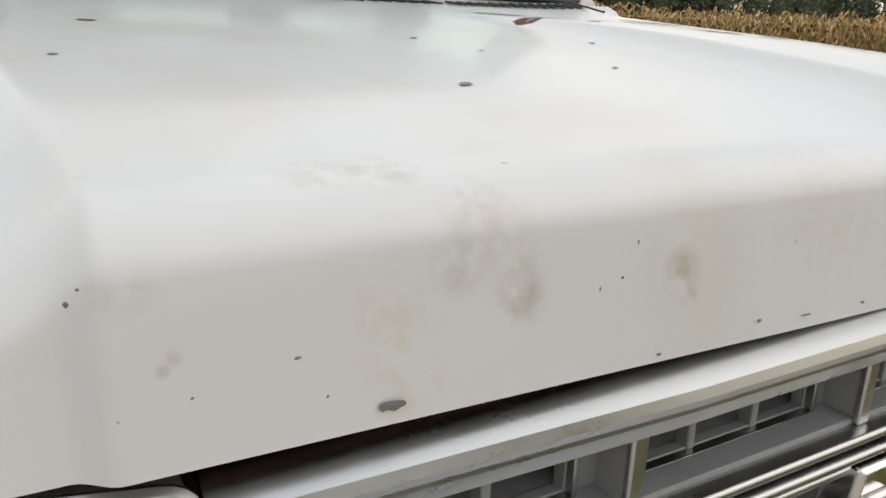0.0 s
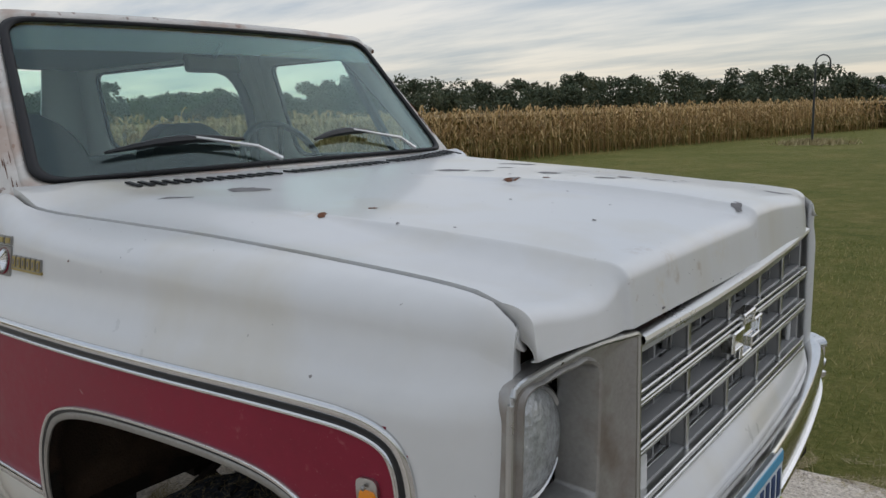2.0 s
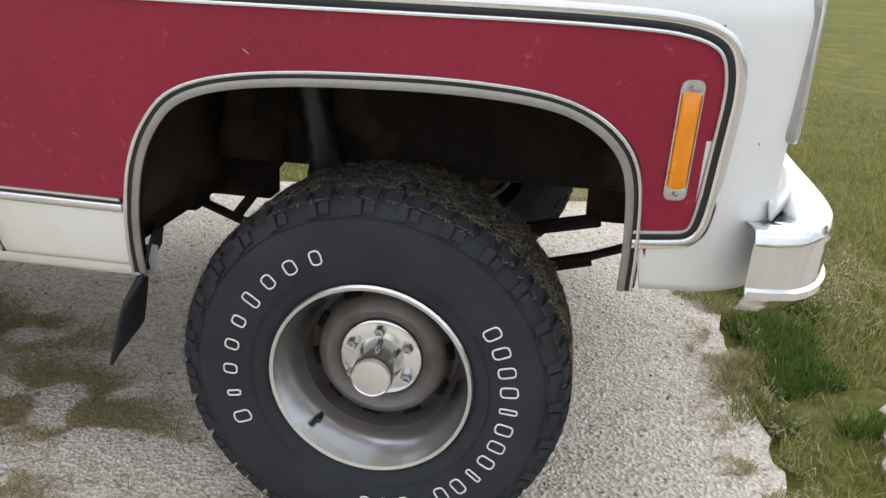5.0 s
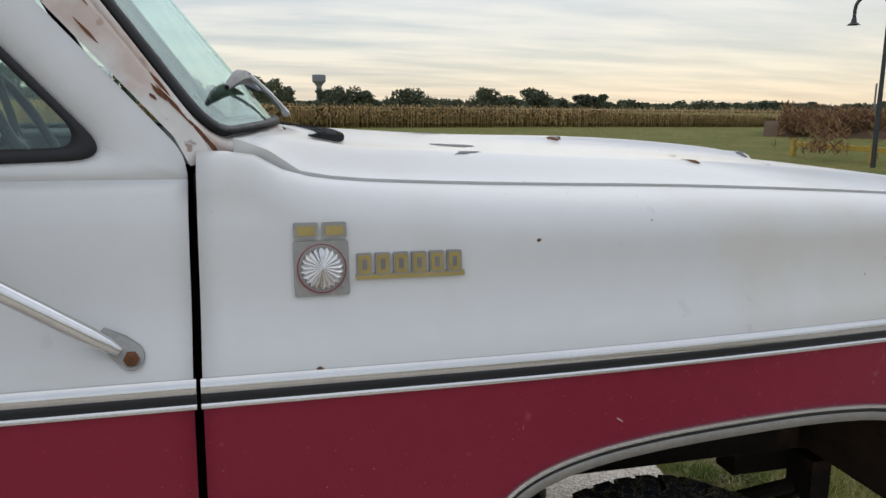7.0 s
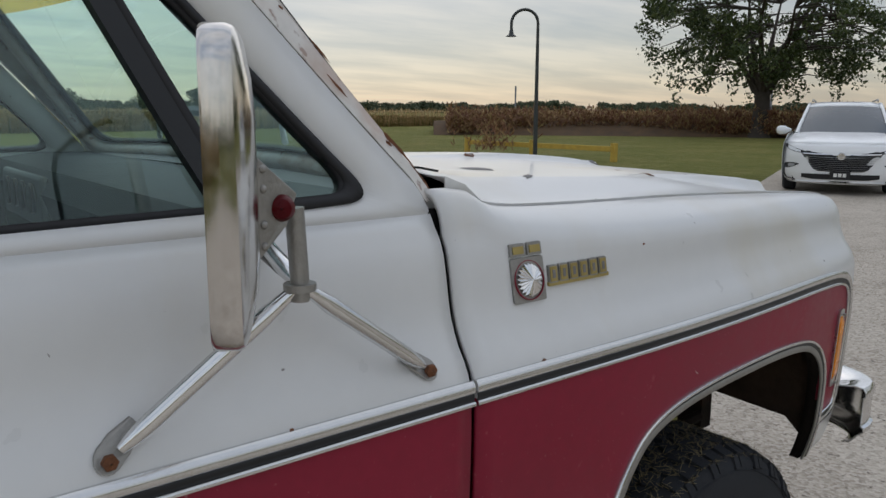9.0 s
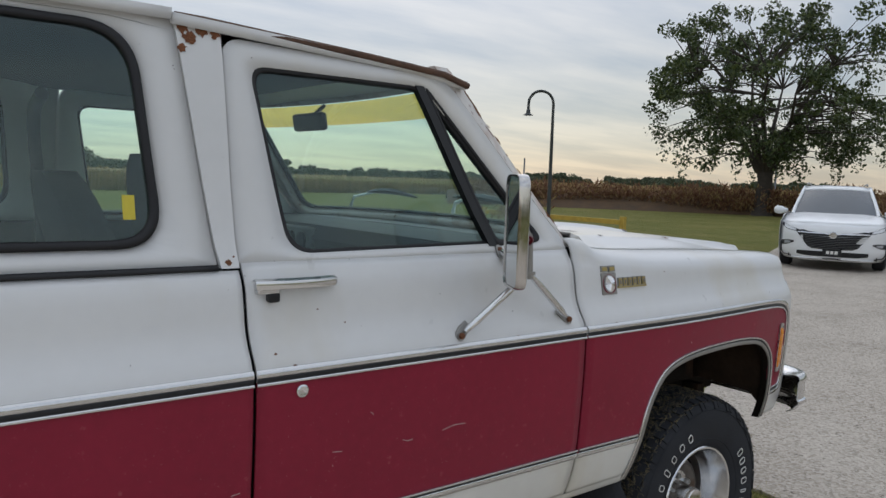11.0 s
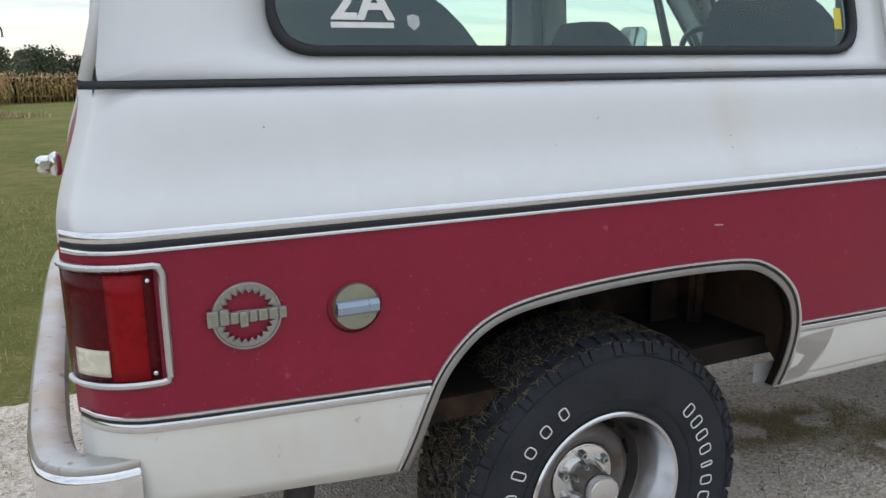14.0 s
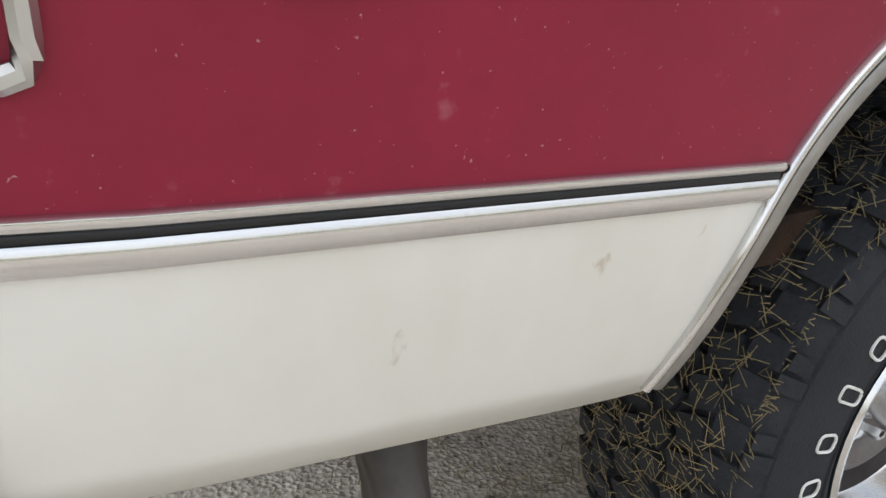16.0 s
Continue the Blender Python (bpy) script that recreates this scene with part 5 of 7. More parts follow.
for ob in list(truck.children_recursive):
    top = ob
    while top.parent and top.parent != truck:
        top = top.parent
    kind_name = top.name.split(".")[0]
    if kind_name in FRONT:
        tip_up(ob, 0.022 if "bumper" in kind_name else 0.036 if kind_name == "grille" else 0.030, 0.085 if kind_name in ("headlight_bezel", "turn_signal", "front_panel") else 0.0)

# ---- wheels ----
def build_wheel():
    w = thing("wheel", "off-road tyre on a slotted steel wheel", "wheel")
    bm = bmesh.new()
    prof = [(0.200, -0.098), (0.210, -0.112), (0.232, -0.122), (0.265, -0.131), (0.300, -0.134), (0.335, -0.131), (0.358, -0.124), (0.372, -0.112), (0.379, -0.095), (0.381, -0.05), (0.382, 0.0), (0.381, 0.05), (0.379, 0.095), (0.372, 0.112), (0.335, 0.131), (0.265, 0.131), (0.200, 0.098)]
    lathe(bm, prof, 72)
    bmesh.ops.recalc_face_normals(bm, faces=bm.faces)
    tyre = part("tyre", bm, RUBBER, w, "black all-terrain tyre")
    # tread blocks
    bm = bmesh.new()
    rnd = random.Random(3)
    n = 54
    for k in range(n):
        a0 = 360 * k / n
        for j, (y, wd, ln, sk) in enumerate(((-0.098, 0.034, 0.030, 0), (-0.060, 0.032, 0.034, 18), (-0.020, 0.030, 0.030, -22), (0.020, 0.030, 0.030, 22), (0.060, 0.032, 0.034, -18), (0.098, 0.034, 0.030, 0))):
            a = a0 + (360 / n) * 0.5 * (j % 2) + rnd.uniform(-0.5, 0.5)
            mm = pose(0, 0, 0, 0, a, 0) @ pose(0, y, 0.3855 if abs(y) < 0.09 else 0.379, (14 if y > 0 else -14) * (abs(y) > 0.09) * -1, 0, sk)
            box(bm, None, (ln, wd, 0.013), mm)
        # shoulder lugs that run down the sidewall
        for s in (-1, 1):
            mm = pose(0, 0, 0, 0, a0 + (3 if k % 2 else 0), 0) @ pose(0, s * 0.121, 0.362, s * 62 * -1, 0, 0)
            box(bm, None, (0.018, 0.030 if k % 2 else 0.022, 0.010), mm)
    part("tread", bm, RUBBER, tyre, "blocky tread", smooth=False)
    bm = bmesh.new()
    for rr, dy in ((0.345, -0.1285), (0.238, -0.124)):
        lathe(bm, [(rr - 0.0035, dy + 0.002), (rr, dy - 0.0025), (rr + 0.0035, dy + 0.003)], 72)
    part("sidewall_rib", bm, RUBBER, tyre)
    # raised marks on the sidewall, as plain outlined bars
    def mark(a, wd, ht):
        bm = bmesh.new()
        m0 = pose(0, 0, 0, 0, a, 0)
        loop = rounded([(-wd / 2, -ht / 2), (-wd / 2, ht / 2), (wd / 2, ht / 2), (wd / 2, -ht / 2)], min(wd, ht) * 0.42, 4)
        tube(bm, [m0 @ Vector((p.x, -0.1338, 0.277 + p.y)) for p in loop + loop[:1]], 0.0017, 5, caps=False)
        part("sidewall_mark", bm, LETTER, tyre, "white outlined bar", smooth=False)
    for k, wd in enumerate((0.024, 0.011, 0.020, 0.020, 0.020, 0.017, 0.022, 0.024, 0.021)):
        mark(-112 + 11.4 * k, wd, 0.036 if k in (0, 5) else 0.027)
    for k, wd in enumerate((0.022, 0.021, 0.020, 0.021, 0.010, 0.022, 0.022, 0.021, 0.010, 0.022, 0.022, 0.0, 0.018, 0.008, 0.018)):
        if wd:
            mark(58.5 + 8.7 * k, wd, 0.033)
    # rim: bright trim ring, deep barrel, steel centre with slots
    bm = bmesh.new()
    lathe(bm, [(0.196, -0.085), (0.206, -0.108), (0.207, -0.114), (0.203, -0.118), (0.196, -0.116), (0.190, -0.100), (0.181, -0.080), (0.172, -0.050), (0.166, -0.022), (0.164, -0.018)], 72)
    bmesh.ops.recalc_face_normals(bm, faces=bm.faces)
    part("rim", bm, TRIM, w, "polished trim ring")
    bm = bmesh.new()
    lathe(bm, [(0.168, -0.024), (0.163, 0.02), (0.158, 0.03), (0.148, 0.026), (0.138, 0.002), (0.128, -0.018), (0.112, -0.026), (0.094, -0.018), (0.086, -0.004), (0.060, 0.0), (0.03, 0.0)], 60)
    bmesh.ops.recalc_face_normals(bm, faces=bm.faces)
    disc = part("wheel_disc", bm, STEELW, w, "dull rusty steel wheel centre")
    # slots are solid boxes, the shade of a hole put into their colour
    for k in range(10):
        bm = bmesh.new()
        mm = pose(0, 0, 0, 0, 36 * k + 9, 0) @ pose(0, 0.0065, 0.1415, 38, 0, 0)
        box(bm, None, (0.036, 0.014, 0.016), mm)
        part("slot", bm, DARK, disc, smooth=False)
    bm = bmesh.new()
    lathe(bm, [(0.086, -0.006), (0.085, -0.014), (0.080, -0.016), (0.050, -0.018), (0.046, -0.045), (0.042, -0.075), (0.042, -0.098), (0.039, -0.103), (0.037, -0.101), (0.020, -0.103), (0.001, -0.103)], 40)
    bmesh.ops.recalc_face_normals(bm, faces=bm.faces)
    hub = part("hub", bm, CHROME, w, "chrome hub with locking cap")
    for k in range(6):
        bm = bmesh.new()
        mm = pose(0, 0, 0, 0, 60 * k, 0) @ pose(0, -0.024, 0.066)
        lathe(bm, [(0.012, 0.012), (0.012, -0.008), (0.009, -0.012), (0.006, -0.011), (0.005, -0.002), (0.001, -0.002)], 6, mm)
        part("lug_nut", bm, BRIGHT, hub)
    bm = bmesh.new()
    tube(bm, [(-0.115, -0.06, -0.125), (-0.112, -0.090, -0.122)], 0.006, 8)
    part("valve_stem", bm, BLACK, w, "black rubber valve stem")
    # clippings caught in the tread
    bm = bmesh.new()
    for k in range(2600):
        a = rnd.uniform(-95, 95)
        y = rnd.uniform(-0.125, 0.11)
        rr = 0.3925 if abs(y) < 0.1 else 0.378
        l, tw = rnd.uniform(0.008, 0.034), rnd.uniform(0, 180)
        mm = pose(0, 0, 0, 0, a, 0) @ pose(0, y, rr, rnd.uniform(-14, 14), rnd.uniform(-14, 14), tw)
        q = [mm @ Vector(v) for v in ((-l / 2, -0.0006, 0), (l / 2, -0.0003, 0.002), (l / 2, 0.0003, 0.002), (-l / 2, 0.0006, 0))]
        bm.faces.new([bm.verts.new(v) for v in q])
    tagged(part("clipping_litter", bm, STRAW, tyre, "dry grass clippings stuck in the tread", smooth=False), kind="stuff")
    return w


wheel = build_wheel()
first = True
for x, s, spin in ((0.0, -1, 0), (-2.705, -1, -9), (0.0, 1, 0), (-2.705, 1, 0)):
    m = pose(x, s * 0.818, 0.388, 0, spin, 0 if s < 0 else 180)
    if first:
        w, first = wheel, False
        w.matrix_basis = m
    else:
        w = copy_thing(wheel, m)
    w.parent = truck


# ---- truck details ----
def slab_on_side(name, poly, h0, h1, mat, parent, label="", sgn=-1, bevel=0.0):
    """A raised plate on the body side from an outline in (x, z)."""
    bm = bmesh.new()
    lo = [bm.verts.new((p[0], sgn * (side(p[0], p[1]) + h0), p[1])) for p in poly]
    hi = [bm.verts.new((p[0], sgn * (side(p[0], p[1]) + h1), p[1])) for p in poly]
    n = len(poly)
    for k in range(n):
        bm.faces.new((lo[k], lo[(k + 1) % n], hi[(k + 1) % n], hi[k]))
    bm.faces.new(hi)
    bmesh.ops.recalc_face_normals(bm, faces=bm.faces)
    return part(name, bm, mat, parent, label, smooth=False, bevel=bevel)


def rect(x0, z0, x1, z1, r=0.0):
    p = [(x0, z0), (x0, z1), (x1, z1), (x1, z0)]
    return rounded(p, r, 4) if r else p


def at_side(x, z, h=0.0, sgn=-1):
    return Vector((x, sgn * (side(x, z) + h), z))


badge = slab_on_side("model_badge", rect(-0.625, 1.203, -0.557, 1.270, 0.004), 0, 0.004, DULL, truck, "square metal badge with a ribbed disc")
bm = bmesh.new()
c = at_side(-0.591, 1.236, 0.004)
tilt = pose(c.x, c.y, c.z, -14, 0, 0)
lathe(bm, [(0.0305, 0.002), (0.0305, -0.0025), (0.0293, -0.0025), (0.0293, 0.0)], 32, tilt)
part("badge_ring", bm, RED, badge, "worn red ring")
bm = bmesh.new()
n = 44
ctr = bm.verts.new(tilt @ Vector((0, -0.011, 0)))
rim = [bm.verts.new(tilt @ Vector(((0.0265 if k % 2 else 0.0225) * math.cos(2 * math.pi * k / n), -0.002 if k % 2 else -0.006, (0.0265 if k % 2 else 0.0225) * math.sin(2 * math.pi * k / n)))) for k in range(n)]
for k in range(n):
    bm.faces.new((ctr, rim[(k + 1) % n], rim[k]))
part("ribbed_disc", bm, CHROME, badge, "pleated chrome disc", smooth=False)
# raised gold letters as plain slabs
for k, (x0, x1) in enumerate(((-0.624, -0.594), (-0.589, -0.559))):
    l = slab_on_side("badge_slab", rect(x0, 1.273, x1, 1.292, 0.002), 0.0, 0.005, DULL, badge, "small gold badge slab")
    slab_on_side("gold_face", rect(x0 + 0.004, 1.277, x1 - 0.004, 1.288), 0.005, 0.0065, GOLD, badge)
nameplate = slab_on_side("name_badge", rect(-0.549, 1.2205, -0.407, 1.2265, 0.001), 0.0, 0.005, GOLD, truck, "long gold and chrome name badge")
for k in range(6):
    x0 = -0.5475 + 0.0235 * k
    sl = slab_on_side("badge_slab", rect(x0, 1.225, x0 + 0.0195, 1.2525, 0.002), 0.0, 0.005, DULL, nameplate, "chrome-edged gold slab")
    slab_on_side("gold_face", rect(x0 + 0.0022, 1.2275, x0 + 0.0173, 1.2503, 0.0015), 0.005, 0.0062, GOLD, nameplate)
    slab_on_side("slab_core", rect(x0 + 0.0068, 1.2325, x0 + 0.0128, 1.2455), 0.0062, 0.0068, PRIMER, nameplate)

# door handle and lock
for sgn in (-1, 1):
    y = side(-1.68, 1.30)
    bm = bmesh.new()
    pts = [(-1.775, 0.014), (-1.74, 0.026), (-1.68, 0.030), (-1.62, 0.028), (-1.575, 0.014)]
    grid(bm, [[(x, sgn * (y + h + dh), z) for dh, z in ((0.0, 1.292), (0.004, 1.293), (0.006, 1.299), (0.004, 1.306), (-0.004, 1.309), (-0.012, 1.306))] for x, h in softened(pts, 2)], close=False)
    handle = part("door_handle", bm, CHROME, truck, "chrome pull door handle", solid=0.004)
    bm = bmesh.new()
    box(bm, (-1.745, sgn * (y + 0.010), 1.290), (0.055, 0.026, 0.026))
    part("escutcheon", bm, CHROME, handle, bevel=0.005)
    bm = bmesh.new()
    box(bm, (-1.582, sgn * (y + 0.008), 1.300), (0.02, 0.02, 0.014))
    part("handle_foot", bm, CHROME, handle, bevel=0.005)
    bm = bmesh.new()
    box(bm, (-1.732, sgn * (y + 0.012), 1.270), (0.028, 0.024, 0.022))
    part("thumb_button", bm, BLACK, handle, "black thumb button", bevel=0.005)
    bm = bmesh.new()
    q = at_side(-1.684, 1.064, 0, sgn)
    lathe(bm, [(0.015, 0.0), (0.0145, 0.004), (0.011, 0.006), (0.006, 0.005), (0.001, 0.005)], 20, pose(q.x, q.y, q.z, 0, 0, 180 if sgn < 0 else 0))
    part("door_lock", bm, CHROME, truck, "round chrome door lock")
    # mirror on its tripod
    arms = []
    apex = Vector((-1.022, sgn * 1.030, 1.302))
    for foot, nm in ((Vector((-1.222, sgn * (side(-1.22, 1.142) + 0.006), 1.142)), "a"), (Vector((-0.812, sgn * (side(-0.81, 1.150) + 0.006), 1.150)), "b"), (Vector((-1.02, sgn * (side(-1.02, 1.36) + 0.004), 1.352)), "c")):
        bm = bmesh.new()
        d = (apex - foot)
        tube(bm, [foot + d * 0.06, foot + d * 0.12, foot + d * 0.2, foot + d * 0.8, foot + d * 0.9, apex], [0.006, 0.009, 0.0105, 0.0105, 0.008, 0.006], 10)
        part("mirror_arm", bm, CHROME, truck, "chrome mirror arm")
        bm = bmesh.new()
        out = 180 if sgn < 0 else 0
        flat = Vector((d.x, d.z)).normalized()
        across = Vector((-flat.y, flat.x))
        tab = [Vector((foot.x, foot.z)) - flat * 0.014 * math.cos(a) + across * 0.0135 * math.sin(a) for a in np.linspace(-1.57, 1.57, 9)]
        tab += [Vector((foot.x, foot.z)) + flat * k + across * w for k, w in ((0.018, 0.0130), (0.044, 0.008), (0.044, -0.008), (0.018, -0.0130))]
        lift = lambda p: sgn * (side(p.x, p.y) + 0.002 + max(0, (p - Vector((foot.x, foot.z))).dot(flat) - 0.02) * abs(d.y) / math.hypot(d.x, d.z))
        lo, hi = [bm.verts.new((p.x, lift(p), p.y)) for p in tab], [bm.verts.new((p.x, lift(p) + sgn * 0.004, p.y)) for p in tab]
        for k in range(len(tab)):
            bm.faces.new((lo[k], lo[(k + 1) % len(tab)], hi[(k + 1) % len(tab)], hi[k]))
        bm.faces.new(hi)
        bmesh.ops.recalc_face_normals(bm, faces=bm.faces)
        pad = part("arm_foot", bm, DULL, truck, "flattened chrome arm foot", smooth=False, bevel=0.001)
        bm = bmesh.new()
        lathe(bm, [(0.0085, 0.004), (0.0085, 0.011), (0.001, 0.013)], 6, pose(foot.x, foot.y - sgn * 0.002, foot.z, 0, 0, out))
        part("foot_bolt", bm, RUST, pad, "rusty hexagon bolt")
    bm = bmesh.new()
    tube(bm, [apex - Vector((0, 0, 0.018)), apex + Vector((0, 0, 0.010)), apex + Vector((-0.004, 0, 0.085))], 0.0105, 12)
    lathe(bm, [(0.018, 0.0), (0.018, 0.008), (0.001, 0.008)], 14, Matrix.Translation(apex) @ pose(0, 0, -0.006, 90, 0, 0))
    part("mirror_post", bm, DULL, truck, "weathered mirror post")
    # head
    yaw = math.degrees(math.atan2(0.48 * -sgn, -0.877))
    m = Matrix.Translation((-1.124, sgn * 1.072, 1.417)) @ Matrix.Rotation(radians(yaw), 4, "Z")
    loop = rounded([(-0.070, -0.147), (-0.070, 0.147), (0.070, 0.147), (0.070, -0.147)], 0.035, 6)
    bm = bmesh.new()
    grid(bm, [[m @ Vector((dx, p.x * f, p.y * g)) for p in loop] for dx, f, g in ((0.004, 0.92, 0.965), (0.008, 0.97, 0.99), (0.004, 1.0, 1.0), (-0.014, 1.0, 1.0), (-0.020, 0.97, 0.985), (-0.023, 0.88, 0.94), (-0.030, 0.50, 0.70), (-0.033, 0.22, 0.46), (-0.034, 0.01, 0.01))], close=True)
    bmesh.ops.recalc_face_normals(bm, faces=bm.faces)
    head = part("mirror_head", bm, MIRRORBACK, truck, "tall chrome side mirror")
    bm = bmesh.new()
    grid(bm, [[m @ Vector((0.0035, p.x * f, p.y * f)) for p in loop] for f in (0.955, 0.5, 0.01)], close=True)
    part("mirror_glass", bm, MIRROR, head, "mirror glass")
    bm = bmesh.new()
    lathe(bm, [(0.014, 0.0), (0.014, -0.010), (0.010, -0.016), (0.001, -0.018)], 20, Matrix.Translation((-1.050, sgn * 1.047, 1.391)) @ pose(0, 0, 0, 0, 0, -25 if sgn < 0 else 205))
    part("mirror_reflector", bm, REDLENS, head, "dark red reflector knob")
    # triangular bracket between the head and the post
    bm = bmesh.new()
    tri = [Vector((-1.084, sgn * 1.050, 1.444)), Vector((-1.088, sgn * 1.050, 1.338)), Vector((-1.050, sgn * 1.042, 1.372)), Vector((-1.034, sgn * 1.036, 1.404))]
    vs = [bm.verts.new(p) for p in tri] + [bm.verts.new(p + Vector((0.003, sgn * 0.012, 0))) for p in tri]
    for f in ((0, 1, 2, 3), (7, 6, 5, 4), (0, 4, 5, 1), (1, 5, 6, 2), (2, 6, 7, 3), (3, 7, 4, 0)):
        bm.faces.new([vs[k] for k in f])
    bmesh.ops.recalc_face_normals(bm, faces=bm.faces)
    part("mirror_bracket", bm, DULL, head, "dark riveted mirror bracket", smooth=False, bevel=0.002)
    for z in (1.432, 1.412, 1.376, 1.354):
        bm = bmesh.new()
        bmesh.ops.create_uvsphere(bm, u_segments=8, v_segments=6, radius=0.0045, matrix=pose(-1.076, sgn * 1.060, z))
        part("rivet", bm, DULL, head)
    # rear arch stone guard
    slab_on_side("stone_guard", rounded([(-2.192, 0.578), (-2.192, 0.706), (-2.070, 0.716), (-2.075, 0.66), (-2.115, 0.584)], [0.005, 0.005, 0.005, 0.05, 0.01], 5), 0.0, 0.003, BRIGHT, truck, "scuffed metal stone guard", sgn)
    # mud flap
    bm = bmesh.new()
    grid(bm, [[(-0.440 - 0.26 * (0.64 - z) - 0.30 * (0.985 - y) + 0.010 * math.sin(14 * y + 9 * z), sgn * (y - 0.05 * (z > 0.55)), z) for y in np.linspace(0.79, 0.985, 6)] for z in np.linspace(0.385, 0.64, 7)])
    flap = part("mud_flap", bm, RUBBER, truck, "black rubber mud flap", solid=0.006)
    bm = bmesh.new()
    box(bm, None, (0.004, 0.042, 0.042), pose(-0.524, sgn * 0.900, 0.440, 0, 15, 17 * -sgn))
    part("flap_mark", bm, LETTER, flap, "small white square mark", smooth=False)

# fuel cap
q = at_side(-3.317, 0.952)
bm = bmesh.new()
lathe(bm, [(0.052, 0.001), (0.050, -0.0012), (0.0475, 0.001), (0.046, 0.010), (0.02, 0.012), (0.001, 0.012)], 40, pose(q.x, q.y, q.z, 0, 0, 0))
cup = part("fuel_filler", bm, material("dark_red_recess", (0.10, 0.004, 0.010), 0.5), truck, "recessed maroon fuel filler")
bm = bmesh.new()
lathe(bm, [(0.042, 0.004), (0.042, -0.010), (0.040, -0.013), (0.038, -0.013), (0.02, -0.014), (0.001, -0.014)], 40, pose(q.x, q.y, q.z, 0, 0, 0))
cap = part("fuel_cap", bm, CAPFACE, cup, "brushed metal fuel cap")
bm = bmesh.new()
grid(bm, [[(q.x + x, q.y - 0.014 - d, q.z + z) for d, z in ((0, -0.011), (0.009, -0.006), (0.010, 0.004), (0.006, 0.010), (0, 0.011))] for x in (-0.038, -0.032, 0.030, 0.038)])
part("cap_grip", bm, BLUEGREY, cup, "blue-grey grip bar on the cap", smooth=False, solid=0.003)

# round trim emblem
bm = bmesh.new()
c = at_side(-3.505, 0.961, 0.001)
n, rows = 96, [[] for _ in range(8)]
for k in range(n):
    a = 2 * math.pi * k / n
    tooth = 0.0385 + 0.008 * abs(((k / 2) % 2) - 1)
    for j, (r, h) in enumerate(((0.0575, 0.0), (0.0575, -0.0065), (0.0540, -0.0070), (0.0530, -0.0045), (tooth + 0.0032, -0.0045), (tooth + 0.0022, -0.0070), (tooth, -0.0065), (tooth, 0.0))):
        rows[j].append((c.x + r * math.cos(a), c.y + h, c.z + r * math.sin(a)))
grid(bm, rows, close=True)
em = part("round_emblem", bm, DULL, truck, "round toothed metal emblem", smooth=False)
bm = bmesh.new()
box(bm, (c.x, c.y - 0.0035, c.z), (0.112, 0.006, 0.020))
part("emblem_bar", bm, DULL, em, "grey bar across the emblem", smooth=False, bevel=0.001)
# the lettering as plain slabs, each with a worn inlay
x = -0.066
for k, w in enumerate((0.020, 0.017, 0.015, 0.016, 0.015, 0.017, 0.017, 0.015)):
    bm = bmesh.new()
    box(bm, (c.x + x + w / 2, c.y - 0.007, c.z + (0.002, 0.003, 0, -0.004, 0, 0, 0, 0)[k]), (w - 0.002, 0.010, 0.027 if k in (0, 1, 3) else 0.020))
    slab = part("emblem_slab", bm, DULL, em, "raised worn metal slab", smooth=False, bevel=0.002)
    bm = bmesh.new()
    box(bm, (c.x + x + w / 2, c.y - 0.0122, c.z + (0.002, 0.003, 0, -0.004, 0, 0, 0, 0)[k]), (w * 0.42, 0.0012, 0.014))
    part("slab_inlay", bm, CAPFACE, slab, "worn yellow inlay", smooth=False)
    x += w

# tail lamp wrapping the corner
def tail_point(s, z, h):
    """s: 0 at the front edge, growing backwards round the corner."""
    x = -3.632 - s
    if x > -3.78:
        return Vector((x, -(side(x, z) + h), z))
    return Vector((-3.782 - h, -(side(-3.78, z)) + (-3.78 - x), z))
SS = [0.0, 0.012, 0.03, 0.05, 0.07, 0.09, 0.105, 0.12, 0.13, 0.14, 0.146]
def tail_patch(name, s0, s1, z0, z1, h, mat, parent, label=""):
    bm = bmesh.new()
    ss = sorted({s0, s1} | {s for s in SS if s0 < s < s1})
    grid(bm, [[tail_point(s, z, h) for z in np.linspace(z0, z1, 6)] for s in ss])
    return part(name, bm, mat, parent, label, solid=0.004)
tail = tail_patch("tail_lamp", 0.012, 0.146, 0.874, 1.056, 0.003, REDLENS, truck, "worn red wraparound tail lamp")
LAMPRED = dull(material("bright_red_lens", (0.24, 0.0012, 0.005), 0.30, vary=0.25, scale=12), 0.2)
tail_patch("red_lens", 0.030, 0.085, 0.876, 1.050, 0.006, LAMPRED, tail, "brighter red lens")
tail_patch("reverse_lens", 0.088, 0.135, 0.884, 0.928, 0.007, CLEARLENS, tail, "yellowed reversing lens")
bm = bmesh.new()
path = [tail_point(s, 1.062, 0.004) for s in SS[:0:-1]] + [tail_point(0.0035, 1.0595, 0.004), tail_point(0.0005, 1.053, 0.004)] + [tail_point(0.0, z, 0.004) for z in np.linspace(1.045, 0.884, 8)] + [tail_point(0.0005, 0.876, 0.004), tail_point(0.0035, 0.8695, 0.004)] + [tail_point(s, 0.867, 0.004) for s in SS[1:]]
tube(bm, path, 0.0065, 8)
part("lamp_rim", bm, BRIGHT, tail, "bright metal lamp rim")
for s, z in ((0.022, 1.040), (0.022, 0.886)):
    bm = bmesh.new()
    bmesh.ops.create_uvsphere(bm, u_segments=10, v_segments=6, radius=0.0045, matrix=Matrix.Translation(tail_point(s, z, 0.006)))
    part("screw", bm, CHROME, tail)

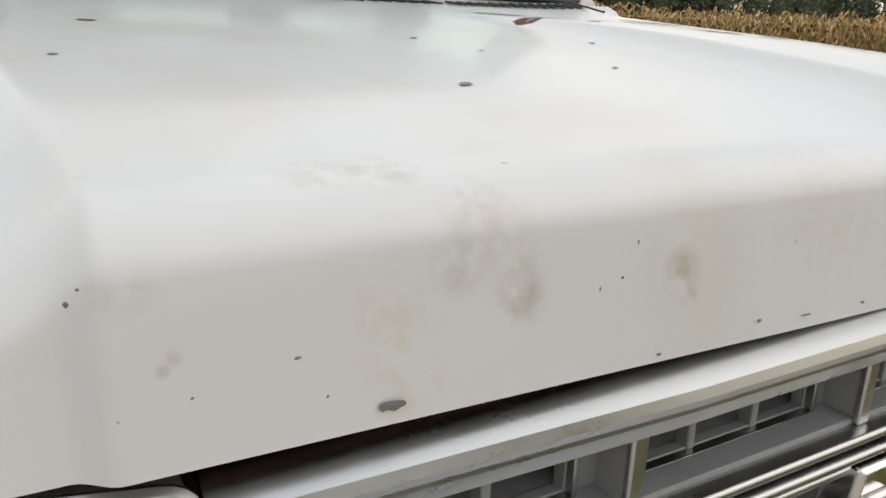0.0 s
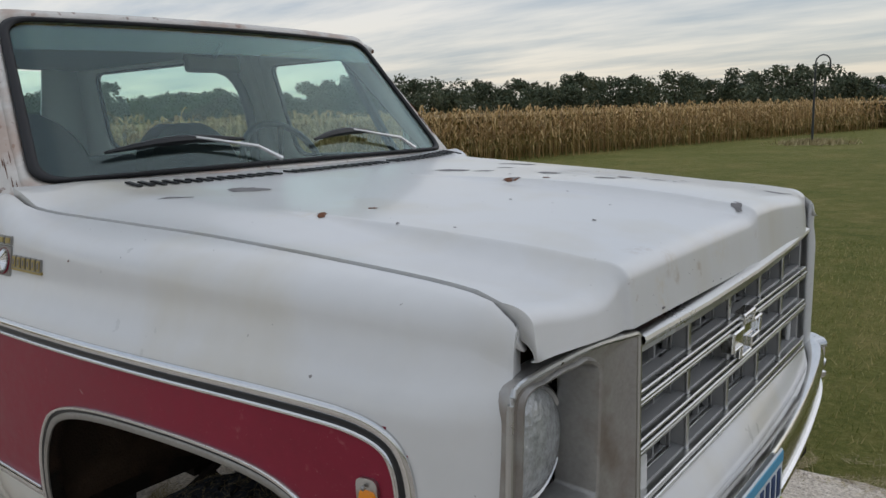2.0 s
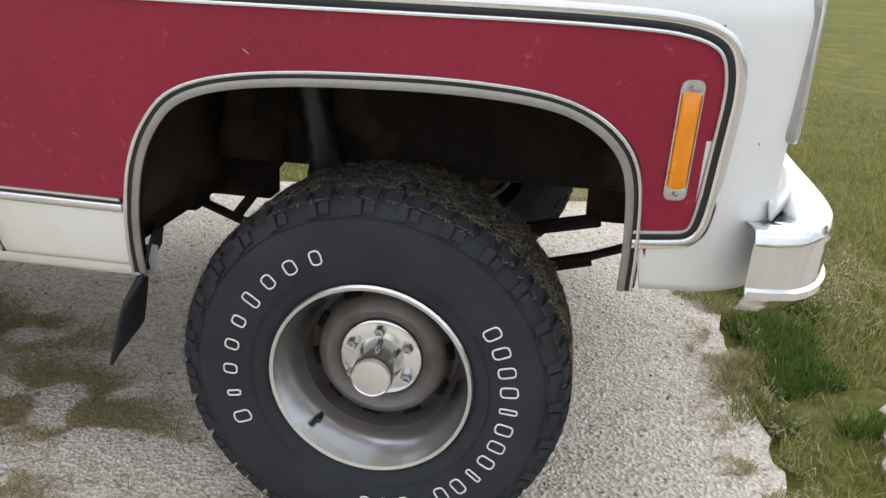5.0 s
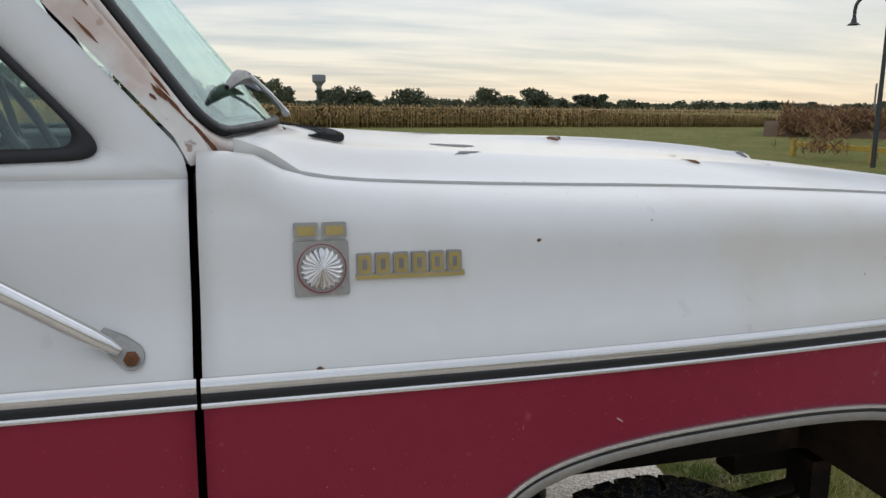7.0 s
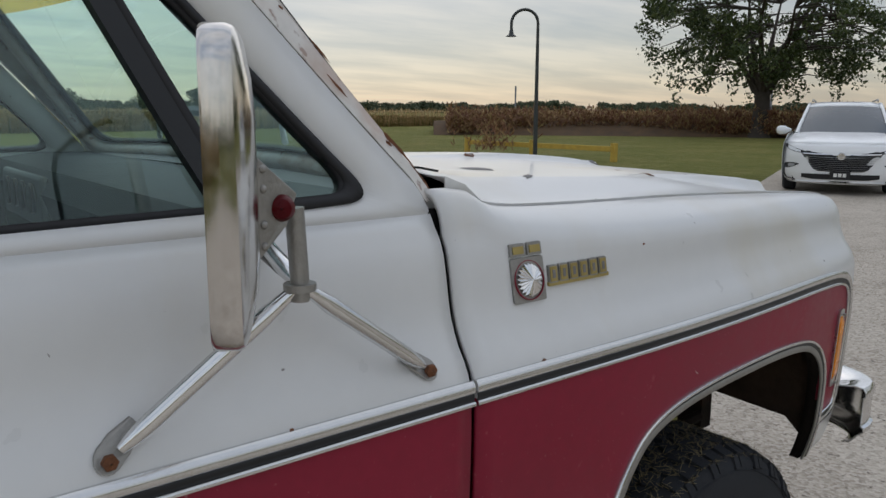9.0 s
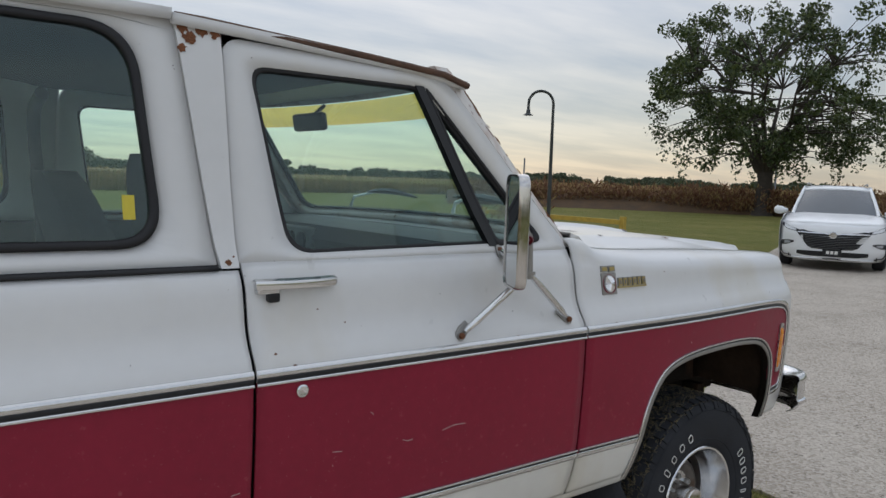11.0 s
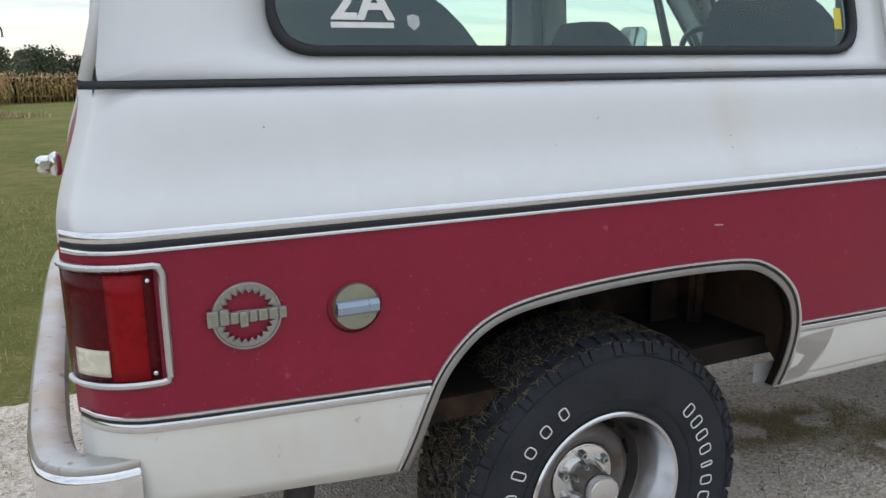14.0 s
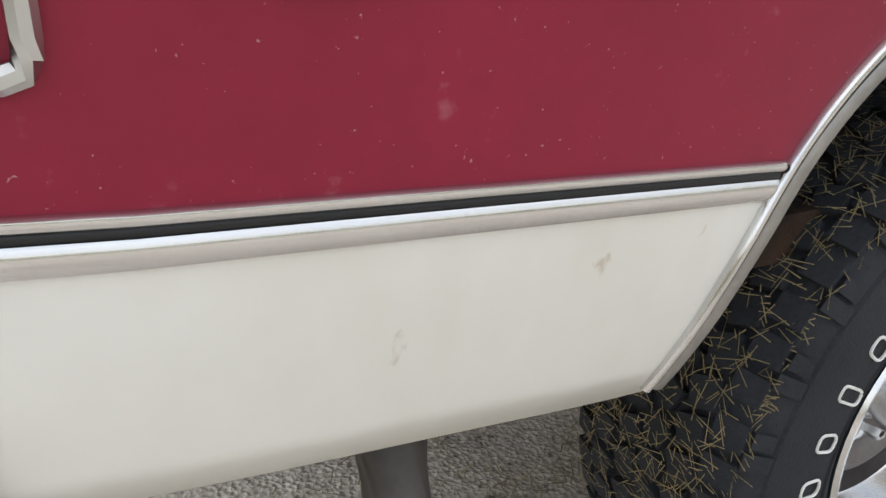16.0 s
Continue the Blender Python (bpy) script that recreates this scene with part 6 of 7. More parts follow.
# wipers
for y0, y1, yb in ((-0.63, -0.22, -0.137), (0.04, 0.355, 0.54)):
    def on_glass(y, v, h):
        return shield(y / (0.795 - 0.105 * v), v, h)
    bm = bmesh.new()
    blade = [on_glass(y0 + (y1 - y0) * t, 0.150 + 0.03 * t + 0.03 * math.sin(math.pi * t), 0.022) for t in np.linspace(0, 1, 7)]
    tube(bm, blade, [0.004, 0.009, 0.012, 0.014, 0.012, 0.009, 0.004], 6)
    wiper = part("wiper", bm, BLACK, truck, "black wiper blade")
    bm = bmesh.new()
    mid = on_glass(y0 + (y1 - y0) * 0.62, 0.195, 0.032)
    tube(bm, [mid, on_glass(yb - 0.06, 0.12, 0.030), on_glass(yb, 0.03, 0.030)], [0.004, 0.006, 0.008], 6)
    part("wiper_arm", bm, BRIGHT, wiper, "bright metal wiper arm")

# ---- interior ----
def seat(x, y, w, top):
    bm = bmesh.new()
    rows = []
    for t in np.linspace(0, 1, 21):
        z = 0.98 + (top - 0.98) * t
        xc = x + 0.18 - 0.18 * t
        ww = w * math.sqrt(max(0.12, 1 - (max(0, t - 0.55) / 0.47) ** 2.4))
        th = 0.085 * (1 - 0.35 * t)
        rows.append([(xc + dx * th, y + dy * ww / 2, z) for dx, dy in ((-1, -0.9), (-1, 0.9), (-0.6, 1), (0.6, 1), (1, 0.9), (1, 0.3), (0.8, 0), (1, -0.3), (1, -0.9), (0.6, -1), (-0.6, -1))])
    vs = grid(bm, rows, close=True)
    bm.faces.new(vs[-1])
    bmesh.ops.recalc_face_normals(bm, faces=bm.faces)
    s = part("seat", bm, CLOTH, truck, "dark grey high-back seat")
    bm = bmesh.new()
    box(bm, (x + 0.38, y, 0.97), (0.52, w, 0.16))
    part("cushion", bm, CLOTH, s, bevel=0.05)


seat(-1.80, -0.40, 0.52, 1.585)
seat(-1.90, 0.38, 0.50, 1.53)
bm = bmesh.new()
box(bm, (-2.62, 0, 1.13), (0.16, 1.15, 0.50)); box(bm, (-2.42, 0, 0.92), (0.46, 1.15, 0.14))
part("rear_seat", bm, CLOTH, truck, "dark grey rear bench", bevel=0.05)
bm = bmesh.new()
lathe(bm, [(0.17, -0.09), (0.24, -0.105), (0.33, -0.105), (0.385, -0.08), (0.402, 0.0), (0.385, 0.08), (0.33, 0.105), (0.17, 0.10), (0.05, 0.05), (0.001, 0.05)], 40, pose(-3.17, -0.50, 1.185))
lathe(bm, [(0.17, -0.10), (0.05, -0.05), (0.001, -0.05)], 40, pose(-3.17, -0.50, 1.185))
part("spare_wheel", bm, VINYL, truck, "covered spare wheel standing in the back")
bm = bmesh.new()
grid(bm, [[(x, y, z) for x, z in ((-0.74, 1.36), (-0.90, 1.365), (-1.00, 1.35), (-1.03, 1.30), (-1.00, 1.20), (-0.96, 1.05))] for y in np.linspace(-0.84, 0.84, 9)])
dash = part("dashboard", bm, VINYL, truck, "dark vinyl dashboard")
bm = bmesh.new()
box(bm, (-1.02, 0.38, 1.28), (0.02, 0.44, 0.12))
part("instrument_panel", bm, material("instrument_grey", (0.16, 0.17, 0.17), 0.5), dash, bevel=0.01)
for k in range(4):
    bm = bmesh.new()
    lathe(bm, [(0.036, 0.0), (0.036, 0.008), (0.030, 0.010), (0.001, 0.004)], 18, pose(-1.032, 0.24 + 0.09 * k, 1.285, 0, 0, 90))
    part("gauge", bm, BLACK, dash, "black round gauge")
bm = bmesh.new()
m = pose(-1.20, 0.40, 1.345, 0, 62, 0)
pts = [m @ Vector((0.195 * math.cos(2 * math.pi * k / 40), 0.195 * math.sin(2 * math.pi * k / 40), 0)) for k in range(41)]
tube(bm, pts, 0.014, 8, caps=False)
for a in (0.3, 2.84, 4.7):
    tube(bm, [m @ Vector((0, 0, -0.03)), m @ Vector((0.19 * math.cos(a), 0.19 * math.sin(a), 0))], 0.012, 6)
tube(bm, [m @ Vector((0, 0, -0.02)), m @ Vector((0, 0, -0.25))], 0.03, 8)
part("steering_wheel", bm, BLACK, truck, "black steering wheel")
bm = bmesh.new()
box(bm, None, (0.025, 0.23, 0.065), pose(-1.12, 0.03, 1.735, 0, -10, 0))
rv = part("rear_view_mirror", bm, BLACK, truck, "black rear-view mirror", bevel=0.015)
bm = bmesh.new()
tube(bm, [(-1.11, 0.03, 1.755), (-1.06, 0.03, 1.80)], 0.008, 6)
part("stalk", bm, BLACK, rv)
bm = bmesh.new()
grid(bm, [[(x, y, 1.858 - 0.02 * (y / 0.8) ** 2 + 0.022 * (x < -1.9)) for y in np.linspace(-0.79, 0.79, 9)] for x in np.linspace(-3.6, -1.14, 12)])
part("headliner", bm, HEADLINER, truck, "grey headliner")
for sgn in (-1, 1):
    bm = bmesh.new()
    pts = [(-1.86, sgn * 0.72, 0.75), (-1.86, sgn * 0.78, 1.40), (-1.90, sgn * 0.74, 1.74), (-1.90, sgn * 0.55, 1.80)]
    tube(bm, softened(pts, 2), 0.024, 10)
    part("roll_bar", bm, material("grey_bar", (0.10, 0.10, 0.11), 0.5), truck, "dark roll bar")
# window sticker: two big pale characters
sp = lambda x, z, d: (x, -(spline(PZ, PY, z) - d), z)
cu = bpy.data.curves.new("window_sticker", "FONT")
cu.body, cu.size, cu.extrude, cu.offset, cu.align_x = "2A", 0.092, 0.0004, 0.0022, "CENTER"
tx = bpy.data.objects.new("window_sticker", cu)
scene.collection.objects.link(tx)
dg = bpy.context.evaluated_depsgraph_get()
me = bpy.data.meshes.new_from_object(tx.evaluated_get(dg))
bpy.data.objects.remove(tx)
sticker = new("window_sticker", me)
me.materials.clear(); me.materials.append(LETTER)
sticker.matrix_world = pose(-3.240, -(spline(PZ, PY, 1.446) - 0.0022), 1.446, 78, 0, 0) @ Matrix.Diagonal((1.12, 1, 1, 1))
sticker.parent = truck
tagged(sticker, "two white sticker characters on the side glass")
bm = bmesh.new()
bm.faces.new([bm.verts.new(sp(x, z, 0.0040)) for x, z in ((-3.300, 1.430), (-3.180, 1.430), (-3.180, 1.440), (-3.300, 1.440))])
part("sticker_bar", bm, LETTER, truck, "white bar under the sticker characters", smooth=False)
bm = bmesh.new()
bm.faces.new([bm.verts.new(sp(-3.140 + x, 1.440 + z, 0.0040)) for x, z in ((-0.012, 0.012), (-0.012, -0.004), (0.0, -0.014), (0.012, -0.004), (0.012, 0.012), (0.0, 0.016))])
part("shield_sticker", bm, material("pale_sticker", (0.45, 0.46, 0.46), 0.5, vary=0.3, scale=200), truck, "small pale shield sticker on the side glass", smooth=False)
bm = bmesh.new()
bm.faces.new([bm.verts.new(sp(x, z, 0.004)) for x, z in ((-2.03, 1.44), (-2.005, 1.44), (-2.005, 1.49), (-2.03, 1.49))])
part("yellow_sticker", bm, material("sticker_yellow", (0.6, 0.5, 0.05), 0.5), truck, "small yellow window sticker", smooth=False)



# scratches and chips on the flank
SCRATCH = material("pale_scratch", (0.50, 0.40, 0.38), 0.7, vary=0.2, scale=60)
for k, pts in enumerate((((-1.275, 0.900), (-1.235, 0.908), (-1.20, 0.906)), ((-1.40, 0.898), (-1.385, 0.892), (-1.37, 0.894)), ((-1.50, 0.985), (-1.49, 0.978)), ((-1.845, 0.855), (-1.825, 0.857)), ((-1.60, 0.905), (-1.575, 0.902)), ((-1.90, 0.852), (-1.895, 0.848)), ((-1.60, 0.874), (-1.597, 0.870)), ((-2.5, 1.02), (-2.475, 1.018)), ((-3.42, 0.90), (-3.4185, 0.897)), ((-0.20, 1.02), (-0.19, 1.013)))):
    bm = bmesh.new()
    w = 0.0010
    grid(bm, [[(x, -(side(x, z + dz) + 0.0008), z + dz) for dz in (-w, w)] for x, z in pts])
    part("scratch", bm, SCRATCH, truck, "pale paint scratch", smooth=False)
for k, (x, z) in enumerate(((-0.60, 1.122), (-1.50, 1.09), (-1.70, 1.122), (-1.02, 1.123), (-2.3, 1.34), (-2.9, 1.338), (-3.3, 1.336), (-1.55, 1.20), (-1.62, 1.235), (-0.30, 1.26), (-1.74, 1.15))):
    bm = bmesh.new()
    rnd = random.Random(k)
    r = rnd.uniform(0.002, 0.004)
    c = bm.verts.new(at_side(x, z, 0.0014))
    loop = [bm.verts.new(at_side(x + r * rnd.uniform(0.6, 1.8) * math.cos(a), z + r * rnd.uniform(0.5, 1.0) * math.sin(a), 0.001)) for a in np.linspace(0, 5.6, 9)]
    for i in range(9):
        bm.faces.new((c, loop[i], loop[(i + 1) % 9]))
    part("rust_speck", bm, RUST, truck, "tiny rust speck", smooth=False)

# black seam between the body and the hardtop, and rust at the top of the door pillar
for sgn in (-1, 1):
    bm = bmesh.new()
    grid(bm, [[(x, sgn * (side(x, z) + 0.0025), z) for z in (1.3305, 1.3360, 1.3415)] for x in np.linspace(-3.72, -1.845, 40)])
    part("hardtop_seam", bm, SEAL, truck, "black seam under the hardtop", solid=0.004)
rnd = random.Random(12)
for x, z, r in ((-1.885, 1.862, 0.022), (-1.868, 1.835, 0.018), (-1.84, 1.858, 0.020), (-1.888, 1.81, 0.012), (-1.81, 1.852, 0.014), (-1.820, 1.347, 0.009), (-1.806, 1.36, 0.005)):
    bm = bmesh.new()
    c = bm.verts.new(at_side(x, z, 0.0065))
    loop = [bm.verts.new(at_side(x + r * rnd.uniform(0.5, 1.1) * math.cos(a), z + r * rnd.uniform(0.5, 1.1) * math.sin(a), 0.006)) for a in np.linspace(0, 5.9, 16)]
    for i in range(16):
        bm.faces.new((c, loop[i], loop[(i + 1) % 16]))
    part("rust_patch", bm, RUST, truck, "flaking rust patch on the pillar", smooth=False)


# ---- surroundings ----
def quads(name, verts, mat, label, category, parent=None, kind="stuff", n=4):
    """One mesh of loose quads or triangles."""
    v = np.array(verts, dtype=float)
    me = bpy.data.meshes.new(name)
    me.from_pydata(v.tolist(), [], [tuple(range(k, k + n)) for k in range(0, len(v), n)])
    me.materials.append(mat)
    ob = new(name, me)
    if parent:
        ob.parent = parent
    return tagged(ob, label, category, kind=kind)


def leafy(name, a, b, c, rough=0.75, trans=0.25):
    """Leaves: colour varies from piece to piece; some light passes through."""
    m = bpy.data.materials.new(name)
    m.use_nodes = True
    nt = m.node_tree
    N, L = nt.nodes.new, nt.links.new
    bs = nt.nodes["Principled BSDF"]
    geo, rp = N("ShaderNodeNewGeometry"), N("ShaderNodeValToRGB")
    e = rp.color_ramp.elements
    e[0].color, e[1].color = (*a, 1), (*c, 1)
    e.new(0.55).color = (*b, 1)
    L(geo.outputs["Random Per Island"], rp.inputs[0]); L(rp.outputs[0], bs.inputs["Base Color"])
    bs.inputs["Roughness"].default_value = rough
    tl, mx = N("ShaderNodeBsdfTranslucent"), N("ShaderNodeMixShader")
    L(rp.outputs[0], tl.inputs[0])
    mx.inputs[0].default_value = trans
    out = nt.nodes["Material Output"]
    L(bs.outputs[0], mx.inputs[1]); L(tl.outputs[0], mx.inputs[2]); L(mx.outputs[0], out.inputs[0])
    return m


BLADE = leafy("grass_blades", (0.13, 0.16, 0.035), (0.28, 0.27, 0.08), (0.52, 0.43, 0.20))
DRYBLADE = leafy("dry_clippings", (0.19, 0.155, 0.075), (0.35, 0.285, 0.145), (0.56, 0.47, 0.27))
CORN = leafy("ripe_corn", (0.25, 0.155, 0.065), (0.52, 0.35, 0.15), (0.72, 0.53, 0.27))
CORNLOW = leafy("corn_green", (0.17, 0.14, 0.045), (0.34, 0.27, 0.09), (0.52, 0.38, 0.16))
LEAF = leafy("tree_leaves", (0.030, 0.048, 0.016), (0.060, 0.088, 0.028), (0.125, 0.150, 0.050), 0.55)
# paler, bluer than near leaves: distance haze is put into this colour
FARLEAF = leafy("hazed_leaves", (0.055, 0.075, 0.048), (0.085, 0.110, 0.062), (0.14, 0.145, 0.085), 0.9, 0.1)
WEED = leafy("brown_weeds", (0.13, 0.058, 0.034), (0.25, 0.125, 0.065), (0.36, 0.27, 0.11))
BARK = material("bark", (0.06, 0.05, 0.042), 0.9, vary=0.4, scale=6, fine=30, bump=0.6, bump_scale=40)
rng = np.random.default_rng(7)


def blades(name, region, count, mat, label, category, h0, h1, w=0.003, z=-0.03, lean=0.5, clump=0.0):
    out = []
    x0, y0, x1, y1, inside = region
    made = 0
    while made < count:
        x, y = rng.uniform(x0, x1), rng.uniform(y0, y1)
        if not inside(x, y):
            continue
        made += 1
        h, a = rng.uniform(h0, h1), rng.uniform(0, 6.283)
        lx, ly = rng.normal(0, lean * h), rng.normal(0, lean * h)
        dx, dy = math.cos(a) * w, math.sin(a) * w
        out += [(x - dx, y - dy, z), (x + dx, y + dy, z), (x + lx, y + ly, z + h)]
    return quads(name, out, mat, label, category, n=3)


def lawn_here(x, y):
    if y < 0.08 + 0.57 * (x - 1.42) and x > 1.26:
        return False
    return x > 0.955 + 0.03 * math.sin(9 * y) or y > 1.69 + (x - 0.945) * 0.077 + 0.03 * math.sin(7 * x)


blades("lawn_grass", (0.9, -1.2, 3.2, 3.5, lambda x, y: lawn_here(x, y) and noise.noise(Vector((x * 1.5, y * 1.5, 3))) + 0.35 > rng.random() * 0.9), 26000, BLADE, "tufts of green and yellow lawn grass", "grass", 0.02, 0.065, 0.0022)
blades("lawn_grass", (-7.5, 1.3, 3.0, 8.0, lambda x, y: lawn_here(x, y)), 26000, BLADE, "tufts of green and yellow lawn grass", "grass", 0.02, 0.06, 0.0035)
blades("green_tuft", (0.98, -0.3, 1.30, 0.7, lambda x, y: noise.noise(Vector((x * 5, y * 5, 9))) > 0.0), 5000, leafy("clover", (0.05, 0.10, 0.012), (0.09, 0.16, 0.02), (0.20, 0.24, 0.05)), "fresh green weeds at the slab edge", "weeds", 0.02, 0.08, 0.004)


def strands(name, count, spots, label):
    out = []
    for _ in range(count):
        cx, cy, rx, ry = spots[rng.integers(len(spots))]
        x, y = cx + rng.normal(0, rx * 0.5), cy + rng.normal(0, ry * 0.5)
        if noise.noise(Vector((x * 6, y * 6, 1.0))) < -0.12:
            continue
        a, l = rng.uniform(0, 3.14), rng.uniform(0.012, 0.045)
        dx, dy = math.cos(a) * l / 2, math.sin(a) * l / 2
        px, py = -dy / l * 0.0022, dx / l * 0.0022
        z0, z1 = rng.uniform(0.001, 0.012), rng.uniform(0.001, 0.016)
        out += [(x - dx - px, y - dy - py, z0), (x + dx - px, y + dy - py, z1), (x + dx + px, y + dy + py, z1), (x - dx + px, y - dy + py, z0)]
    return quads(name, out, DRYBLADE, label, "grass clippings")


strands("grass_clippings", 20000, [(-1.75, -0.15, 0.40, 0.16), (-1.35, -0.28, 0.40, 0.16), (-1.0, -0.55, 0.28, 0.13), (-0.85, -0.66, 0.25, 0.10), (-2.2, -0.1, 0.4, 0.2), (-1.1, -0.95, 0.3, 0.06)], "matted patches of dry grass clippings on the concrete")
strands("loose_clippings", 9000, [(-1.2, -0.8, 1.6, 0.6), (-0.9, -1.1, 0.9, 0.25), (-2.4, -0.9, 1.2, 0.35), (0.9, 0.3, 0.12, 0.9), (-4.2, 0.9, 0.5, 0.6), (0.9, -0.4, 0.1, 0.4), (-2.9, -0.6, 0.5, 0.4)], "loose dry grass clippings on the concrete")
strands("dry_thatch", 9000, [(1.15, 1.0, 0.22, 0.7), (1.0, 1.75, 0.6, 0.18), (1.5, 0.9, 0.35, 0.5), (0.95, 0.2, 0.10, 0.6), (0.3, 1.72, 0.6, 0.12)], "dry brown thatch along the edge of the pad")
blades("edge_grass", (0.80, -0.8, 1.02, 1.72, lambda x, y: noise.noise(Vector((x * 6, y * 6, 2))) > 0.12 + 1.2 * (0.95 - x)), 3500, BLADE, "ragged grass creeping over the pad edge", "grass", 0.015, 0.05, 0.0022, z=-0.005)
# loose stones
st = []
OCT = [((1, 0, 0), (0, 1, 0), (0, 0, 1)), ((0, 1, 0), (-1, 0, 0), (0, 0, 1)), ((-1, 0, 0), (0, -1, 0), (0, 0, 1)), ((0, -1, 0), (1, 0, 0), (0, 0, 1))]
for _ in range(2600):
    x, y = rng.uniform(-4.5, 1.0), rng.uniform(-2.4, 1.2)
    s, q, a = rng.uniform(0.003, 0.009), rng.uniform(0.6, 1.0), rng.uniform(0, 3.14)
    for f in OCT:
        for vx, vy, vz in f:
            vx, vy = vx * math.cos(a) - vy * q * math.sin(a), vx * math.sin(a) + vy * q * math.cos(a)
            st.append((x + vx * s, y + vy * s, vz * s * 0.7))
quads("gravel_stones", st, leafy("pebbles", (0.12, 0.09, 0.07), (0.33, 0.29, 0.25), (0.55, 0.50, 0.45), 0.85, 0.0), "loose pebbles on the pad", "gravel", n=3)


# corn
EDGE = [(-16.5, -25), (-14.6, -2), (-13.5, 15.7), (-12.1, 24.8), (-7.0, 47), (6, 54), (30, 59), (70, 63), (130, 66)]
def corn_rows():
    top, low = [], []
    for a, b in zip(EDGE, EDGE[1:]):
        a, b = Vector(a), Vector(b)
        d = (b - a).normalized()
        nr = Vector((-d.y, d.x))
        far = min(a.length, b.length)
        step = 0.17 if far < 30 else 0.26
        for row in range(6 if far < 45 else 4):
            for k in range(int((b - a).length / step)):
                p = a + d * (k * step + rng.uniform(-0.06, 0.06)) + nr * (row * 0.55 + rng.uniform(-0.1, 0.1))
                h = rng.normal(1.58, 0.09)
                ax = rng.uniform(0, 6.283)
                w = 0.014
                for q in (0, 1.57):
                    dx, dy = math.cos(ax + q) * w, math.sin(ax + q) * w
                    (low if rng.random() < 0.4 else top).extend([(p.x - dx, p.y - dy, -0.03), (p.x + dx, p.y + dy, -0.03), (p.x + dx * 0.4, p.y + dy * 0.4, h), (p.x - dx * 0.4, p.y - dy * 0.4, h)])
                for j in range(8):
                    z = 0.30 + (h - 0.42) * j / 7
                    a2 = ax + (j % 2) * 3.14 + rng.normal(0, 0.5)
                    l, w2 = rng.uniform(0.22, 0.42), rng.uniform(0.018, 0.036)
                    cx, cy = math.cos(a2), math.sin(a2)
                    zz = z + rng.uniform(0.05, 0.16)
                    mid = (p.x + cx * l * 0.5, p.y + cy * l * 0.5, zz)
                    tip = (p.x + cx * l, p.y + cy * l, zz - rng.uniform(0.08, 0.34))
                    px, py = -cy * w2, cx * w2
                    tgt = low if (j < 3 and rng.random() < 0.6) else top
                    tgt.extend([(p.x - px * 0.4, p.y - py * 0.4, z), (p.x + px * 0.4, p.y + py * 0.4, z), (mid[0] + px, mid[1] + py, mid[2]), (mid[0] - px, mid[1] - py, mid[2])])
                    tgt.extend([(mid[0] - px, mid[1] - py, mid[2]), (mid[0] + px, mid[1] + py, mid[2]), (tip[0] + px * 0.1, tip[1] + py * 0.1, tip[2]), (tip[0] - px * 0.1, tip[1] - py * 0.1, tip[2])])
    return top, low


top, low = corn_rows()
quads("corn_field", top, CORN, "ripe tan corn stalks at the field edge", "corn field")
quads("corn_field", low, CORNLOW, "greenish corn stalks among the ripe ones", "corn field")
bm = bmesh.new()
inner = []
for i, p in enumerate(EDGE):
    a, b = Vector(EDGE[max(0, i - 1)]), Vector(EDGE[min(len(EDGE) - 1, i + 1)])
    d = (b - a).normalized()
    inner.append(Vector(p) + Vector((-d.y, d.x)) * 1.7)
rows = []
for f in np.linspace(0, 1, 60) ** 2:
    rows.append([(p.x + (-260 * (1 - k / 8) + 40 * (k / 8)) * f, p.y + (60 * (1 - k / 8) + 300 * min(1, k / 4)) * f, 1.42 + 0.08 * noise.noise(Vector((p.x + 90 * f * (k + 1), p.y, f * 40)))) for k, p in enumerate(inner)])
grid(bm, rows)
tagged(part("corn_canopy", bm, material("corn_tops", (0.30, 0.21, 0.09), 0.9, vary=0.4, scale=0.8, fine=6, bump=0.8, bump_scale=5)), "tops of the ripe corn stretching away", "corn field", kind="stuff")


# trees
def clump_leaves(c, r, n, size, out, flat=0.8):
    v = rng.normal(0, 1, (n, 3)); v /= np.linalg.norm(v, axis=1)[:, None] + 1e-9
    q = np.asarray(c) + v * r * rng.uniform(0.35, 1.0, (n, 1)) * np.array([1, 1, flat])
    u = rng.normal(0, 1, (n, 3)); u /= np.linalg.norm(u, axis=1)[:, None]
    w = np.cross(u, rng.normal(0, 1, (n, 3))); w /= np.linalg.norm(w, axis=1)[:, None] + 1e-9
    s = size * rng.uniform(0.6, 1.3, (n, 1))
    out.extend(np.stack([q - u * s, q + w * s * 0.55, q + u * s, q - w * s * 0.55], 1).reshape(-1, 3).tolist())


far = []
stems = bmesh.new()
def far_tree(az, dist, h, wide):
    a = radians(az)
    x, y = dist * math.sin(a), dist * math.cos(a)
    for _ in range(16):
        f = rng.random()
        r = wide * (0.19 + 0.17 * (1 - f))
        c = np.array([x + rng.normal(0, wide * 0.30) * (1 - 0.6 * f), y + rng.normal(0, wide * 0.3), h * (0.10 + 0.72 * f)])
        clump_leaves(c, r, 150, 0.0017 * dist + 0.06, far)
    tube(stems, [(x, y, -0.5), (x, y, h * 0.6)], [0.35, 0.12], 5)


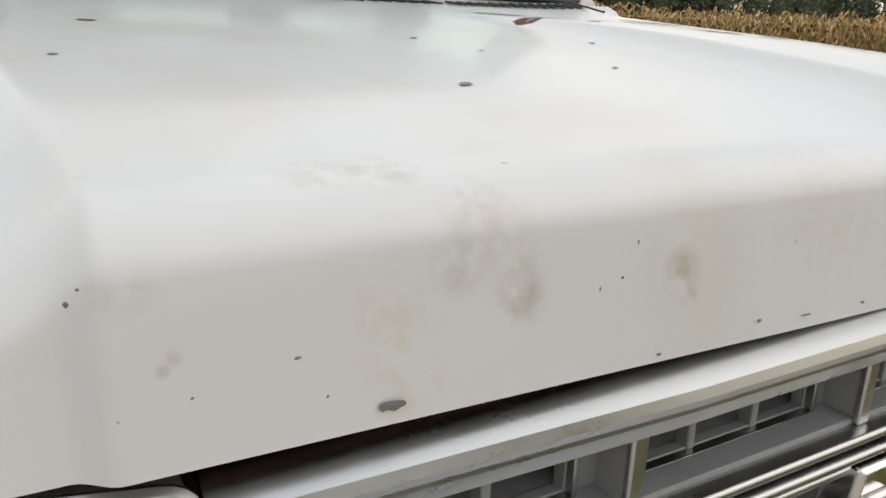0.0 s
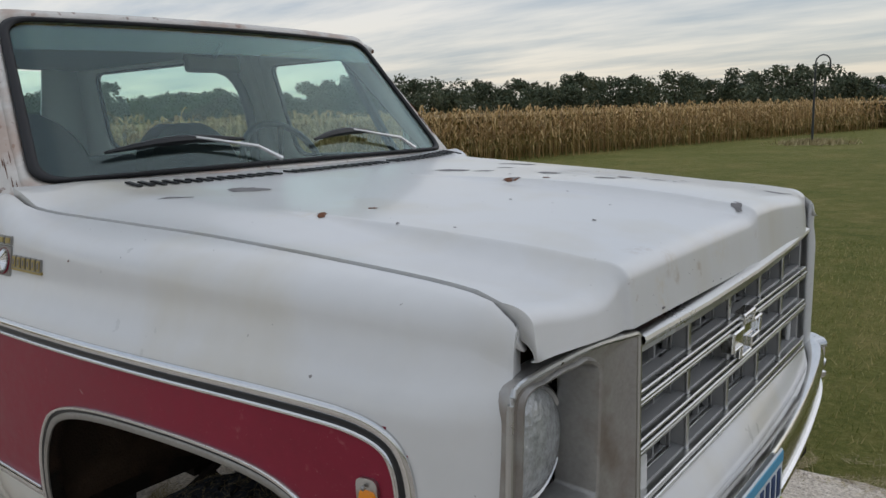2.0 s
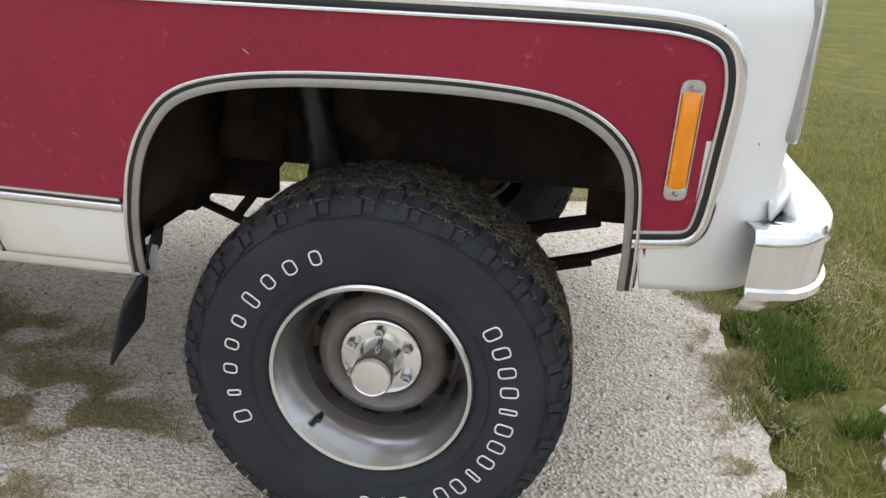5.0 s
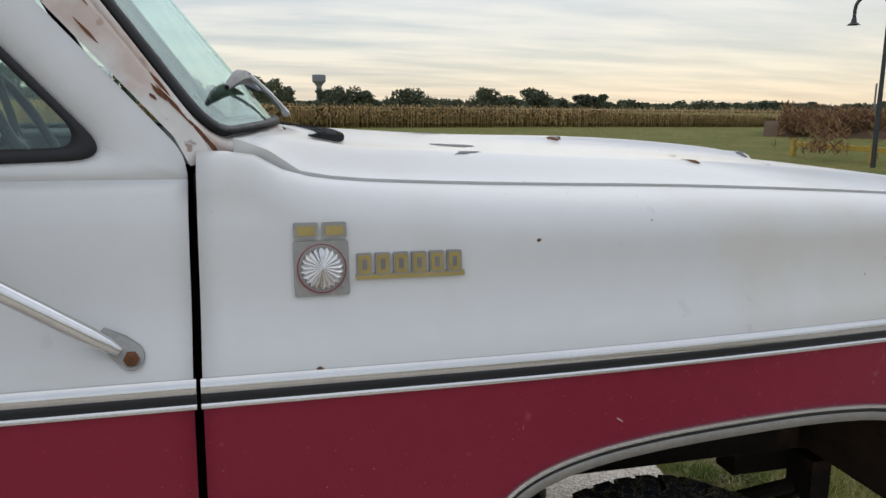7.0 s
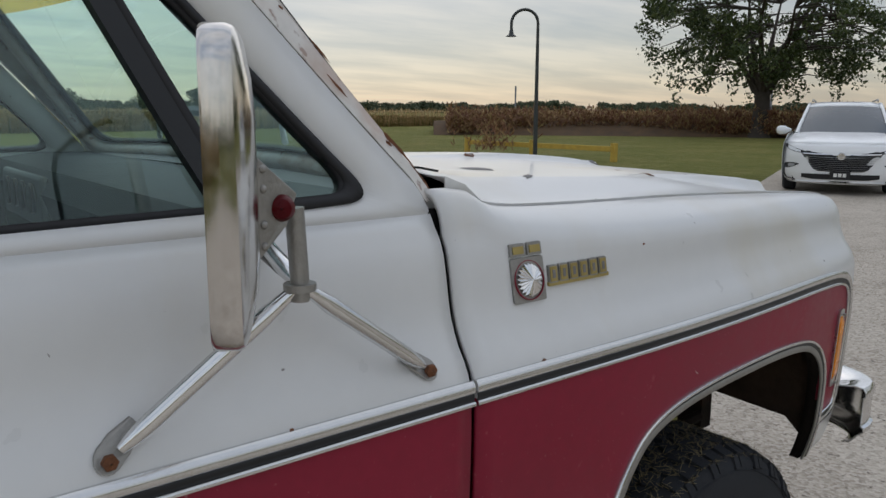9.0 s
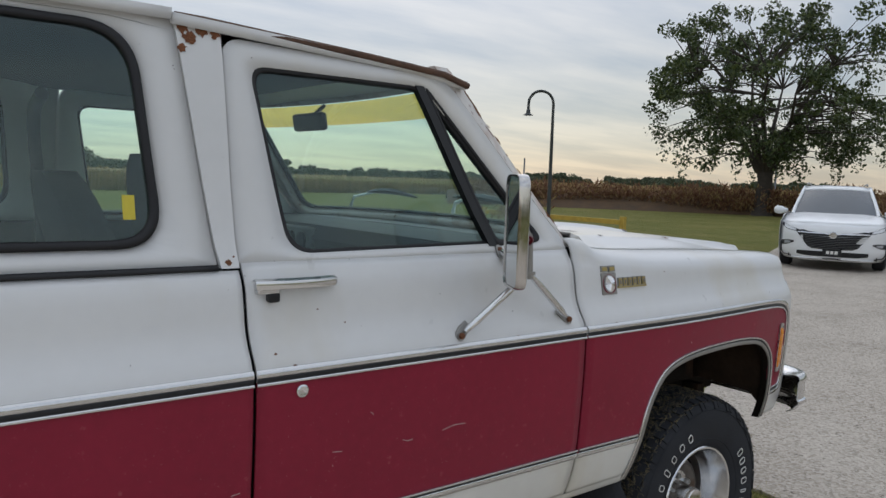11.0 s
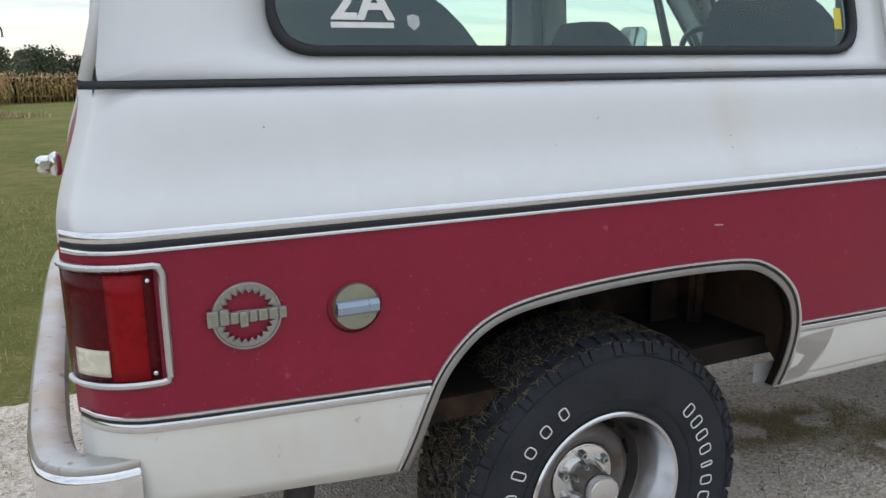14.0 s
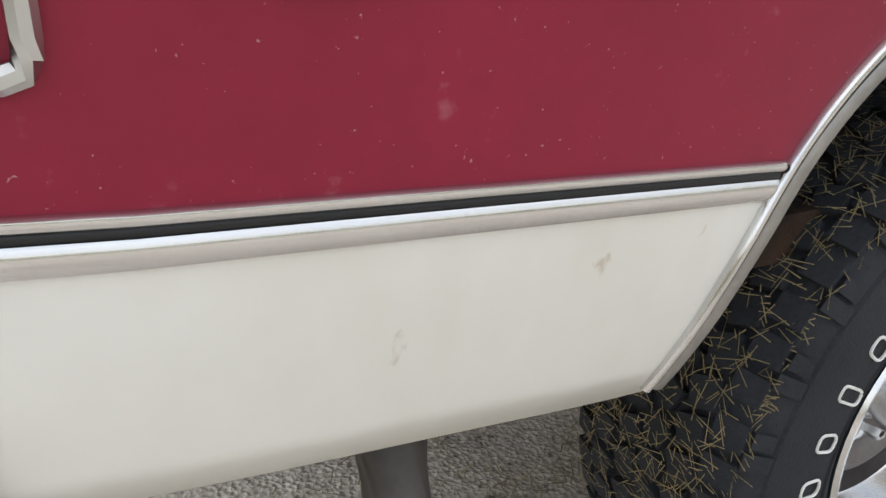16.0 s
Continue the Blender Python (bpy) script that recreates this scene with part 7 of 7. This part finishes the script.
for az in np.arange(-88, 1.5, 1.15):
    d = rng.uniform(150, 190)
    big = 1.15 if -29 < az < -26 or -47 < az < -44 or -40 < az < -38 else 1.0
    wave = 1.0 + 0.11 * math.sin(az * 1.7) + 0.08 * math.sin(az * 4.1 + 1)
    far_tree(az + rng.uniform(-0.5, 0.5), d, rng.uniform(7.0, 10.0) * big * wave * (0.85 if az > -12 else 1.0), rng.uniform(7.0, 10.0) * big)
for az, d, h, w in ((2.5, 280, 11, 12), (3.8, 290, 9, 9), (6.8, 300, 8.5, 8), (8.0, 300, 9.5, 14), (9.4, 300, 8, 9), (12.8, 310, 10, 14), (14.2, 330, 5, 12), (16.2, 320, 5, 7), (18.5, 300, 10, 13), (19.8, 320, 6.5, 10), (21.8, 300, 9.5, 12), (23.2, 320, 6, 10), (25.0, 300, 7.5, 7), (26.4, 300, 8, 6)):
    far_tree(az, d, h, w)
for az in np.arange(1.5, 64, 1.1):
    far_tree(az + rng.uniform(-0.5, 0.5), rng.uniform(620, 760), rng.uniform(4, 9), rng.uniform(14, 26))
# unseen trees behind the camera, added only to be reflected in the chrome
for az in np.arange(75, 270, 3.2):
    far_tree(az, rng.uniform(90, 140), rng.uniform(5, 9), rng.uniform(7, 11))
quads("far_woods", far, FARLEAF, "tree line with haze in its colour beyond the fields, partly unseen", "trees")
tagged(part("far_trunks", stems, BARK), "trunks of the distant tree line", "trees", kind="stuff")


def big_tree(x, y):
    """Broad crown on a short forked trunk: limbs reach to clumps that fill an uneven dome."""
    t = thing("tree", "full-leaved broad tree with forked dark trunk", "tree", (x, y, 0))
    bm, leaves = bmesh.new(), []
    base = Vector((0, 0, -0.1))
    tube(bm, [base, Vector((0, 0, 0.5)), Vector((0.05, 0, 1.6)), Vector((0.05, 0, 2.6))], [0.75, 0.55, 0.46, 0.42], 10)
    mains = []
    for k in range(9):
        a = k * 0.698 + rng.uniform(-0.2, 0.2)
        out = (0.75, 0.35, 0.55)[k % 3]
        d = Vector((math.cos(a) * out, math.sin(a) * out, 1.0)).normalized()
        p, pts = Vector((0.05, 0, 1.9 + 0.10 * k)), []
        l = rng.uniform(6.0, 8.2)
        for j in range(9):
            pts.append(p.copy())
            p = p + d * l / 8
            d = (d + Vector(rng.normal(0, 0.09, 3)) + Vector((math.cos(a), math.sin(a), 0)) * 0.05).normalized()
        tube(bm, pts, [0.20 * (1 - j / 9.5) + 0.02 for j in range(9)], 7)
        mains += pts[2:]
    n = 0
    while n < 300:
        u, v = rng.uniform(-1, 1), rng.uniform(0, 6.283)
        rad = rng.uniform(0.25, 1.0) ** 0.45
        w = math.sqrt(1 - u * u)
        lump = 0.95 + 0.52 * noise.noise(Vector((w * math.cos(v) * 1.8 + 7, w * math.sin(v) * 1.8, u * 1.8)))
        flat = 5.8 if u > 0 else 4.9
        c = Vector((8.0 * rad * w * math.cos(v) * lump, 8.0 * rad * w * math.sin(v) * lump, 7.1 + flat * rad * u * lump))
        if c.z < 2.5 + 0.14 * math.hypot(c.x, c.y):
            continue
        n += 1
        near = min(mains, key=lambda q: (q - c).length + 0.5 * max(0, q.z - c.z))
        mid = near.lerp(c, 0.5) + Vector((0, 0, 0.25))
        tube(bm, [near, mid, c], [0.06, 0.035, 0.012], 4)
        clump_leaves(np.array(c), rng.uniform(0.50, 0.95), 95, 0.125, leaves, 0.75)
        if c.z < 5.5 and rng.random() < 0.6:
            clump_leaves(np.array(c) - np.array([0, 0, 0.9]), 0.45, 36, 0.12, leaves, 1.7)
    part("trunk", bm, BARK, t, "dark forked trunk and limbs")
    quads("crown", leaves, LEAF, "dense green leaves with gaps", "", t)
    return t


big_tree(42.6, 23.05)

# brown weed bank
wd = []
for _ in range(5200):
    az = radians(rng.uniform(39, 68))
    d = rng.uniform(50.0, 55.0) + 2.0 * math.sin(az * 9)
    x, y = -1.4 + d * math.sin(az), -1.8 + d * math.cos(az)
    h = rng.uniform(0.8, 1.75) * (1.0 + 0.35 * noise.noise(Vector((x * 0.3, y * 0.3, 4))))
    for _ in range(7):
        z = rng.uniform(0.1, h)
        a, l, w2 = rng.uniform(0, 6.283), rng.uniform(0.10, 0.30), rng.uniform(0.02, 0.05)
        cx, cy = math.cos(a), math.sin(a)
        wd += [(x - cy * w2, y + cx * w2, z), (x + cy * w2, y - cx * w2, z), (x + cx * l, y + cy * l, z + rng.uniform(0.05, 0.3)), (x + cx * l * 0.8 - cy * w2, y + cy * l * 0.8 + cx * w2, z + 0.1)]
quads("weed_bank", wd, WEED, "bank of brown autumn weeds beyond the lawn", "weeds")
bm = bmesh.new()
pts = []
for k in range(26):
    az = radians(38 + 31 * k / 25)
    pts.append([(-1.4 + d * math.sin(az), -1.8 + d * math.cos(az), z + 0.12 * noise.noise(Vector((k * 0.7, d, 0)))) for d, z in ((50.2, -0.04), (51.5, 0.4), (53, 0.85), (57, 0.8), (66, -0.04))])
grid(bm, pts)
tagged(part("earth_bank", bm, material("weedy_earth", (0.10, 0.06, 0.03), 0.9, vary=0.5, scale=1.5, fine=12, bump=0.6, bump_scale=10)), "low weedy earth bank", "bank", kind="structure")
wd = []
for _ in range(40):
    x, y = 16.8 + rng.normal(0, 0.6), 18.4 + rng.normal(0, 0.7)
    h = rng.uniform(0.5, 1.5)
    for _ in range(8):
        z = rng.uniform(0.1, h)
        a, l, w2 = rng.uniform(0, 6.283), rng.uniform(0.08, 0.22), rng.uniform(0.008, 0.02)
        cx, cy = math.cos(a), math.sin(a)
        wd += [(x - cy * w2, y + cx * w2, z), (x + cy * w2, y - cx * w2, z), (x + cx * l, y + cy * l, z + 0.2), (x + cx * l * 0.8 - cy * w2, y + cy * l * 0.8 + cx * w2, z + 0.1)]
quads("tall_weeds", wd, WEED, "tall dry weeds round the lamp bed", "weeds")


# lamp posts
def lamp_post(x, y, h, reach, d, r, bell):
    t = thing("street_lamp", "dark crook-necked lamp post with a small bell shade" if bell else "thin crook-necked garden post", "lamp post", (x, y, 0))
    bm = bmesh.new()
    pts = [(0, 0, -0.05), (0, 0, 1.0), (0, 0, h - reach / 2)]
    for k in range(1, 13):
        a = math.pi * k / 12
        q = reach / 2 * (1 - math.cos(a))
        pts.append((d[0] * q, d[1] * q, h - reach / 2 + reach / 2 * math.sin(a)))
    pts.append((d[0] * reach, d[1] * reach, h - reach * 0.75))
    tube(bm, pts, [r * 1.5, r * 1.5] + [r] * (len(pts) - 2), 10)
    part("post", bm, LAMPPOST, t)
    bm = bmesh.new()
    s = 0.5 * reach
    m = pose(d[0] * reach, d[1] * reach, h - reach * 0.75, 90, 0, 0)
    lathe(bm, [(0.02, 0.04), (s * 0.14, 0.0), (s * 0.18, -s * 0.28), (s * 0.42, -s * 0.46), (s * 0.36, -s * 0.47)] if bell else [(0.02, 0.02), (0.05, -0.03), (0.02, -0.05)], 16, m)
    part("shade", bm, LAMPPOST, t, "bell-shaped lamp shade" if bell else "")
    return t


lamp_post(-6.4, 30.2, 3.25, 0.55, (0.78, 0.62), 0.028, False)
lamp_post(15.95, 15.35, 4.48, 0.80, (-0.78, 0.62), 0.045, True)
mound = [(-6.4 + rng.normal(0, 0.55), 30.2 + rng.normal(0, 0.5)) for _ in range(700)]
md = []
for x, y in mound:
    a, h = rng.uniform(0, 6.28), rng.uniform(0.06, 0.26)
    md += [(x - 0.02, y, -0.03), (x + 0.02, y, -0.03), (x + math.cos(a) * 0.15, y + math.sin(a) * 0.15, h)]
quads("dry_mound", md, DRYBLADE, "heap of dry orange grass at the post's foot", "dry grass", n=3)

# yellow timber rails round the lamp bed
rail = thing("timber_rail", "low yellow-painted timber rail on short posts", "fence", (17.5, 17, 0))
for y in (20.3, 17.0, 13.6):
    bm = bmesh.new()
    box(bm, (0.02 * (17 - y), y - 17, 0.24), (0.16, 0.16, 0.60))
    part("post", bm, YELLOW, rail, bevel=0.01)
for y0, y1 in ((20.3, 17.0), (17.0, 13.6)):
    bm = bmesh.new()
    box(bm, (0, (y0 + y1) / 2 - 17, 0.36), (0.09, abs(y1 - y0), 0.16))
    part("rail", bm, YELLOW, rail, bevel=0.01)

# upright stones and a marker stake
for dx, w, h, tip in ((-0.45, 0.62, 1.75, 0.2), (0.42, 0.70, 1.6, -0.25)):
    bm = bmesh.new()
    v = box(bm, (0, 0, h / 2), (w, 0.35, h))
    for q in v:
        if q.co.z > h / 2:
            q.co.z += tip * q.co.x
            q.co.x *= 0.75
    st = part("standing_stone", bm, STONE, None, bevel=0.05)
    st.location = (-0.4 + dx, 33.0, -0.05)
    tagged(st, "pale grey upright stone slab on the lawn", "stone", "upright stones")
stake = thing("marker_stake", "white marker stake with a dark top", "stake", (-2.1, 29.8, 0))
bm = bmesh.new(); box(bm, (0, 0, 0.45), (0.09, 0.09, 1.0)); part("stake", bm, LETTER, stake, bevel=0.005)
bm = bmesh.new(); box(bm, (0, 0, 1.05), (0.10, 0.10, 0.24)); part("cap", bm, BLACK, stake, bevel=0.01)

# water tower, far off
a = radians(6.3)
tower = thing("water_tower", "grey concrete water tower far beyond the fields", "water tower", (900 * math.sin(a), 900 * math.cos(a), 0))
bm = bmesh.new(); lathe(bm, [(3.3, 0), (3.0, 24), (4.5, 27)], 20, pose(0, 0, 0, 90, 0, 0))
part("shaft", bm, CONC, tower)
bm = bmesh.new(); lathe(bm, [(4.0, 26), (7.4, 29), (7.6, 35), (7.0, 36.5), (0.1, 37)], 24, pose(0, 0, 0, 90, 0, 0))
part("tank", bm, CONC, tower)
# farm roofs in the tree line
for az, d in ((-15, 172), (-9.5, 176)):
    q = radians(az)
    hs = thing("farm_building", "small pale farm building among distant trees", "building", (d * math.sin(q), d * math.cos(q), 0))
    bm = bmesh.new(); box(bm, (0, 0, 1.5), (4.5, 4, 3.0)); part("wall", bm, STONE, hs)
    bm = bmesh.new()
    grid(bm, [[(x, -2.4, 2.9), (x, 0, 4.4), (x, 2.4, 2.9)] for x in (-2.5, 2.5)])
    part("roof", bm, material("grey_roof", (0.22, 0.21, 0.21), 0.8), hs, solid=0.1)
# thin far pole
for az, d, h in ((44, 160, 6.5), (61.5, 150, 6)):
    q = radians(az)
    pole = thing("utility_pole", "thin utility pole on the horizon", "pole", (d * math.sin(q), d * math.cos(q), 0))
    bm = bmesh.new(); tube(bm, [(0, 0, 0), (0, 0, h)], 0.18, 6); part("post", bm, CONC, pole)


# parked white crossover
def crossover():
    t = thing("crossover", "glossy white modern crossover parked on the gravel", "car")
    S = SUVWHITE
    CARGLASS = material("dark_car_glass", (0.05, 0.06, 0.07), 0.06, vary=0.1, coat=0.6)
    def nose(y, z):
        """Front skin: how far forward it stands at a place across and a height."""
        u = min(1.0, abs(y) / 0.985)
        round_ = 0.0 if u < 0.45 else 0.42 * ((u - 0.45) / 0.55) ** 2.6
        return 0.05 - 0.10 * u * u - round_ - 0.20 * max(0, (z - 0.72) / 0.30) ** 1.6 - 0.05 * max(0, (0.42 - z) / 0.2)
    # front skin
    bm = bmesh.new()
    zs = [0.20, 0.26, 0.32, 0.38, 0.45, 0.52, 0.60, 0.68, 0.75, 0.82, 0.88, 0.93]
    grid(bm, [[(nose(y, z), y * (1 - 0.10 * max(0, (0.40 - z) / 0.2) ** 2), z) for z in zs] for y in np.linspace(-0.985, 0.985, 33)])
    bmesh.ops.recalc_face_normals(bm, faces=bm.faces)
    part("front_skin", bm, S, t, "white front bumper skin", solid=0.004)
    # hood
    bm = bmesh.new()
    rows = []
    for k in range(12):
        f = k / 11
        rows.append([(nose(y, 0.93) * (1 - f) - 1.36 * f, y * (1 - 0.07 * f), 0.93 + (0.20 * f ** 0.7) * (1 - 0.30 * (y / 0.985) ** 4) + 0.015 * math.exp(-((abs(y) - 0.55) / 0.10) ** 2) * math.sin(math.pi * min(1, f * 1.2 + 0.1))) for y in np.linspace(-0.985, 0.985, 27)])
    grid(bm, rows)
    bmesh.ops.recalc_face_normals(bm, faces=bm.faces)
    part("hood", bm, S, t, "white creased hood", solid=0.004)
    # sides
    for s in (-1, 1):
        bm = bmesh.new()
        rows = []
        for x in np.linspace(-0.37, -5.0, 40):
            r = []
            for z in (0.24, 0.36, 0.5, 0.66, 0.80, 0.93, 1.02, 1.10):
                zb = z
                for cx in (-0.98, -4.0):
                    if abs(x - cx) < 0.42:
                        zb = max(zb, 0.37 + math.sqrt(0.1764 - (x - cx) ** 2))
                hw = 0.985 + 0.02 * math.sin((z - 0.2) * 3) - 0.06 * max(0, (z - 0.9) / 0.2) - 0.12 * max(0, (-4.4 - x) / 0.6) ** 2
                r.append((x, s * hw, zb))
            rows.append(r)
        grid(bm, rows)
        part("side_panel", bm, S, t, "white flank with wheel openings", solid=0.004)
    # cabin: windshield, roof, side glass and pillars
    def cab(u, x, z, hw):
        return (x + 0.16 * (1 - u * u) * max(0, min(1, (1.75 - z) / 0.5)), u * hw, z)
    bm = bmesh.new()
    grid(bm, [[(x - 0.14 * u * u, u * hw, z - 0.03 * u * u) for u in np.linspace(-1, 1, 13)] for x, hw, z in ((-1.20, 0.80, 1.10), (-1.50, 0.76, 1.28), (-1.85, 0.70, 1.48), (-2.14, 0.655, 1.625))])
    part("windshield", bm, CARGLASS, t, "dark raked windshield")
    bm = bmesh.new()
    grid(bm, [[(x - 0.14 * u * u, u * hw, z - 0.035 * u ** 4) for u in np.linspace(-1, 1, 13)] for x, hw, z in ((-2.13, 0.665, 1.622), (-2.25, 0.66, 1.665), (-2.7, 0.66, 1.715), (-3.6, 0.65, 1.72), (-4.5, 0.62, 1.66), (-4.75, 0.62, 1.60))])
    part("roof", bm, S, t, "white roof", solid=0.02)
    for s in (-1, 1):
        bm = bmesh.new()
        tube(bm, [(-1.34, s * 0.815, 1.08), (-1.64, s * 0.775, 1.26), (-1.99, s * 0.715, 1.46), (-2.29, s * 0.67, 1.61), (-2.7, s * 0.665, 1.665), (-3.6, s * 0.66, 1.67), (-4.6, s * 0.63, 1.59)], 0.035, 8)
        part("roof_pillar", bm, S, t, "white windshield pillar")
        bm = bmesh.new()
        tube(bm, [(-2.45, s * 0.60, 1.72), (-2.6, s * 0.60, 1.755), (-4.3, s * 0.58, 1.735), (-4.45, s * 0.58, 1.69)], 0.018, 8)
        part("roof_rail", bm, DULL, t, "grey roof rail")
        bm = bmesh.new()
        grid(bm, [[(-1.40, s * 0.90, 1.08), (-1.75, s * 0.775, 1.30), (-2.15, s * 0.705, 1.50), (-2.6, s * 0.68, 1.62), (-4.5, s * 0.66, 1.56)], [(-1.42, s * 0.925, 1.07), (-1.9, s * 0.93, 1.08), (-2.4, s * 0.93, 1.09), (-3.0, s * 0.93, 1.09), (-4.7, s * 0.90, 1.10)]])
        part("side_glass", bm, CARGLASS, t, "dark side glass")
    # grille: wide dark mouth with bright slats, narrowing downwards
    bm = bmesh.new()
    loop = rounded([(-0.42, 0.44), (-0.665, 0.755), (-0.60, 0.80), (0.60, 0.80), (0.665, 0.755), (0.42, 0.44), (0.0, 0.425)], [0.08, 0.03, 0.03, 0.03, 0.03, 0.08, 0.2], 5)
    grid(bm, [[(nose(p.x * f, 0.63 + (p.y - 0.63) * f) + 0.008, p.x * f, 0.63 + (p.y - 0.63) * f) for p in loop] for f in (1.0, 0.75, 0.5, 0.25, 0.01)], close=True)
    grl = part("grille", bm, BLACK, t, "dark slatted grille")
    for k in range(8):
        z = 0.465 + 0.034 * k
        w = 0.40 + 0.25 * (z - 0.44) / 0.30
        bm = bmesh.new()
        grid(bm, [[(nose(y, z) + 0.012 + dx, y, z + dz - 0.02 * (1 - (y / w) ** 2)) for dx, dz in ((0, -0.005), (0.008, 0), (0, 0.005))] for y in np.linspace(-w, w, 15)])
        part("grille_slat", bm, BRIGHT, grl)
    for s in (-1, 1):
        bm = bmesh.new()
        grid(bm, [[(nose(y, 0.75) + 0.018 + dx, s * y, 0.735 + 0.03 * (y - 0.1) + dz) for dx, dz in ((0, -0.014 * q), (0.014, 0), (0, 0.014 * q))] for y, q in ((0.14, 0.6), (0.25, 1), (0.45, 1), (0.64, 0.8))])
        part("grille_wing", bm, CHROME, grl, "bright wing bar")
        # slim headlight on black bezel
        bm = bmesh.new()
        grid(bm, [[(nose(y, z) + 0.010, s * y, z) for z in np.linspace(a, b, 4)] for y, a, b in ((0.62, 0.755, 0.800), (0.72, 0.765, 0.825), (0.82, 0.785, 0.860), (0.90, 0.815, 0.895), (0.955, 0.86, 0.92))])
        hl = part("headlight", bm, BLACK, t, "slim swept headlight")
        bm = bmesh.new()
        grid(bm, [[(nose(y, z) + 0.016, s * y, z) for z in np.linspace(a, b, 4)] for y, a, b in ((0.68, 0.772, 0.806), (0.76, 0.782, 0.834), (0.84, 0.802, 0.862), (0.91, 0.832, 0.892))])
        part("lamp_lens", bm, material("pale_lamp_lens", (0.75, 0.77, 0.8), 0.15, coat=0.5), hl, "pale lamp lens")
        # fog lamp pocket with a bright lens and a black edge running down
        bm = bmesh.new()
        grid(bm, [[(nose(y, z) + 0.010, s * y, z) for z in np.linspace(a, b, 4)] for y, a, b in ((0.70, 0.545, 0.56), (0.78, 0.50, 0.575), (0.87, 0.47, 0.57), (0.945, 0.46, 0.56))])
        fg = part("fog_lamp", bm, BLACK, t, "black fog lamp pocket")
        bm = bmesh.new()
        grid(bm, [[(nose(y, z) + 0.016, s * y, z) for z in np.linspace(a, b, 3)] for y, a, b in ((0.77, 0.515, 0.555), (0.83, 0.50, 0.555), (0.89, 0.495, 0.55))])
        part("lamp_lens", bm, LAMPGREY, fg)
        bm = bmesh.new()
        tube(bm, [(nose(y, z) + 0.004, s * y, z) for y, z in ((0.945, 0.53), (0.95, 0.42), (0.945, 0.34), (0.90, 0.28), (0.75, 0.262))], 0.012, 6)
        part("edge_trim", bm, BLACK, t, "black bumper edge trim")
        bm = bmesh.new()
        rows = []
        for y, h, d in ((0.93, 0.03, 0.03), (0.99, 0.05, 0.05), (1.05, 0.085, 0.075), (1.15, 0.09, 0.08), (1.20, 0.06, 0.06), (1.215, 0.01, 0.01)):
            rows.append([(-1.55 + d * math.cos(q), s * y, 1.14 + h * math.sin(q)) for q in np.linspace(0, 2 * math.pi, 13)[:-1]])
        grid(bm, rows, close=True)
        part("door_mirror", bm, S, t, "white door mirror")
        for x in (-0.98, -4.0):
            w = new("wheel"); w.parent = t
            w.location = (x, s * 0.87, 0.37)
            bm = bmesh.new(); lathe(bm, [(0.25, -0.11), (0.33, -0.12), (0.37, -0.08), (0.37, 0.08), (0.33, 0.12), (0.25, 0.11)], 28); part("tyre", bm, RUBBER, w)
            bm = bmesh.new(); lathe(bm, [(0.25, 0.09), (0.2, 0.06), (0.06, 0.07), (0.001, 0.08)], 20, pose(0, 0, 0, 0, 0, 0 if s > 0 else 180)); part("rim", bm, DULL, w)
    bm = bmesh.new(); lathe(bm, [(0.070, 0), (0.070, -0.018), (0.060, -0.022), (0.055, -0.014), (0.001, -0.014)], 24, pose(nose(0, 0.72) + 0.02, 0, 0.715, 0, 0, 90))
    part("emblem", bm, CHROME, grl, "round bright emblem")
    bm = bmesh.new()
    grid(bm, [[(nose(y, z) + 0.008, y, z) for z in np.linspace(0.285 + 0.03 * max(0, (abs(y) - 0.45) / 0.2), 0.385, 4)] for y in np.linspace(-0.64, 0.64, 15)])
    part("lower_intake", bm, BLACK, t, "black lower intake")
    bm = bmesh.new()
    grid(bm, [[(nose(y, 0.25) + dx, y, z) for dx, z in ((0.008, 0.215), (0.022, 0.235), (0.008, 0.255))] for y in np.linspace(-0.74, 0.74, 15)])
    part("lower_trim", bm, BRIGHT, t, "bright lower bumper trim")
    bm = bmesh.new(); box(bm, (nose(0, 0.36) + 0.025, 0, 0.365), (0.012, 0.34, 0.155)); pl = part("plate", bm, BLACK, t, "dark front plate", bevel=0.01)
    for k in range(3):
        bm = bmesh.new()
        box(bm, (nose(0, 0.36) + 0.033, -0.075 + 0.075 * k, 0.37), (0.003, 0.055, 0.065))
        part("plate_bar", bm, LETTER, pl, "white bar", smooth=False)
    bm = bmesh.new(); box(bm, (-2.5, 0, 0.30), (4.6, 1.6, 0.12)); part("underbody", bm, DARK, t)
    bm = bmesh.new(); box(bm, (-3.2, 0, 0.85), (3.4, 1.7, 0.45)); part("interior_block", bm, DARK, t)
    return t


suv = crossover()
suv.matrix_basis = pose(13.1, 4.80, -0.012, 0, 0, 205)
